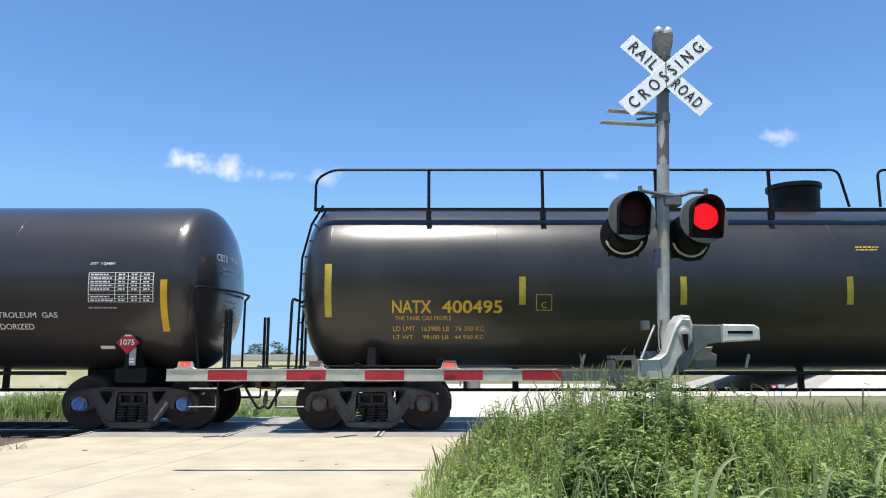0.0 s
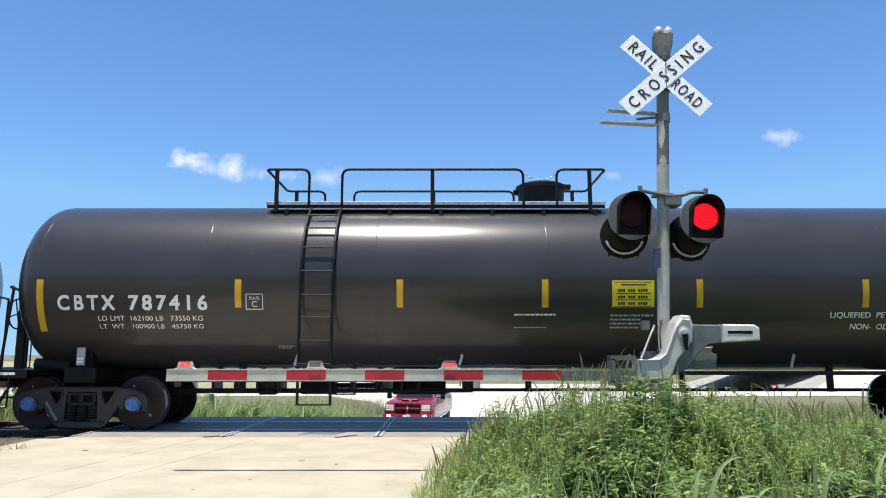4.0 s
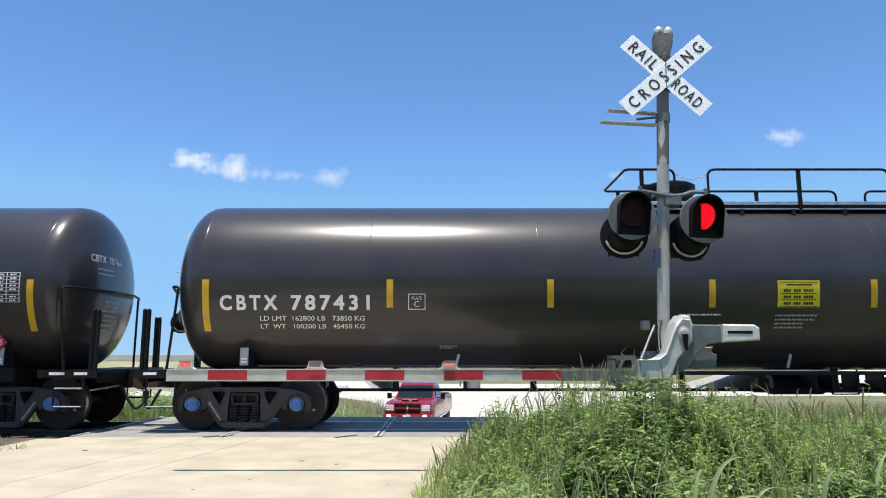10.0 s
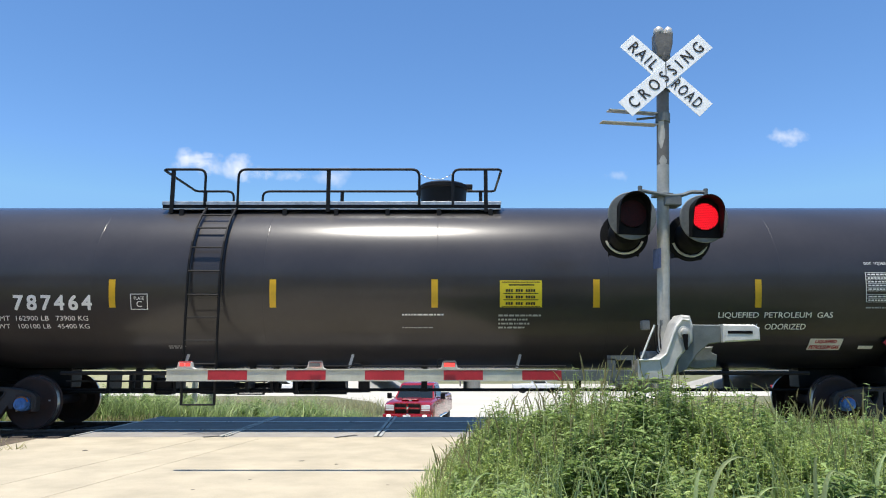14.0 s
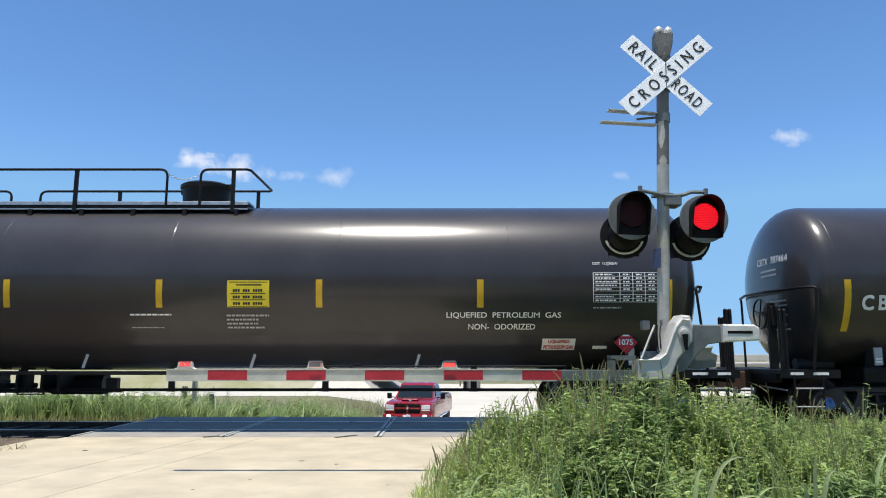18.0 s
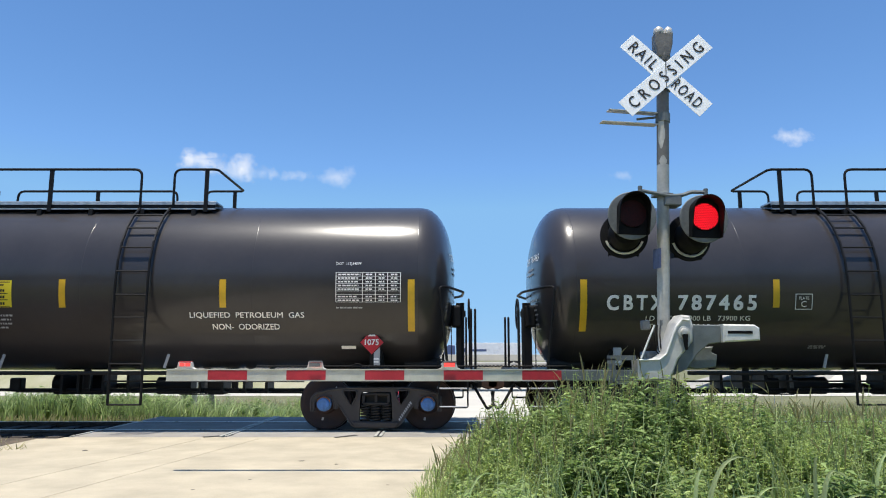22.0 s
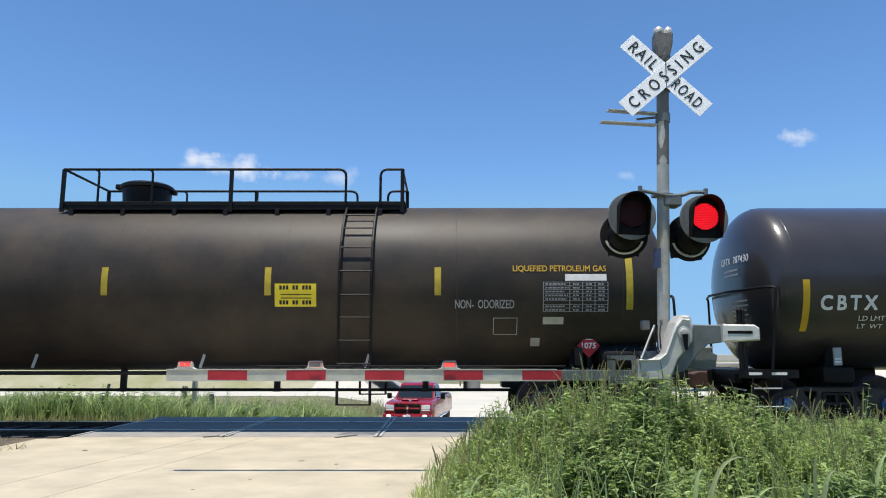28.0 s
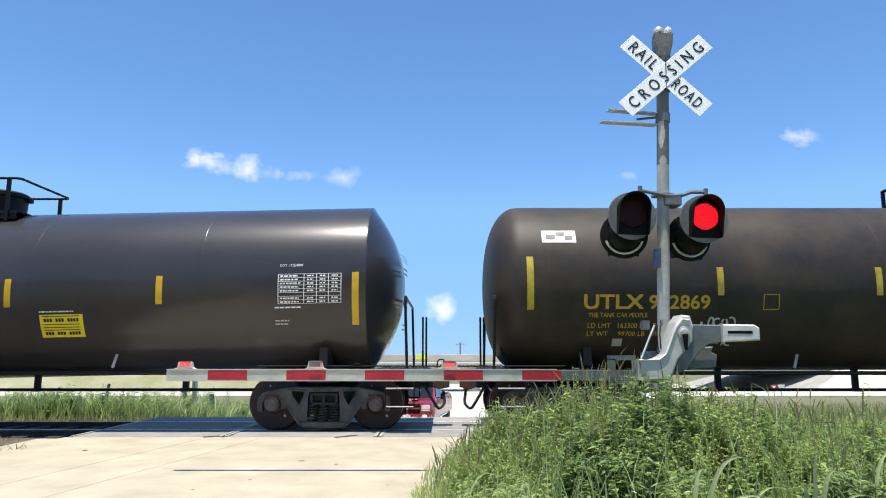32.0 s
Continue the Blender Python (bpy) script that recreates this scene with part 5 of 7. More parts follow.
tank_car(-134.14, "slope", ("", "", ""), cap=DARK_CAP, seed=8, slope=0.0213)


# ---- crossing signals ----
LENSES, TRAFFIC, CLOUDS = [], [], []


def lens_disc():
    """A round lens: lit diodes on one face, dark red glass on the other."""
    bm = lathe(bmesh.new(), [(-0.012, 0.150), (0.012, 0.150)], "y", 32)
    bm.faces.ensure_lookup_table()
    for f in bm.faces:
        f.material_index = 2 if f.calc_center_median().y < -0.008 else 1
    for i in range(-7, 8):
        for j in range(-8, 9):
            x, z = (i + (j % 2) * 0.5) * 0.0225, j * 0.0195
            if math.hypot(x, z) < 0.141:
                o = len(bm.faces)
                bmesh.ops.create_cone(bm, cap_ends=True, segments=6, radius1=0.0092, radius2=0.006, depth=0.006, matrix=pose(x, -0.014, z, 90, 0, 0))
                bm.faces.ensure_lookup_table()
                for f in bm.faces[o:]:
                    f.material_index = 0
    return bm


def arch(r, drop, up, n=14):
    """Outline of a hood: straight sides below, round above."""
    pts = [(r, -drop)] + [(r * math.cos(a), up + r * math.sin(a)) for a in [math.pi * k / n for k in range(n + 1)]] + [(-r, -drop)]
    return pts


def visor(depth=0.20):
    """The hood over a lamp: arched, open below, slanting back."""
    bm = bmesh.new()
    rows = []
    for (x, z), (xi, zi) in zip(arch(0.170, 0.235, 0.045), arch(0.160, 0.235, 0.045)):
        d = depth * (0.45 + 0.55 * min(1, max(0, (z + 0.235) / 0.48)))
        rows.append([(x, -0.01, z), (x, -0.01 - d, z), (xi, -0.01 - d, zi), (xi, -0.01, zi)])
    vs = [[bm.verts.new(p) for p in r] for r in rows]
    for r0, r1 in zip(vs, vs[1:]):
        for i in range(4):
            bm.faces.new((r0[i], r0[(i + 1) % 4], r1[(i + 1) % 4], r1[i]))
    bm.faces.new(vs[0])
    bm.faces.new(vs[-1][::-1])
    bmesh.ops.recalc_face_normals(bm, faces=bm.faces)
    return bm


def lamp_unit(mast, x, y, z, turn, first, front=True):
    """Round background plate, housing behind, visor and turning lens."""
    base = Matrix.Translation((x, y, z)) @ pose(0, 0, 0, 0, 0, turn)
    bm = lathe(bmesh.new(), [(0.22, 0.06), (0.22, 0.13), (0.17, 0.175), (0.02, 0.185), (0.012, 0.262), (0.0, 0.27), (-0.012, 0.262), (-0.012, 0.165), (0.17, 0.16)], "y", 36, 0, 0, -0.02 if front else 0)
    lamp = part("lamp", bm, HOOD if front else HOOD_DK, mast, "grey round flasher lamp with a black hood" if front else "black-backed flasher lamp facing away", base, smooth=True)
    part("visor", shared("visor", visor, (HOOD_DK)), None, lamp)
    bm = bmesh.new()
    for k in range(24):
        a, b = k * math.tau / 24, (k + 1) * math.tau / 24
        prism(bm, [(0.146 * math.cos(a), 0.146 * math.sin(a)), (0.166 * math.cos(a), 0.166 * math.sin(a)), (0.166 * math.cos(b), 0.166 * math.sin(b)), (0.146 * math.cos(b), 0.146 * math.sin(b))], -0.022, -0.012)
    prism(bm, [(-0.165, -0.235), (0.165, -0.235), (0.165, -0.1), (0.11, -0.12), (0, -0.165), (-0.11, -0.12), (-0.165, -0.1)], -0.022, -0.0125)
    # black field between the lens ring and the hood
    rim = []
    for k in range(32):
        a = k * math.tau / 32
        c, q = math.cos(a), math.sin(a)
        reach = 0.162 / max(abs(c), 1e-6) if q < 0.27 and abs(c) > 0.56 else (0.235 / -q if q < 0 else 0.045 * q + math.sqrt(max(0.0, 0.162 ** 2 - (0.045 * c) ** 2)))
        rim.append((bm.verts.new((0.15 * c, -0.0215, 0.15 * q)), bm.verts.new((max(0.15, reach) * c, -0.0215, max(0.15, reach) * q))))
    for p, q in zip(rim, rim[1:] + rim[:1]):
        bm.faces.new((p[0], q[0], q[1], p[1]))
    part("face_plate", bm, HOOD_DK, lamp)
    part("reflector", shared("reflector", lambda: lathe(bmesh.new(), [(0.0, 0.158), (0.11, 0.155), (0.158, 0.10), (0.16, 0.02)], "y", 24), HOOD_DK), None, lamp)
    lens = part("lens", shared("lens", lens_disc, (LED_RED, LENS_DARK, LED_DIM)), None, lamp, "red flasher lens", pose(0, 0, 0, 0, 0, 0 if front else 180))
    if front:
        LENSES.append((lens, lambda a: pose(0, -0.02, 0, 0, 0, a), first))
    else:
        part("rim", tube(bmesh.new(), [(0.215 * math.cos(a), 0.03, 0.215 * math.sin(a)) for a in [radians(200 + 14 * k) for k in range(11)]], 0.014, 6), SILVER, lamp, "pale lower rim")
    return lamp


def crossing_signal(m, gate):
    mast = thing("crossing_signal", "grey railroad crossing signal with crossbuck, red flashers and a lowered gate" if gate else "railroad crossing signal with crossbuck and flashers beyond the track", "crossing signal", "crossing signals", m=m)
    bm = tube(bmesh.new(), [(0, 0, -0.1), (0, 0, 3.42)], 0.068, 20)
    part("mast", bm, GALV, mast, smooth=True)
    bm = tube(bmesh.new(), [(0, 0, 3.42), (0, 0, 4.75)], 0.0685, 20)
    part("mast_top", bm, DARK_MAST, mast, "dark flaking upper mast", smooth=True)
    # bare streaks where the dark paint has come off
    for k, (z0, z1, a0, a1) in enumerate(((3.60, 4.02, -158, -88), (3.40, 3.52, -140, -70))):
        bm, rg = bmesh.new(), random.Random(8 + k)
        cols = []
        for i in range(13):
            a, edge = radians(a0 + (a1 - a0) * i / 12), math.sin(math.pi * (i + 0.4) / 12.8)
            lo, hi = z0 + (z1 - z0) * (0.45 - 0.45 * edge) * rg.uniform(0.7, 1.2), z1 - (z1 - z0) * (0.5 - 0.5 * edge) * rg.uniform(0.6, 1.3)
            cols.append([bm.verts.new((0.0705 * math.cos(a), 0.0705 * math.sin(a), z)) for z in (lo, hi)])
        for p, q in zip(cols, cols[1:]):
            bm.faces.new((p[0], q[0], q[1], p[1]))
        part("bare_patch", bm, GALV, mast, "pale bare metal where paint has flaked")
    bm = lathe(bmesh.new(), [(4.30, 0.076), (4.30, 0.086), (4.36, 0.086), (4.36, 0.076)], "z", 16)
    part("clamp", bm, HOOD, mast)
    bm = lathe(bmesh.new(), [(0.0, 0.24), (0.06, 0.24), (0.08, 0.16), (0.34, 0.11), (0.36, 0.075)], "z", 20)
    part("mast_base", bm, GALV, mast)
    # junction head and bell on top
    bm = prism(bmesh.new(), [(-0.075, 4.70), (0.06, 4.70), (0.095, 4.86), (0.10, 5.0), (-0.105, 5.0), (-0.10, 4.84)], -0.085, 0.085, 0.012)
    lathe(bm, [(4.66, 0.085), (4.72, 0.09), (4.76, 0.085)], "z", 16)
    part("junction_head", bm, DARK_MAST, mast)
    for x, r in ((-0.055, 0.062), (0.055, 0.055)):
        bm = lathe(bmesh.new(), [(4.99, r * 0.9), (5.01, r), (5.055, r * 0.85), (5.085, r * 0.35)], "z", 18, x, -0.03, 0)
        part("bell", bm, SILVER, mast, "bright warning bell", smooth=True)
    # crossbuck
    for turn, long, words in ((-43.2, 1.22, (("RAIL", -0.53, -0.15), ("ROAD", 0.13, 0.52))), (43.6, 1.31, (("CROSSING", -0.57, 0.57),))):
        y = -0.10 if turn > 0 else -0.092
        blade = part("crossbuck_blade", box(bmesh.new(), long, 0.004, 0.228, bevel=0.0015), SIGN_WHITE, mast, "white crossbuck blade with black words", pose(0.008, y, 4.468) @ pose(0, 0, 0, -5, 0, 0) @ pose(0, 0, 0, 0, -turn, 0))
        for w, a, b in words:
            bm = fitted(writing(w, 0.2, 1.75 if long > 1.3 else 1.3, 0.001), a, b, -0.070, 0.070)
            bmesh.ops.transform(bm, matrix=pose(0, -0.0055, 0, 90, 0, 0), verts=bm.verts)
            part("legend", bm, DARK_INK, blade)
        if turn > 0:
            # the blade is flat; a dark strip stands in for the crease's shade
            bm = prism(bmesh.new(), [(-0.007, 0.155), (0.007, 0.155), (0.004, -0.155), (-0.004, -0.155)], -0.006, -0.0045)
            part("fold", bm, HOOD, blade, "dark strip drawn for the crease shade down the middle of the blade", pose(0, 0, 0, 0, turn, 0))
    # side plates seen edge on, below the crossbuck
    for z, tilt, l in ((3.905, 1, 0.64), (4.045, 2, 0.56)):
        bm = box(bmesh.new(), l, 0.16, 0.012, -l / 2 - 0.07, 0.02, z, bevel=0.003, rot=pose(0, 0, 0, 8, tilt, 0))
        part("sign_plate", bm, SILVER, mast, "grey sign plate seen edge on")
    bm = tube(bmesh.new(), [(-0.3, 0, 3.955), (0, 0, 4.0)], 0.014, 6)
    lathe(bm, [(3.93, 0.074), (3.93, 0.082), (4.03, 0.082), (4.03, 0.074)], "z", 16)
    part("sign_bracket", bm, SILVER_DK, mast)
    # lamp arm
    bm = tube(bmesh.new(), rounded([(-0.30, -0.14, 3.08), (-0.12, -0.12, 3.06), (0.05, -0.1, 3.04), (0.2, -0.1, 3.06), (0.28, -0.1, 3.1), (0.44, -0.14, 3.09)], 0.06, 3), 0.022, 8)
    for x in (-0.30, 0.43):
        tube(bm, [(x, -0.14, 3.0), (x, -0.14, 3.13)], 0.026, 8)
    part("lamp_arm", bm, SILVER_DK, mast, smooth=True)
    bm = box(box(bmesh.new(), 0.19, 0.2, 0.13, 0.08, -0.02, 3.0, bevel=0.015), 0.2, 0.16, 0.03, -0.02, -0.03, 3.06)
    part("junction_box", bm, HOOD, mast)
    lamp_unit(mast, -0.395, -0.16, 2.805, 0, False)
    lamp_unit(mast, 0.40, -0.16, 2.805, 0, True)
    lamp_unit(mast, -0.40, 0.16, 2.62, 172, False, False)
    lamp_unit(mast, 0.34, 0.16, 2.62, 188, True, False)
    bm = box(bmesh.new(), 0.012, 0.14, 0.22, -0.085, -0.05, 2.335, rot=pose(0, 0, 0, 0, 0, 17))
    part("notice_plate", bm, BLUE_SIGN, mast, "small blue notice plate")
    if not gate:
        return mast
    # gate mechanism
    LEVEL = pose(-0.125, 0, 1.065) @ pose(0, 0, 0, 0, -2.5, 0) @ pose(0, 0, -1.1)
    mech = part("gate_mechanism", prism(bmesh.new(), [(-0.24, 1.265), (-0.03, 1.265), (0.05, 1.32), (0.11, 1.48), (0.17, 1.645), (0.24, 1.73), (0.33, 1.72), (0.36, 1.60), (0.345, 1.45), (0.18, 1.26), (0.09, 1.045), (-0.24, 1.045)], -0.34, -0.05, 0.02), SILVER, mast, "aluminium-painted gate mechanism", LEVEL)
    bm = tube(bmesh.new(), [(-0.24, -0.345, 1.255), (-0.02, -0.345, 1.262), (0.055, -0.345, 1.32), (0.17, -0.345, 1.60), (0.24, -0.345, 1.68), (0.31, -0.345, 1.67)], 0.014, 6)
    part("flange", bm, PALE, mech, "pale rim of the mechanism case")
    bm = lathe(bmesh.new(), [(-0.39, 0.02), (-0.385, 0.038), (-0.36, 0.042), (-0.357, 0.062), (-0.335, 0.066)], "y", 20, 0.25, 0, 1.545)
    part("pivot", bm, SILVER, mech, "bright pivot bolt", smooth=True)
    part("crank", prism(bmesh.new(), [(0.22, 1.53), (0.28, 1.53), (0.268, 1.36), (0.245, 1.36)], -0.39, -0.36, 0.004), HOOD_DK, mech)
    bm = box(bmesh.new(), 0.24, 0.3, 0.34, 0.06, 0.12, 1.18, bevel=0.03)
    part("motor_case", bm, SILVER_DK, mech)
    cw = part("counterweight_arm", prism(bmesh.new(), [(0.33, 1.63), (0.66, 1.625), (0.66, 1.44), (0.52, 1.42), (0.40, 1.32), (0.28, 1.16), (0.14, 1.10), (0.20, 1.28), (0.345, 1.45)], -0.30, -0.22, 0.01), SILVER_DK, mech, "grey counterweight support arm")
    prism_b = prism(bmesh.new(), [(0.655, 1.63), (0.99, 1.625), (1.04, 1.59), (1.04, 1.46), (0.655, 1.44)], -0.37, -0.12, 0.015)
    part("counterweight", prism_b, PALE, mech, "pale counterweight block with a slot")
    part("slot", box(bmesh.new(), 0.26, 0.006, 0.03, 0.83, -0.372, 1.545), HOOD_DK, mech)
    bm = prism(bmesh.new(), [(0.30, 1.38), (0.62, 1.40), (0.60, 1.34), (0.66, 1.31), (0.64, 1.18), (0.42, 1.16), (0.26, 1.2)], -0.16, -0.02, 0.01)
    part("rear_plate", bm, HOOD, mech)
    bm = box(box(bmesh.new(), 0.26, 0.2, 0.05, -0.38, -0.2, 1.28), 0.04, 0.2, 0.28, -0.49, -0.2, 1.13)
    box(bm, 0.26, 0.2, 0.03, -0.37, -0.2, 1.02)
    part("arm_bracket", bm, SILVER_DK, mech)
    bm = bmesh.new()
    tube(bm, [(-0.10 + 0.05 * math.cos(a), -0.12, 1.42 + 0.05 * math.sin(a)) for a in [radians(-150 + 24 * k) for k in range(11)]], 0.009, 5)
    for k, x in enumerate((0.08, 0.05, 0.02)):
        tube(bm, rounded([(x, -0.1, 1.62 + 0.01 * k), (x - 0.04, -0.2, 1.52), (x - 0.01, -0.12, 1.36), (x + 0.03, -0.1, 1.32)], 0.06, 4), 0.007, 5)
    part("cable", bm, HOOD_DK, mech)
    part("stay_rod", tube(bmesh.new(), [(-0.06, -0.36, 1.62), (-0.14, -0.37, 1.45), (-0.22, -0.38, 1.27)], 0.011, 6), PALE, mech, "bright stay rod")
    part("terminal_box", box(bmesh.new(), 0.08, 0.1, 0.1, -0.08, -0.08, 1.63, bevel=0.01), HOOD, mech)
    part("cable_clamp", box(bmesh.new(), 0.05, 0.08, 0.07, 0.12, -0.02, 1.66, bevel=0.01), HOOD, mech)
    # gate arm in its alternating sheeting
    arm = part("gate_arm", box(bmesh.new(), 4.10, 0.045, 0.110, -3.37, -0.26, 1.066), ARM_WHITE, mast, "lowered gate arm in red and faded white", LEVEL @ pose(0.235, 0, 0.034))
    bm = box(bmesh.new(), 0.80, 0.05, 0.112, -0.925, -0.26, 1.064, bevel=0.006)
    part("arm_root", bm, SILVER_DK, arm, "bare grey arm root")
    for k in range(5):
        x0 = -4.985 + 0.825 * k
        bm = box(bmesh.new(), 0.412, 0.004, 0.098, x0 + 0.206, -0.286, 1.066)
        part("red_band", bm, ARM_RED, arm)
    for z in (1.124, 1.008):
        bm = box(bmesh.new(), 4.10, 0.058, 0.009, -3.37, -0.262, z)
        part("arm_edge", bm, ARM_WHITE, arm)
    for x, lit, first in ((-5.23, True, False), (-3.86, False, False), (-2.45, False, True)):
        bm = prism(bmesh.new(), [(-0.12, 0.0), (-0.085, 0.018), (-0.072, 0.072), (0.072, 0.072), (0.085, 0.018), (0.12, 0.0)], -0.028, 0.02, 0.006)
        lamp = part("arm_lamp", bm, SILVER, arm, "small gate arm lamp", pose(x, -0.26, 1.128))
        if lit:
            part("lens", box(box(bmesh.new(), 0.05, 0.004, 0.036, -0.03, -0.031, 0.048), 0.05, 0.004, 0.036, 0.03, -0.031, 0.048), ARM_GLOW, lamp, "lit red lamp lens")
            part("lens_cap", box(bmesh.new(), 0.13, 0.05, 0.012, 0, -0.004, 0.076, bevel=0.004), ARM_LENS, lamp)
        else:
            bm = box(bmesh.new(), 0.115, 0.006, 0.04)
            for f in bm.faces:
                f.material_index = 0 if f.normal.y < -0.5 else 1
            lens = part("lens", mesh_of(bm, (ARM_GLOW, SILVER_DK), "lens"), None, lamp, "red flashing lens")
            LENSES.append((lens, lambda a: pose(0, -0.052, 0.046, a, 0, 0), first))
            part("lens_cap", box(bmesh.new(), 0.14, 0.06, 0.016, 0, -0.006, 0.078, bevel=0.006), SILVER_DK, lamp)
    bm = bmesh.new()
    pts = [(-5.0 + 0.02 * k, -0.245, 1.155 + 0.008 * (k % 2)) for k in range(0, 190) if 25 < k]
    tube(bm, pts, 0.008, 4)
    tube(bm, rounded([(-2.58, -0.25, 1.14), (-2.57, -0.25, 1.23), (-2.50, -0.25, 1.23), (-2.49, -0.25, 1.14)], 0.04, 4), 0.007, 5)
    tube(bm, rounded([(-3.5, -0.25, 1.14), (-3.42, -0.25, 1.2), (-3.35, -0.25, 1.14)], 0.05, 4), 0.006, 5)
    part("arm_cable", bm, HOOD_DK, arm)
    return mast


crossing_signal(pose(2.511, 8.214, -0.081, 0, 2.5, 0) @ Matrix.Scale(1.064, 4), True)
crossing_signal(pose(-6.60, 18.9, -0.56, 0, 0, 48) @ Matrix.Scale(1.03, 4), False)

# ---- weeds ----
def edge_x(y):
    """Right edge of the near road, where the weeds begin."""
    pts = ((4.0, -0.25), (6.5, -0.15), (8.0, -0.05), (9.5, 0.40), (11.2, 1.0))
    for (y0, x0), (y1, x1) in zip(pts, pts[1:]):
        if y <= y1:
            return x0 + (x1 - x0) * (y - y0) / (y1 - y0)
    return 1.0


def weed_height(x, y):
    d = x - edge_x(y)
    h = 0.42 + 0.15 * noise.noise((x * 0.9, y * 0.9, 3)) + 0.64 * math.exp(-((x - 1.75) / 1.3) ** 2 - ((y - 7.4) / 1.5) ** 2) + 0.26 * math.exp(-((x - 5.3) / 0.8) ** 2) + 0.28 * math.exp(-((x - 3.5) / 1.0) ** 2 - ((y - 7.6) / 1.2) ** 2)
    return h * (0.5 + 0.5 * min(1, max(0, d / 0.6)))


rng = np.random.default_rng(11)
short, lawn, tall, spikes, stalks = [], [], [], [], []
while len(short) < 7000:
    y = rng.uniform(5.2, 11.0)
    x = edge_x(y) + rng.uniform(0, 1) ** 1.5 * 8.5 - 0.14
    h = weed_height(x, y) * (0.8 + 0.5 * noise.noise((x * 2.3, y * 2.3, 5)))
    short.append((x, y, ground_z(x, y), h * rng.uniform(0.35, 1.0)))
while len(lawn) < 20000:
    y = rng.uniform(4.6, 7.0)
    x = edge_x(y) + rng.uniform(-0.1, 6.0)
    lawn.append((x, y, ground_z(x, y), rng.uniform(0.10, 0.26) + 0.08 * noise.noise((x * 2, y * 2, 1))))
while len(tall) < 1500:
    y = rng.uniform(5.4, 10.2)
    x = edge_x(y) + rng.uniform(0, 1) ** 1.6 * 7 - 0.1
    tall.append((x, y, ground_z(x, y), weed_height(x, y) * rng.uniform(0.9, 1.35) + 0.03))
while len(stalks) < 1500:
    y = rng.uniform(5.8, 10.2)
    x = edge_x(y) + rng.uniform(0, 1) ** 1.3 * 6.5
    stalks.append((x, y, ground_z(x, y), weed_height(x, y) * rng.uniform(0.8, 1.2)))
# leafy stalks that stand above the rest
crowns = [(x, y, ground_z(x, y), h) for x, y, h in ((1.46, 7.0, 1.28), (1.52, 7.05, 1.12), (1.62, 7.02, 1.08), (1.72, 7.0, 1.24), (1.94, 7.05, 1.20), (1.36, 7.1, 1.02), (2.34, 6.9, 1.12), (2.40, 7.0, 1.05), (2.46, 6.95, 0.98), (2.92, 7.1, 1.04), (3.02, 7.2, 0.95), (3.5, 7.2, 0.95), (3.62, 7.3, 0.9), (4.3, 7.4, 1.08), (4.42, 7.5, 1.0), (4.95, 7.6, 0.95), (1.12, 7.3, 0.92), (0.9, 7.4, 0.85))]
# broad-leaved plants in clumps, three kinds
clumps = ([], [], [])
while sum(map(len, clumps)) < 1150:
    y = rng.uniform(5.1, 10.2)
    x = edge_x(y) + 0.25 + rng.uniform(0, 1) ** 1.1 * 7.0
    if y < 6.3 and rng.random() < 0.6:
        continue
    gap = noise.noise((x * 1.5, y * 1.1, 9))
    if gap < -0.25:
        continue
    h = weed_height(x, y) * rng.uniform(0.65, 1.05) * (0.9 + 0.5 * gap)
    kind = noise.noise((x * 1.1, y * 1.1, 30)) + rng.normal(0, 0.16)
    clumps[0 if kind < -0.1 else 1 if kind < 0.16 else 2].append((x, y, ground_z(x, y), h, rng.uniform(0.08, 0.2)))


def arching(out, fac, x, y, h, reach, w):
    """A broad blade that rises and bows over; its width follows the bend."""
    n, o, z0 = 12, len(out), ground_z(x, y)
    line = [(x + reach * (k / n) ** 2.2, z0 + h * (1.6 * k / n - 0.72 * (k / n) ** 3)) for k in range(n + 1)]
    for k in range(n + 1):
        (ax, az), (bx, bz) = line[max(0, k - 1)], line[min(n, k + 1)]
        l = math.hypot(bx - ax, bz - az)
        ww = w * min(1, 0.45 + 2.2 * k / n) * (1 - (k / n) ** 2.5) + 0.001
        nx, nz = -(bz - az) / l * ww, (bx - ax) / l * ww
        px, pz = line[k]
        lift = abs(nz) * 0.8
        out.extend(((px + nx * 0.8, y + ww * 0.7, pz + lift), (px, y + 0.004, pz - 0.004), (px - nx * 0.8, y - ww * 0.7, pz - lift)))
    for k in range(n):
        b = o + 3 * k
        fac.extend(((b, b + 1, b + 4, b + 3), (b + 1, b + 2, b + 5, b + 4)))


arcs, faces_a = [], []
for x, y, h, reach, w in ((1.86, 4.95, 0.66, 0.36, 0.020), (1.84, 4.85, 0.40, 0.44, 0.018), (1.80, 5.0, 0.56, 0.10, 0.018), (1.76, 4.9, 0.34, -0.16, 0.013), (2.62, 4.9, 0.58, 0.16, 0.021), (2.60, 4.95, 0.5, -0.14, 0.017), (2.66, 4.85, 0.42, 0.30, 0.017), (2.56, 4.8, 0.36, -0.24, 0.013), (2.64, 5.0, 0.66, 0.04, 0.016), (2.2, 5.1, 0.42, 0.3, 0.013), (0.55, 5.2, 0.36, -0.2, 0.010), (0.25, 5.6, 0.42, 0.25, 0.010), (3.4, 5.6, 0.6, 0.25, 0.015), (3.0, 5.2, 0.42, -0.2, 0.012)):
    arching(arcs, faces_a, x - 0.08, y, h + 0.10, reach, w * 0.85)


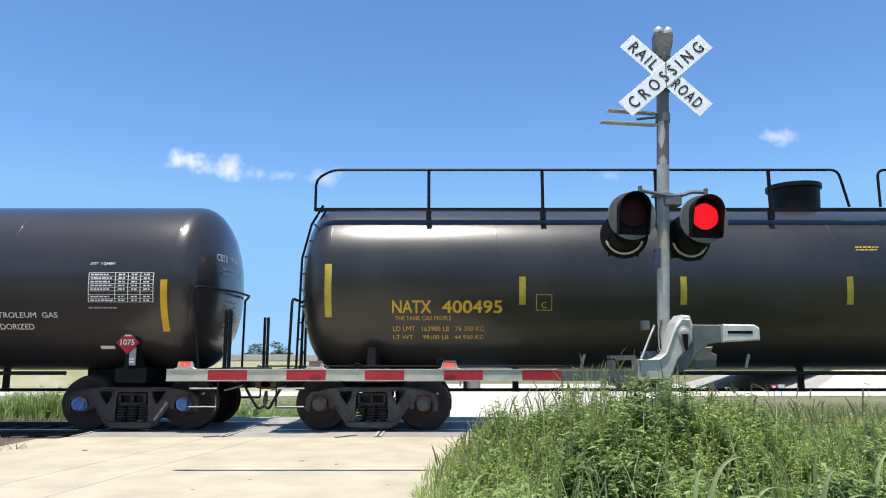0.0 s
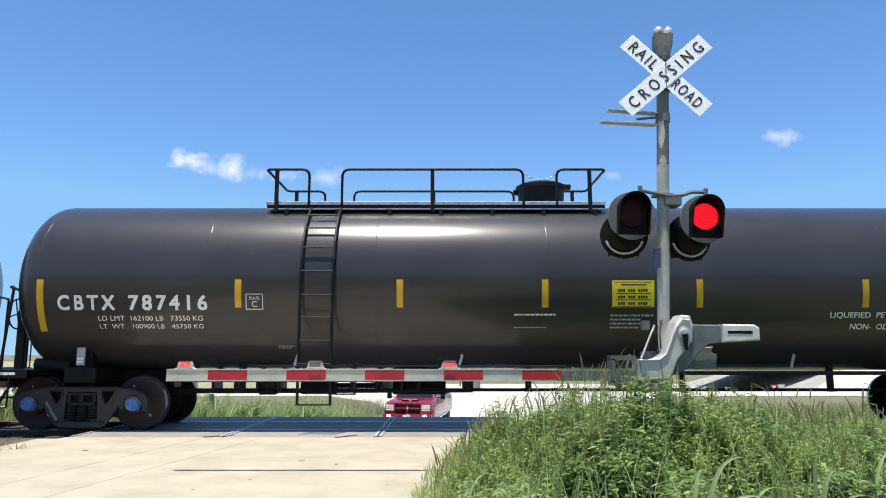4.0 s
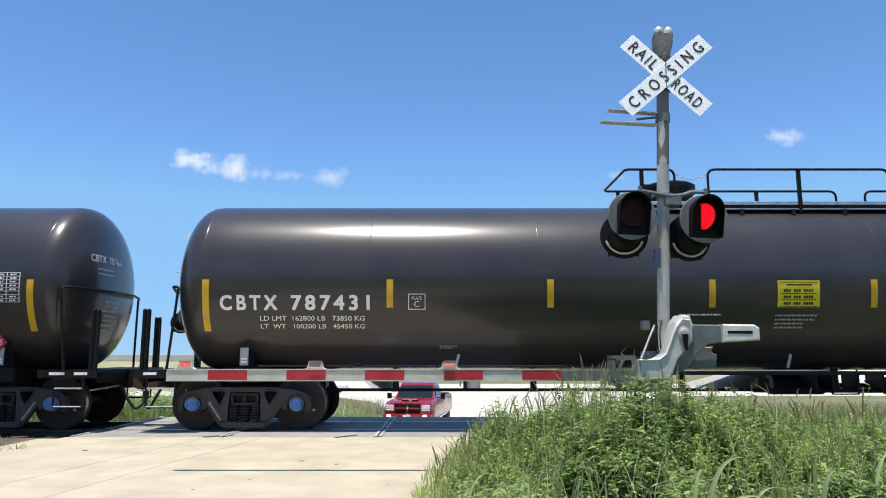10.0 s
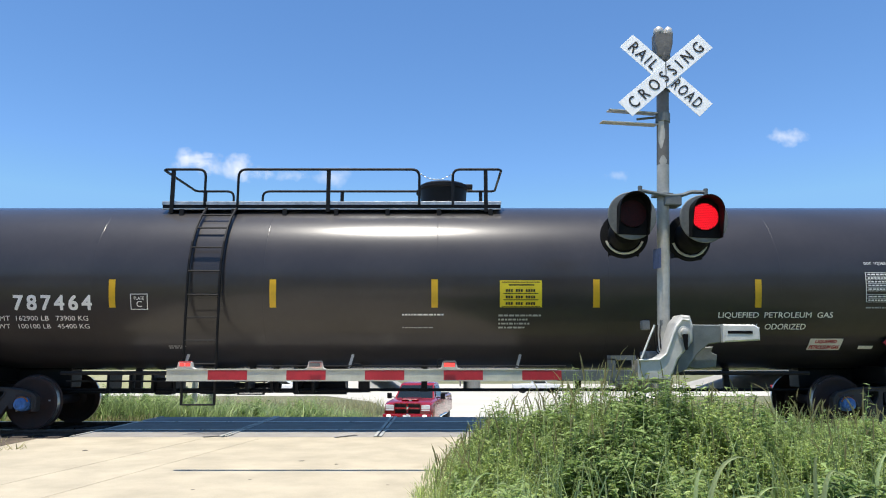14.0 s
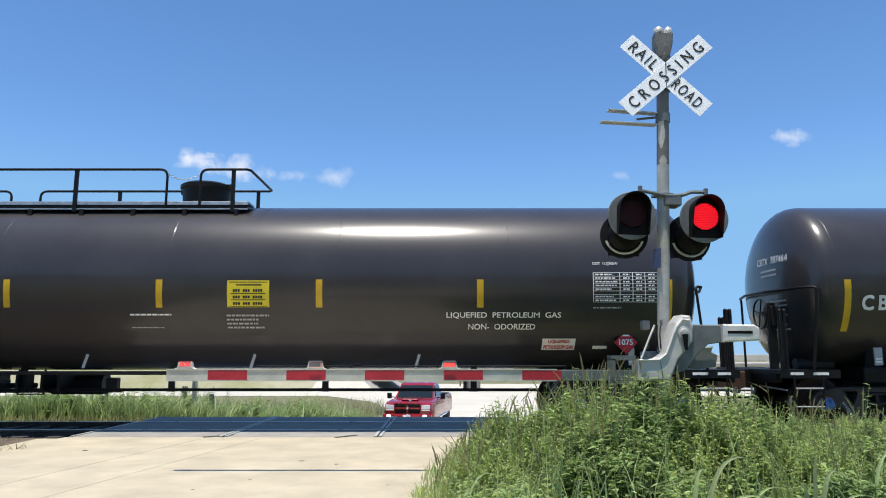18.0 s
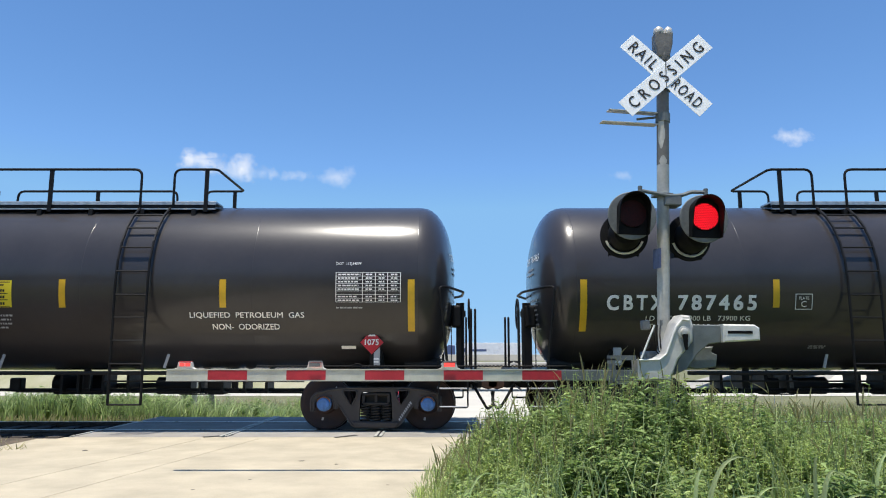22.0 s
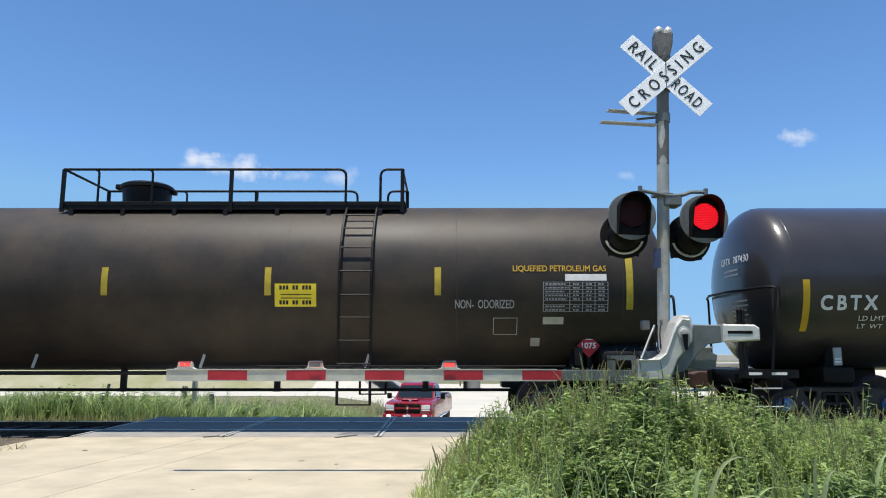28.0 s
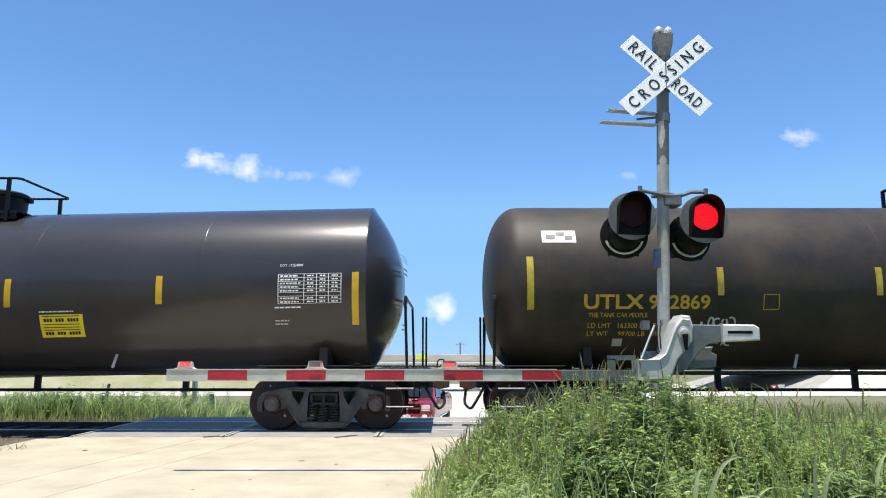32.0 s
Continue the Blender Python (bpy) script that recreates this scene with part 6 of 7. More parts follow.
def spike(out, fac, x, y, h, lean, head, r):
    """A thin stalk with a fuzzy upright seed head, three crossed strips thick."""
    z0 = ground_z(x, y)
    for turn in (0.2, 1.25, 2.3):
        c, s, o = math.cos(turn), math.sin(turn), len(out)
        for t, k in ((0, 0.22), (0.6, 0.2), (1, 0.2)):
            px, pz = x + lean * t * t * 0.6, z0 + (h - head) * t
            out.extend(((px - c * r * k, y - s * r * k, pz), (px + c * r * k, y + s * r * k, pz)))
        for t, k in ((0.05, 0.8), (0.3, 1.0), (0.55, 0.8), (0.8, 0.7), (1, 0.1)):
            px, pz = x + lean * (0.6 + 0.5 * t + 0.5 * t * t), z0 + h - head + head * t * (1 - 0.1 * abs(lean))
            out.extend(((px - c * r * k, y - s * r * k, pz), (px + c * r * k, y + s * r * k, pz)))
        for k in range(7):
            b = o + 2 * k
            fac.append((b, b + 1, b + 3, b + 2))


seed_v, seed_f = [], []
for x, y, h, lean in ((1.42, 7.0, 1.40, -0.04), (1.50, 7.05, 1.25, 0.10), (1.58, 7.0, 1.31, 0.02), (1.66, 7.1, 1.36, 0.12), (1.74, 7.0, 1.24, 0.10), (1.36, 7.1, 1.12, -0.08), (1.24, 7.3, 1.05, 0.1), (1.05, 7.4, 0.95, -0.06), (2.06, 7.1, 1.05, -0.05), (2.2, 7.0, 1.15, 0.04), (2.62, 7.0, 1.12, 0.03), (2.70, 7.1, 1.0, 0.08), (2.9, 7.0, 0.95, -0.05), (3.02, 7.1, 0.92, 0.06), (3.1, 7.2, 0.98, 0.05), (3.45, 7.3, 0.95, -0.10), (3.9, 8.0, 0.85, 0.1), (4.2, 8.2, 0.9, 0.1), (4.45, 7.6, 1.05, 0.03), (4.5, 7.7, 0.95, -0.1), (0.62, 7.4, 0.78, -0.06), (0.2, 8.0, 0.62, 0.05), (0.4, 7.7, 0.6, -0.05), (-0.02, 7.2, 0.5, -0.06), (0.05, 6.8, 0.45, 0.1)):
    spike(seed_v, seed_f, x, y, h, lean, 0.26 + 0.06 * math.sin(x * 40), 0.011)
while len(spikes) < 420:
    y = rng.uniform(6.0, 9.8)
    x = edge_x(y) + rng.uniform(0, 1) ** 1.25 * 6.5
    spikes.append(x)
    spike(seed_v, seed_f, x, y, weed_height(x, y) * rng.uniform(0.95, 1.28) + 0.06, rng.normal(0, 0.06), rng.uniform(0.08, 0.22), rng.uniform(0.005, 0.009))
stuff("roadside_weeds", [(blades(1, short, 0.014), WEED), (blades(12, lawn, 0.012, 0.7), WEED_LT), (blades(2, tall, 0.012, 0.35, 4, 0.5), CANE), (stems(4, stalks, 0.06, 50), WEED_MID),
      (bushes(4, clumps[0], 0.150, 11, 26), WEED_DK), (bushes(5, clumps[1], 0.120, 11, 28), WEED), (bushes(6, clumps[2], 0.10, 12, 30), WEED_MID), (stems(14, crowns, 0.17, 20), WEED), ((arcs, faces_a), CANE), ((seed_v, seed_f), STRAW)],
      "dense sunlit green weeds and grasses around the signal mast", "weeds")

short, tall, dry = [], [], []
while len(short) < 20000:
    y = rng.uniform(15.9, 30)
    x = rng.uniform(-0.62 * y - 5, min(-2.6, -6.4 + max(0, (y - 17)) * 0.48))
    short.append((x, y, ground_z(x, y), rng.uniform(0.5, 0.95) + 0.3 * noise.noise((x * 0.5, y * 0.5, 0))))
while len(tall) < 5200:
    y = rng.uniform(16.5, 26)
    x = rng.uniform(-0.62 * y - 4, min(-2.8, -6.6 + max(0, (y - 17)) * 0.46))
    tall.append((x, y, ground_z(x, y), rng.uniform(0.8, 1.25)))
while len(dry) < 9000:
    y = rng.uniform(24, 44)
    x = rng.uniform(-0.62 * y - 5, -3.4)
    dry.append((x, y, ground_z(x, y), rng.uniform(0.7, 1.25)))
vb, vd = [], []
while len(vb) + len(vd) < 420:
    y = rng.uniform(16.2, 25)
    x = rng.uniform(-0.62 * y - 4, min(-2.9, -6.7 + max(0, (y - 17)) * 0.46))
    if noise.noise((x * 0.6, y * 0.6, 12)) < -0.1:
        continue
    (vb if rng.random() < 0.5 else vd).append((x, y, ground_z(x, y), rng.uniform(0.45, 1.05), rng.uniform(0.12, 0.3)))
stuff("verge_grass", [(bushes(41, vb, 0.15, 9, 20), WEED), (bushes(42, vd, 0.17, 9, 20), WEED_DK), (blades(5, short, 0.03), WEED), (blades(6, tall, 0.05, 0.7, 3, 0.8), CANE), (blades(7, dry, 0.035, 0.5, 3, 0.5), STRAW)], "tall green and straw-coloured grass on the far verge", "grass")
short, dry = [], []
while len(short) < 6000:
    y = rng.uniform(15.6, 27)
    x = rng.uniform(2.6 + max(0, y - 17) * 0.16, 0.65 * y + 5)
    short.append((x, y, ground_z(x, y), rng.uniform(0.3, 0.7)))
while len(dry) < 15000:
    y = rng.uniform(17, 48)
    x = rng.uniform(3.5 + max(0, y - 17) * 0.25, 0.65 * y + 5)
    dry.append((x, y, ground_z(x, y), rng.uniform(0.4, 0.85)))
while len(dry) < 18000:
    y = rng.uniform(10.6, 11.3) if rng.random() < 0.5 else rng.uniform(15.4, 15.9)
    x = rng.uniform(-16, -6.4) if rng.random() < 0.6 else rng.uniform(2, 12)
    dry.append((x, y, -0.2, rng.uniform(0.08, 0.28)))
tufts = []
while len(tufts) < 260:
    cx, cy = ((-6.25, 9.75), (-5.95, 9.9), (-6.6, 9.6), (-6.9, 10.0))[len(tufts) % 4]
    x, y = cx + rng.normal(0, 0.07), cy + rng.normal(0, 0.07)
    tufts.append((x, y, -0.14, rng.uniform(0.1, 0.28)))
stuff("trackside_grass", [(blades(45, tufts, 0.02, 0.9, 3, 0.6), STRAW), (blades(8, short, 0.03), WEED), (blades(9, dry, 0.03, 0.5, 3, 0.5), STRAW)], "pale dry and green grass along the track", "grass")

# shrubs by the posts on the far verge
rngs = np.random.default_rng(21)
shrub = [(rngs.normal(-7.0, 0.55), rngs.uniform(19.2, 20.4), 0, rngs.uniform(0.5, 1.25)) for _ in range(160)] + [(rngs.normal(-4.6, 0.5), rngs.uniform(22, 24), 0, rngs.uniform(0.6, 1.25)) for _ in range(120)]
shrub = [(x, y, ground_z(x, y), h) for x, y, _, h in shrub]
stuff("verge_shrub", [(stems(31, shrub, 0.16, 26), WEED_DK)], "ragged dark green shrub by the fence posts", "shrub")

# ---- fence posts and marker on the verge ----
for x, y, h, lean, r in ((-7.4, 20.2, 1.25, 3, 0.085), (-6.6, 20.4, 1.05, -2, 0.075), (-9.9, 20.6, 1.35, 9, 0.05), (-12.4, 21, 1.1, -3, 0.05)):
    bm = tube(bmesh.new(), [(0, 0, -0.2), (0.01, 0, h * 0.5), (0, 0, h)], [r, r * 0.95, r * 0.85], 10)
    tagged(new("fence_post", mesh_of(bm, WOOD_POST, "fence_post", True)), "short grey weathered fence post in the grass", "post", "fence posts").matrix_basis = pose(x, y, ground_z(x, y), 0, lean, 0)


# ---- vehicles ----
def wheel_mesh(r, w):
    bm = lathe(bmesh.new(), [(-w / 2, r * 0.62), (-w / 2, r * 0.93), (-w * 0.38, r), (w * 0.38, r), (w / 2, r * 0.93), (w / 2, r * 0.62)], "y", 28)
    return bm


def loft(bm, sections):
    """Skins rings of equal length into one hull."""
    rings = [[bm.verts.new(p) for p in s] for s in sections]
    n = len(rings[0])
    for a, b in zip(rings, rings[1:]):
        for k in range(n):
            bm.faces.new((a[k], a[(k + 1) % n], b[(k + 1) % n], b[k]))
    bm.faces.new(rings[0])
    bm.faces.new(rings[-1][::-1])
    bmesh.ops.recalc_face_normals(bm, faces=bm.faces)
    return bm


def pickup(m):
    """Red full-size pickup; its nose points to -y, x across."""
    p = thing("pickup_truck", "bright red pickup truck waiting with its headlamps on", "pickup truck", m=m)
    def ring(y, w, z0, z1, tw):
        return [(-w, y, z0), (-w * 1.01, y, (z0 + z1) / 2), (-w * 0.97, y, z1 - 0.06), (-tw, y, z1), (tw, y, z1), (w * 0.97, y, z1 - 0.06), (w * 1.01, y, (z0 + z1) / 2), (w, y, z0)]
    bm = loft(bmesh.new(), [ring(0.0, 0.90, 0.55, 1.02, 0.70), ring(0.10, 0.96, 0.50, 1.08, 0.76), ring(0.6, 1.0, 0.45, 1.15, 0.80), ring(1.5, 1.0, 0.42, 1.20, 0.84), ring(3.0, 1.0, 0.42, 1.22, 0.9), ring(5.3, 1.0, 0.48, 1.22, 0.9), ring(5.4, 0.96, 0.5, 1.2, 0.88)])
    body = part("body", bm, CAR_RED, p, smooth=True)
    bm = bmesh.new()
    prism(bm, [(-0.36, 1.155), (0.36, 1.155), (0.30, 1.22), (-0.30, 1.22)], 0.45, 1.45, 0.03)
    part("hood_bulge", bm, CAR_RED, body)
    bm = loft(bmesh.new(), [[(-0.84, 1.35, 1.16), (-0.84, 3.4, 1.18), (0.84, 3.4, 1.18), (0.84, 1.35, 1.16)], [(-0.70, 2.05, 1.74), (-0.70, 3.15, 1.76), (0.70, 3.15, 1.76), (0.70, 2.05, 1.74)], [(-0.62, 2.2, 1.80), (-0.62, 3.0, 1.81), (0.62, 3.0, 1.81), (0.62, 2.2, 1.80)]])
    part("cab", bm, CAR_RED, p, smooth=True)
    bm = bmesh.new()
    bm.faces.new([bm.verts.new(v) for v in ((-0.76, 1.40, 1.205), (0.76, 1.40, 1.205), (0.66, 2.02, 1.715), (-0.66, 2.02, 1.715))])
    part("windscreen", bm, GLASS, p, "dark tinted windscreen")
    for s in (-1, 1):
        bm = bmesh.new()
        bm.faces.new([bm.verts.new(v) for v in ((s * 0.85, 1.75, 1.24), (s * 0.85, 3.1, 1.25), (s * 0.738, 3.0, 1.68), (s * 0.738, 2.15, 1.68))])
        part("side_window", bm, GLASS, p)
    bm = box(bmesh.new(), 1.95, 0.22, 0.22, 0, -0.08, 0.56, bevel=0.05)
    part("bumper", bm, CAR_RED, p, "body-coloured front bumper")
    bm = box(bmesh.new(), 1.5, 0.06, 0.10, 0, -0.17, 0.46, bevel=0.02)
    part("valance", bm, HOOD_DK, p)
    bm = box(bmesh.new(), 1.02, 0.05, 0.36, 0, -0.015, 0.87, bevel=0.04)
    grille = part("grille", bm, HOOD_DK, p, "black grille with a red cross bar")
    bm = box(box(bmesh.new(), 0.07, 0.05, 0.36, 0, -0.04, 0.87, bevel=0.01), 1.02, 0.05, 0.06, 0, -0.038, 0.88, bevel=0.01)
    part("cross_bar", bm, CAR_RED, grille)
    bm = box(bmesh.new(), 1.12, 0.04, 0.06, 0, -0.02, 1.07, bevel=0.015)
    part("hood_lip", bm, CAR_RED, p)
    part("badge", box(bmesh.new(), 0.09, 0.03, 0.10, 0, -0.075, 0.90, bevel=0.02), CHROME, p)
    for s in (-1, 1):
        bm = box(bmesh.new(), 0.36, 0.08, 0.17, s * 0.72, 0.03, 0.93, bevel=0.03)
        hl = part("headlamp", bm, LAMP_CLEAR, p, "clear headlamp")
        part("turn_signal", box(bmesh.new(), 0.34, 0.06, 0.05, s * 0.72, 0.0, 0.81, bevel=0.015), LAMP_CLEAR, p)
        part("driving_lamp", box(bmesh.new(), 0.16, 0.03, 0.10, s * 0.72, -0.195, 0.60, bevel=0.02), HEADLAMP, p, "lit driving lamp")
        bm = box(bmesh.new(), 0.2, 0.08, 0.24, s * 1.14, 1.72, 1.27, bevel=0.03)
        tube(bm, [(s * 0.86, 1.75, 1.2), (s * 1.08, 1.74, 1.22)], 0.02, 6)
        part("mirror", bm, HOOD_DK, p)
        for y in (1.05, 4.45):
            w = part("wheel", shared("pickup_tyre", lambda: wheel_mesh(0.37, 0.26), TYRE, True), None, p, m=pose(s * 0.85, y, 0.37, 0, 0, 90))
            part("rim", shared("pickup_rim", lambda: lathe(bmesh.new(), [(-0.11, 0.02), (-0.12, 0.08), (-0.09, 0.2), (-0.115, 0.23), (0.0, 0.24)], "y", 24), CHROME, True), None, w)
        bm = tube(bmesh.new(), [(s * 1.0, 1.55, 0.45), (s * 1.0, 3.6, 0.45)], 0.045, 8)
        part("step_bar", bm, CHROME, p)
    for x, z in ((0.02, 1.145), (0.03, 0.66), (0.06, 0.56)):
        part("chrome_trim", box(bmesh.new(), 0.12, 0.02, 0.05, x, -0.2 if z < 1 else 0.42, z, bevel=0.01), CHROME, p)
    bm = box(bmesh.new(), 1.75, 1.9, 0.03, 0, 4.35, 1.23)
    part("bed_cover", bm, HOOD_DK, p)
    part("licence_plate", box(bmesh.new(), 0.3, 0.01, 0.15, 0, -0.195, 0.56), WHITE, p)
    return p


pickup(pose(-1.40, 28.2, -1.66, 0, 0, -9))


def sedan(m, long, tall, name, label, category, truck=False):
    """White vehicle seen from its side; its nose points to +x."""
    c = thing(name, label, category, m=m)
    L = long
    if truck:
        low = [(-L / 2, 0.45), (-L / 2, 1.05), (-0.5, 1.1), (1.0, 1.12), (L / 2 - 0.1, 1.0), (L / 2, 0.85), (L / 2, 0.45)]
        roof = [(-0.55, 1.08), (-0.45, tall), (0.75, tall), (1.3, 1.1)]
    else:
        low = [(-L / 2, 0.4), (-L / 2 - 0.02, 0.8), (-L / 2 + 0.1, 0.95), (0, 1.0), (1.1, 0.95), (L / 2 - 0.1, 0.78), (L / 2, 0.6), (L / 2, 0.35)]
        roof = [(-L / 2 + 0.15, 0.94), (-L / 2 + 0.6, tall - 0.05), (-0.2, tall), (0.5, tall - 0.05), (1.25, 0.95)]
    part("body", prism(bmesh.new(), low, -0.9, 0.9, 0.06), CAR_WHITE, c)
    part("cabin", prism(bmesh.new(), roof, -0.78, 0.78, 0.05), CAR_WHITE, c)
    w = [(roof[0][0] + 0.15, roof[0][1] + 0.06), (roof[1][0] + 0.08, tall - 0.12), (roof[-2][0] - 0.05, tall - 0.12), (roof[-1][0] - 0.2, roof[-1][1] + 0.04)]
    part("side_glass", prism(bmesh.new(), w, -0.80, 0.80), GLASS, c)
    for x in (-L * 0.3, L * 0.31):
        for y in (-0.82, 0.82):
            part("wheel", shared("car_tyre", lambda: wheel_mesh(0.34, 0.22), TYRE, True), None, c, m=pose(x, y, 0.34))
    return c


v = sedan(pose(-30, 84, -3.1), 5.6, 1.85, "white_pickup", "white pickup truck on the frontage road", "pickup truck", True)
TRAFFIC.append((v, -24.8, -20.4, 8.3, 9.0, 84.0, ground_z(999, 84) + 0.05))
v = sedan(pose(-50, 88, -3.1), 4.7, 1.45, "white_car", "white car on the frontage road", "car")
TRAFFIC.append((v, -49.6, -35.6, 10.8, 12.3, 88.0, ground_z(999, 88) + 0.05))

# box truck that crosses the overpass
v = thing("box_truck", "white box truck crossing the overpass", "truck", m=pose(-2, 131, 0))
part("cargo_box", box(bmesh.new(), 7.2, 2.4, 2.7, -0.8, 0, 2.2, bevel=0.05), CAR_WHITE, v)
part("cab", prism(bmesh.new(), [(2.9, 0.5), (2.9, 2.5), (3.9, 2.5), (4.4, 1.6), (5.1, 1.5), (5.1, 0.5)], -1.1, 1.1, 0.06), CAR_WHITE, v)
part("chassis", box(bmesh.new(), 9.2, 1.0, 0.3, 0.4, 0, 0.65), HOOD_DK, v)
for x in (-3.0, -1.9, 4.1):
    for y in (-1.0, 1.0):
        part("wheel", shared("truck_tyre", lambda: wheel_mesh(0.5, 0.3), TYRE, True), None, v, m=pose(x, y, 0.5))
TRAFFIC.append((v, -2.2, 20.0, 6.0, 7.0, 130.5, -0.06))

# semi-trailer that crosses the overpass the other way
v = thing("semi_trailer_truck", "white semi-trailer with a dark blue tractor crossing the overpass", "truck", m=pose(8.5, 134, 0))
trailer = part("trailer", box(bmesh.new(), 12.6, 2.5, 2.75, 0.6, 0, 2.4, bevel=0.04), CAR_WHITE, v)
part("trailer_mark", box(box(bmesh.new(), 3.2, 0.01, 0.42, -1.6, -1.262, 2.35), 1.2, 0.01, 0.7, -4.6, -1.262, 2.4), BLUE_SIGN, trailer, "dark blue mark on the trailer's side")
part("tractor", prism(bmesh.new(), [(-5.9, 0.6), (-5.9, 3.3), (-7.2, 3.4), (-7.9, 2.5), (-9.2, 2.1), (-9.4, 0.6)], -1.15, 1.15, 0.08), BLUE_SIGN, v, "dark blue tractor")
part("chassis", box(bmesh.new(), 15.6, 1.0, 0.3, -1.2, 0, 0.85), HOOD_DK, v)
for x in (-8.4, -6.0, -4.8, 4.6, 5.8):
    for y in (-1.05, 1.05):
        part("wheel", shared("truck_tyre", lambda: wheel_mesh(0.5, 0.3), TYRE, True), None, v, m=pose(x, y, 0.5))
TRAFFIC.append((v, 8.2, -12.8, 22.0, 23.0, 134.0, -0.06))

# ---- far signs and trees ----
bm = box(bmesh.new(), 2.1, 0.06, 0.75, 0, 0, 0, bevel=0.01)
tagged(new("warning_board", mesh_of(bm, mat("fluorescent_yellow", (0.70, 0.85, 0.02), 0.5, vary=0.05, bump=0), "warning_board")), "fluorescent yellow-green board on the overpass parapet", "sign").matrix_basis = pose(-3.75, DY + 0.07, 1.02)
for x, h in ((3.1, 4.6), (-52.0, 5.5), (-63.0, 4.8)):
    pole = tube(bmesh.new(), [(0, 0, -6), (0, 0, h)], [0.2, 0.14], 8)
    box(pole, 2.2, 0.12, 0.14, 0, 0, h - 0.5)
    tagged(new("utility_pole", mesh_of(pole, WOOD_POST, "utility_pole")), "distant wooden utility pole", "pole", "utility poles").matrix_basis = pose(x * 1.35, 172, 0)

for x, y, face in ((20.95, 45.0, SIGN_RED), (21.6, 45.4, WHITE)):
    sign = thing("yield_sign", "small red and white yield sign on a post", "sign", "yield signs", m=pose(x, y, ground_z(x, y)))
    part("post", tube(bmesh.new(), [(0, 0, -0.1), (0, 0, 1.5)], 0.025, 6), GALV, sign)
    pl = part("plate", prism(bmesh.new(), [(-0.27, 1.66), (0.27, 1.66), (0, 1.2)], -0.05, -0.04), face, sign)
    part("panel", prism(bmesh.new(), [(-0.14, 1.6), (0.14, 1.6), (0, 1.36)], -0.058, -0.052), WHITE, pl)


def tree(x, y, z, h, w, seed, where="beyond the highway"):
    t = thing("tree", "dark green broadleaf tree " + where, "tree", "trees " + where, m=pose(x, y, z))
    rg = np.random.default_rng(seed)
    bm = tube(bmesh.new(), [(0, 0, -0.5), (0.1, 0, h * 0.35), (0, 0.1, h * 0.75)], [0.35, 0.28, 0.08], 8)
    for k in range(7):
        a = k * 0.9
        tube(bm, [(0.05, 0, h * (0.3 + 0.05 * k)), (w * 0.35 * math.cos(a), w * 0.35 * math.sin(a), h * (0.55 + 0.05 * k))], [0.12, 0.03], 5)
    part("trunk", bm, BARK, t)
    spots = []
    for k in range(22):
        c = rg.normal(size=3) * (w * 0.27, w * 0.27, h * 0.17) + (0, 0, h * 0.62)
        r = rg.uniform(0.12, 0.24) * w
        for q in range(130):
            d = rg.normal(size=3)
            d *= r * rg.uniform(0.5, 1.05) / np.linalg.norm(d)
            spots.append(tuple(c + d * (1, 1, 0.75)))
    v, f = leaves(seed, spots, 0.55)
    me = bpy.data.meshes.new("crown")
    me.from_pydata(v, [], f)
    me.materials.append(TREE_LEAF)
    part("crown", me, None, t)


for k, (px, y, h, w) in enumerate(((-42.5, 178, 9.6, 8), (-36.5, 178, 8.2, 5), (-39.5, 176, 9.4, 7), (-29.6, 176, 8.2, 4.5), (-23.9, 172, 11.6, 5.6), (-46.5, 183, 9.0, 7), (-49.0, 190, 8.6, 8), (-52.0, 190, 8.8, 8))):
    tree(px, y, -6.2, h, w, 40 + k)

# the wood that closes the place behind the road, mirrored as a dark band along the tanks
for k in range(17):
    tree(-64 + 8 * k + 1.5 * math.sin(k * 2.3), -27 + 3 * math.sin(k * 1.7), -0.35, 12.5 + 1.5 * math.sin(k * 3.1), 11, 70 + k, "across the road from the track")

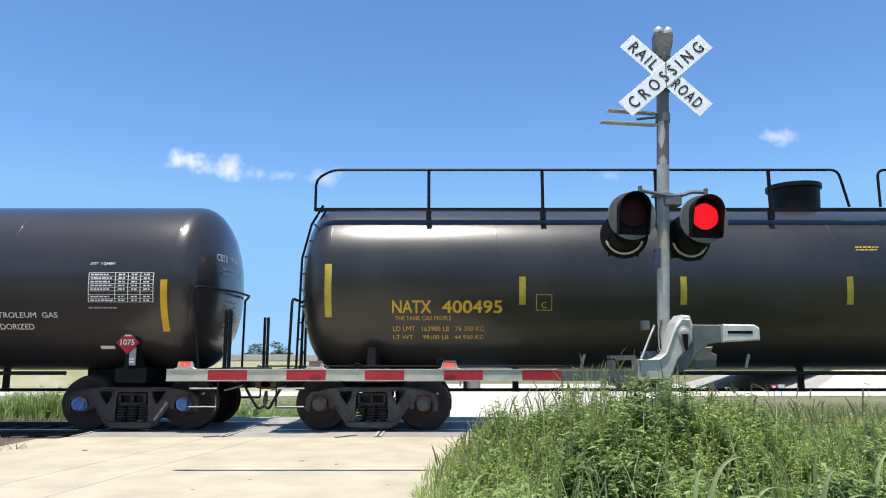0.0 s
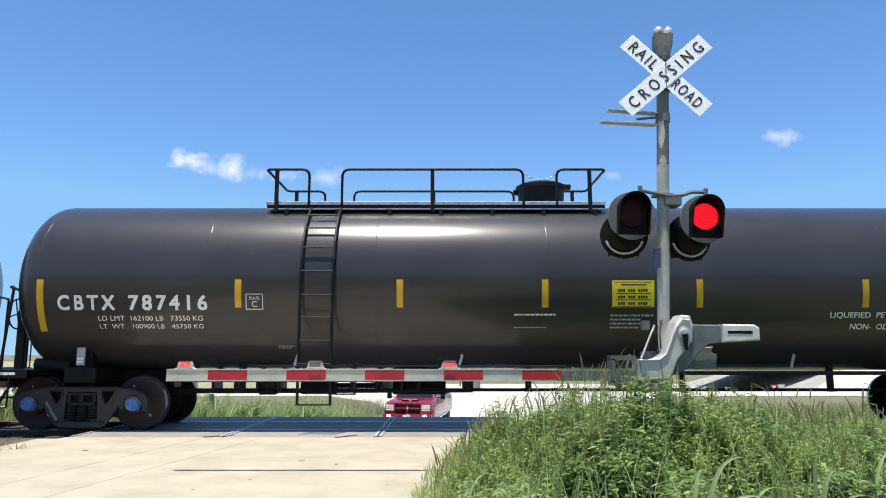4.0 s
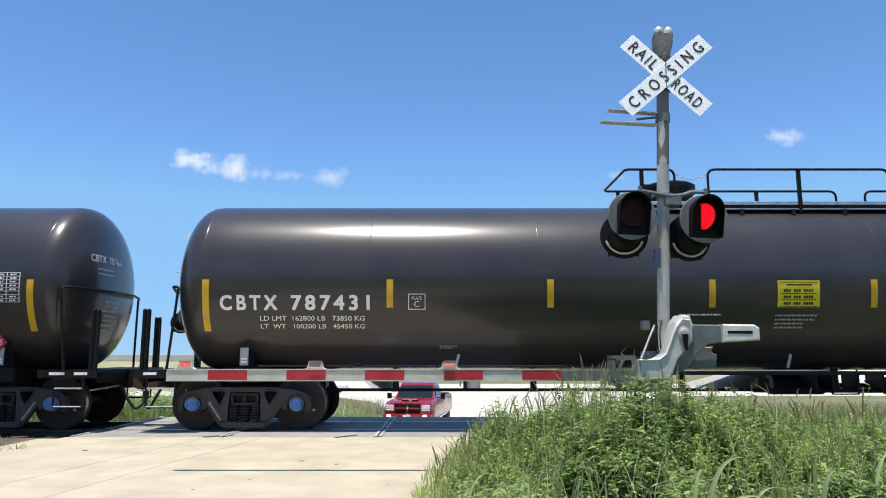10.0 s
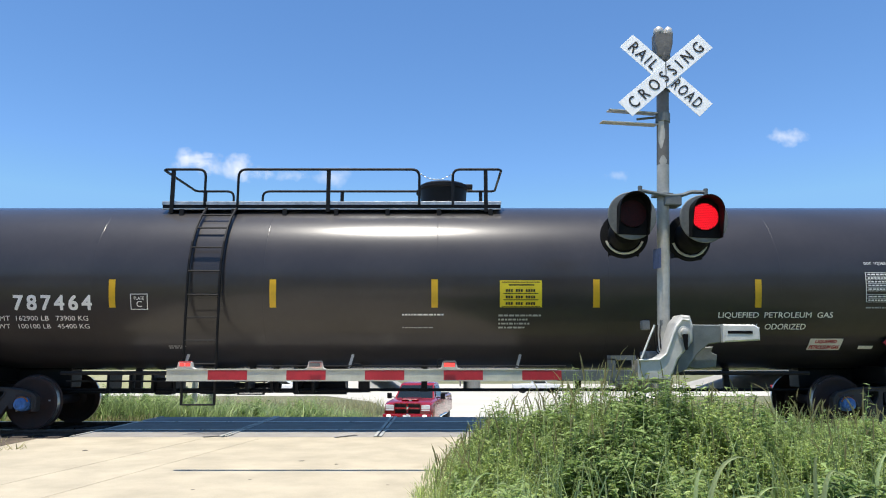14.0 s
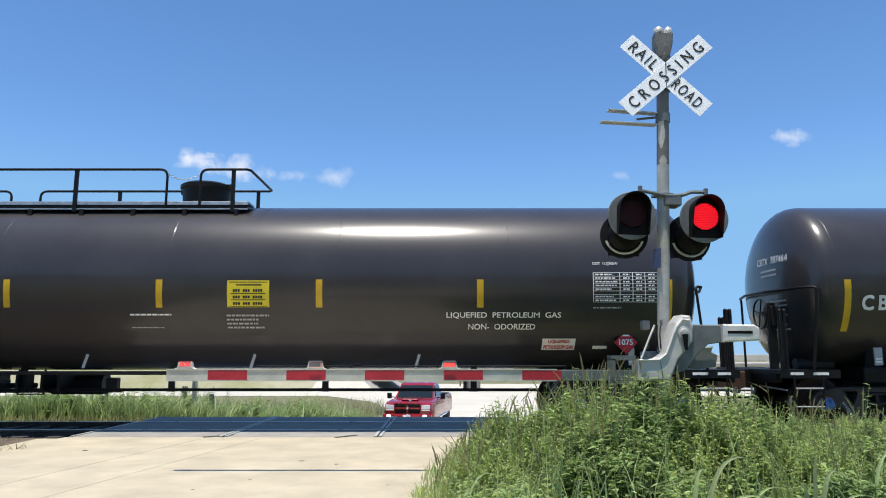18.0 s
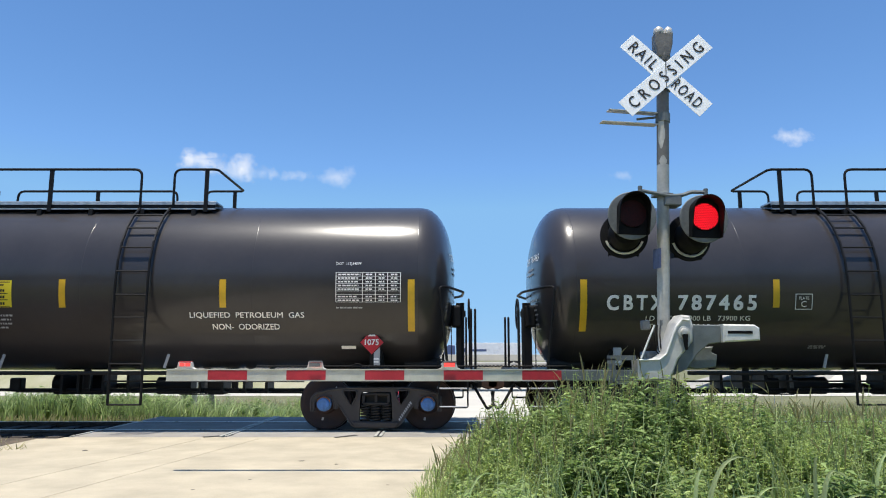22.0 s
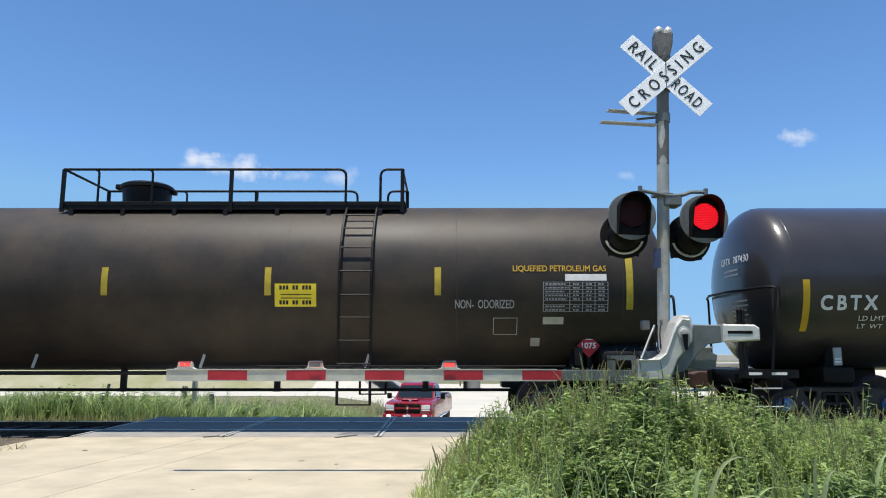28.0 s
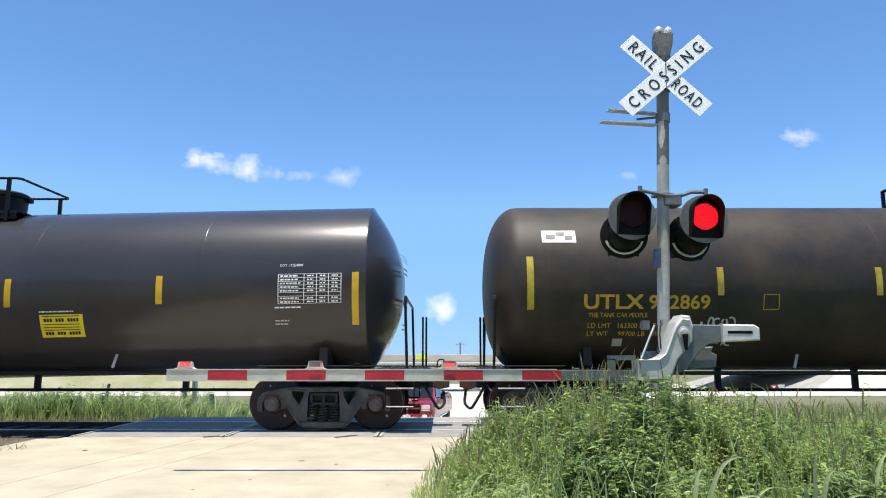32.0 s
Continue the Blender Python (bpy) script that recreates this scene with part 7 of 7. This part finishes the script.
# ---- clouds ----
def cloud(px, pz, w, h, seed, drift, soft):
    m = bpy.data.materials.new("cloud_vapour")
    m.use_nodes = True
    nt = m.node_tree
    nt.nodes.remove(nt.nodes["Principled BSDF"])
    em, tr, mix = nt.nodes.new("ShaderNodeEmission"), nt.nodes.new("ShaderNodeBsdfTransparent"), nt.nodes.new("ShaderNodeMixShader")
    em.inputs["Color"].default_value, em.inputs["Strength"].default_value = (1.0, 1.0, 1.0, 1), 0.80
    tc, no, gr, mp = nt.nodes.new("ShaderNodeTexCoord"), nt.nodes.new("ShaderNodeTexNoise"), nt.nodes.new("ShaderNodeVectorMath"), nt.nodes.new("ShaderNodeVectorMath")
    gr.operation, mp.operation = "LENGTH", "MULTIPLY"
    mp.inputs[1].default_value = (2 / w, 0, 2 / h)
    no.inputs["Scale"].default_value, no.inputs["Detail"].default_value, no.inputs["Roughness"].default_value = 1.5 / h, 5, 0.5
    add = nt.nodes.new("ShaderNodeVectorMath")
    add.inputs[1].default_value = (seed * 371.0, 0, seed * 91.0)
    nt.links.new(tc.outputs["Object"], mp.inputs[0])
    nt.links.new(mp.outputs[0], gr.inputs[0])
    nt.links.new(tc.outputs["Object"], add.inputs[0])
    nt.links.new(add.outputs[0], no.inputs["Vector"])
    s1, s2 = nt.nodes.new("ShaderNodeMath"), nt.nodes.new("ShaderNodeMapRange")
    s1.operation = "SUBTRACT"
    nt.links.new(no.outputs["Fac"], s1.inputs[0])
    sc = nt.nodes.new("ShaderNodeMath")
    sc.operation, sc.inputs[1].default_value = "MULTIPLY", 0.42
    nt.links.new(gr.outputs["Value"], sc.inputs[0])
    nt.links.new(sc.outputs[0], s1.inputs[1])
    s2.inputs["From Min"].default_value, s2.inputs["From Max"].default_value, s2.inputs["To Max"].default_value = 0.0, 0.50, soft * 0.9
    nt.links.new(s1.outputs[0], s2.inputs["Value"])
    nt.links.new(s2.outputs["Result"], mix.inputs[0])
    nt.links.new(tr.outputs[0], mix.inputs[1])
    nt.links.new(em.outputs[0], mix.inputs[2])
    nt.links.new(mix.outputs[0], nt.nodes["Material Output"].inputs["Surface"])
    bm = bmesh.new()
    bm.faces.new([bm.verts.new(p) for p in ((-w, 0, -h), (w, 0, -h), (w, 0, h), (-w, 0, h))])
    ob = tagged(new("cloud", mesh_of(bm, m, "cloud")), "small white fair-weather cloud", "cloud", "clouds", "structure")
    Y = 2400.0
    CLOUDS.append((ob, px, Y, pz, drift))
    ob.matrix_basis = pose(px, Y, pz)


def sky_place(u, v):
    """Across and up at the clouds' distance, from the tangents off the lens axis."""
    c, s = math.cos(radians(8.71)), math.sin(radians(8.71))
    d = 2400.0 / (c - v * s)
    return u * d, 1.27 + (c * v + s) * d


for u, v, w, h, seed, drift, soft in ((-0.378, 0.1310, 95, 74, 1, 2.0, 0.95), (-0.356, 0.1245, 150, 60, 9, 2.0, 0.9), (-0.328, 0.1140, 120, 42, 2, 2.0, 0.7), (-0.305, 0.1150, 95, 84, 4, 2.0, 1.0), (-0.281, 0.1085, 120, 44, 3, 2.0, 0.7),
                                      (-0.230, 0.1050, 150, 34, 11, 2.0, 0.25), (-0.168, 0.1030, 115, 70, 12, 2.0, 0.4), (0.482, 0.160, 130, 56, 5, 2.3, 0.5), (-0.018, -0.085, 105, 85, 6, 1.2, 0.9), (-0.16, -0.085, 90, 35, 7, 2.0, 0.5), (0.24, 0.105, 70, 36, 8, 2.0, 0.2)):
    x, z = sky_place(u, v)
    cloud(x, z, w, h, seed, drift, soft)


# ---- motion of the train, the lamps, the traffic and the clouds ----
def run(t):
    """Metres that the train has rolled."""
    return 3.7351 * t + 0.004527 * t * t


def motions():
    for car, x, axles in CARS:
        walk(car, [(t, pose(x + run(t), TRACK_Y, 0)) for t in range(33)])
        turns = [(k * 4 / 30, math.degrees(run(k * 4 / 30) / 0.457)) for k in range(241)]
        for ws in axles:
            place = ws.location.copy()
            walk(ws, [(t, pose(*place, 0, a, 0)) for t, a in turns])
    # the lenses turn their lit face out by turns
    for lens, place, first in LENSES:
        rows, angle = [(0, 0 if first else 180)], 0 if first else 180
        for k in range(25):
            for change in (0.46, 0.99) if first else (0.485, 0.935):
                f = round((change + 1.28 * k) * 30)
                if f < 957:
                    rows += [((f - 1 + q) / 30, angle + 60 * q) for q in range(4)]
                    angle += 180
        rows.append((32, angle))
        walk(lens, [(s, place(a)) for s, a in rows])
    for ob, x0, x1, t0, t1, y, z in TRAFFIC:
        v = (x1 - x0) / (t1 - t0)
        walk(ob, [(t, pose(x0 + v * (t - t0), y, z)) for t in (0, 16, 32)])
    for ob, x, y, z, v in CLOUDS:
        walk(ob, [(0, pose(x, y, z)), (32, pose(x + v * 32, y, z))])


motions()
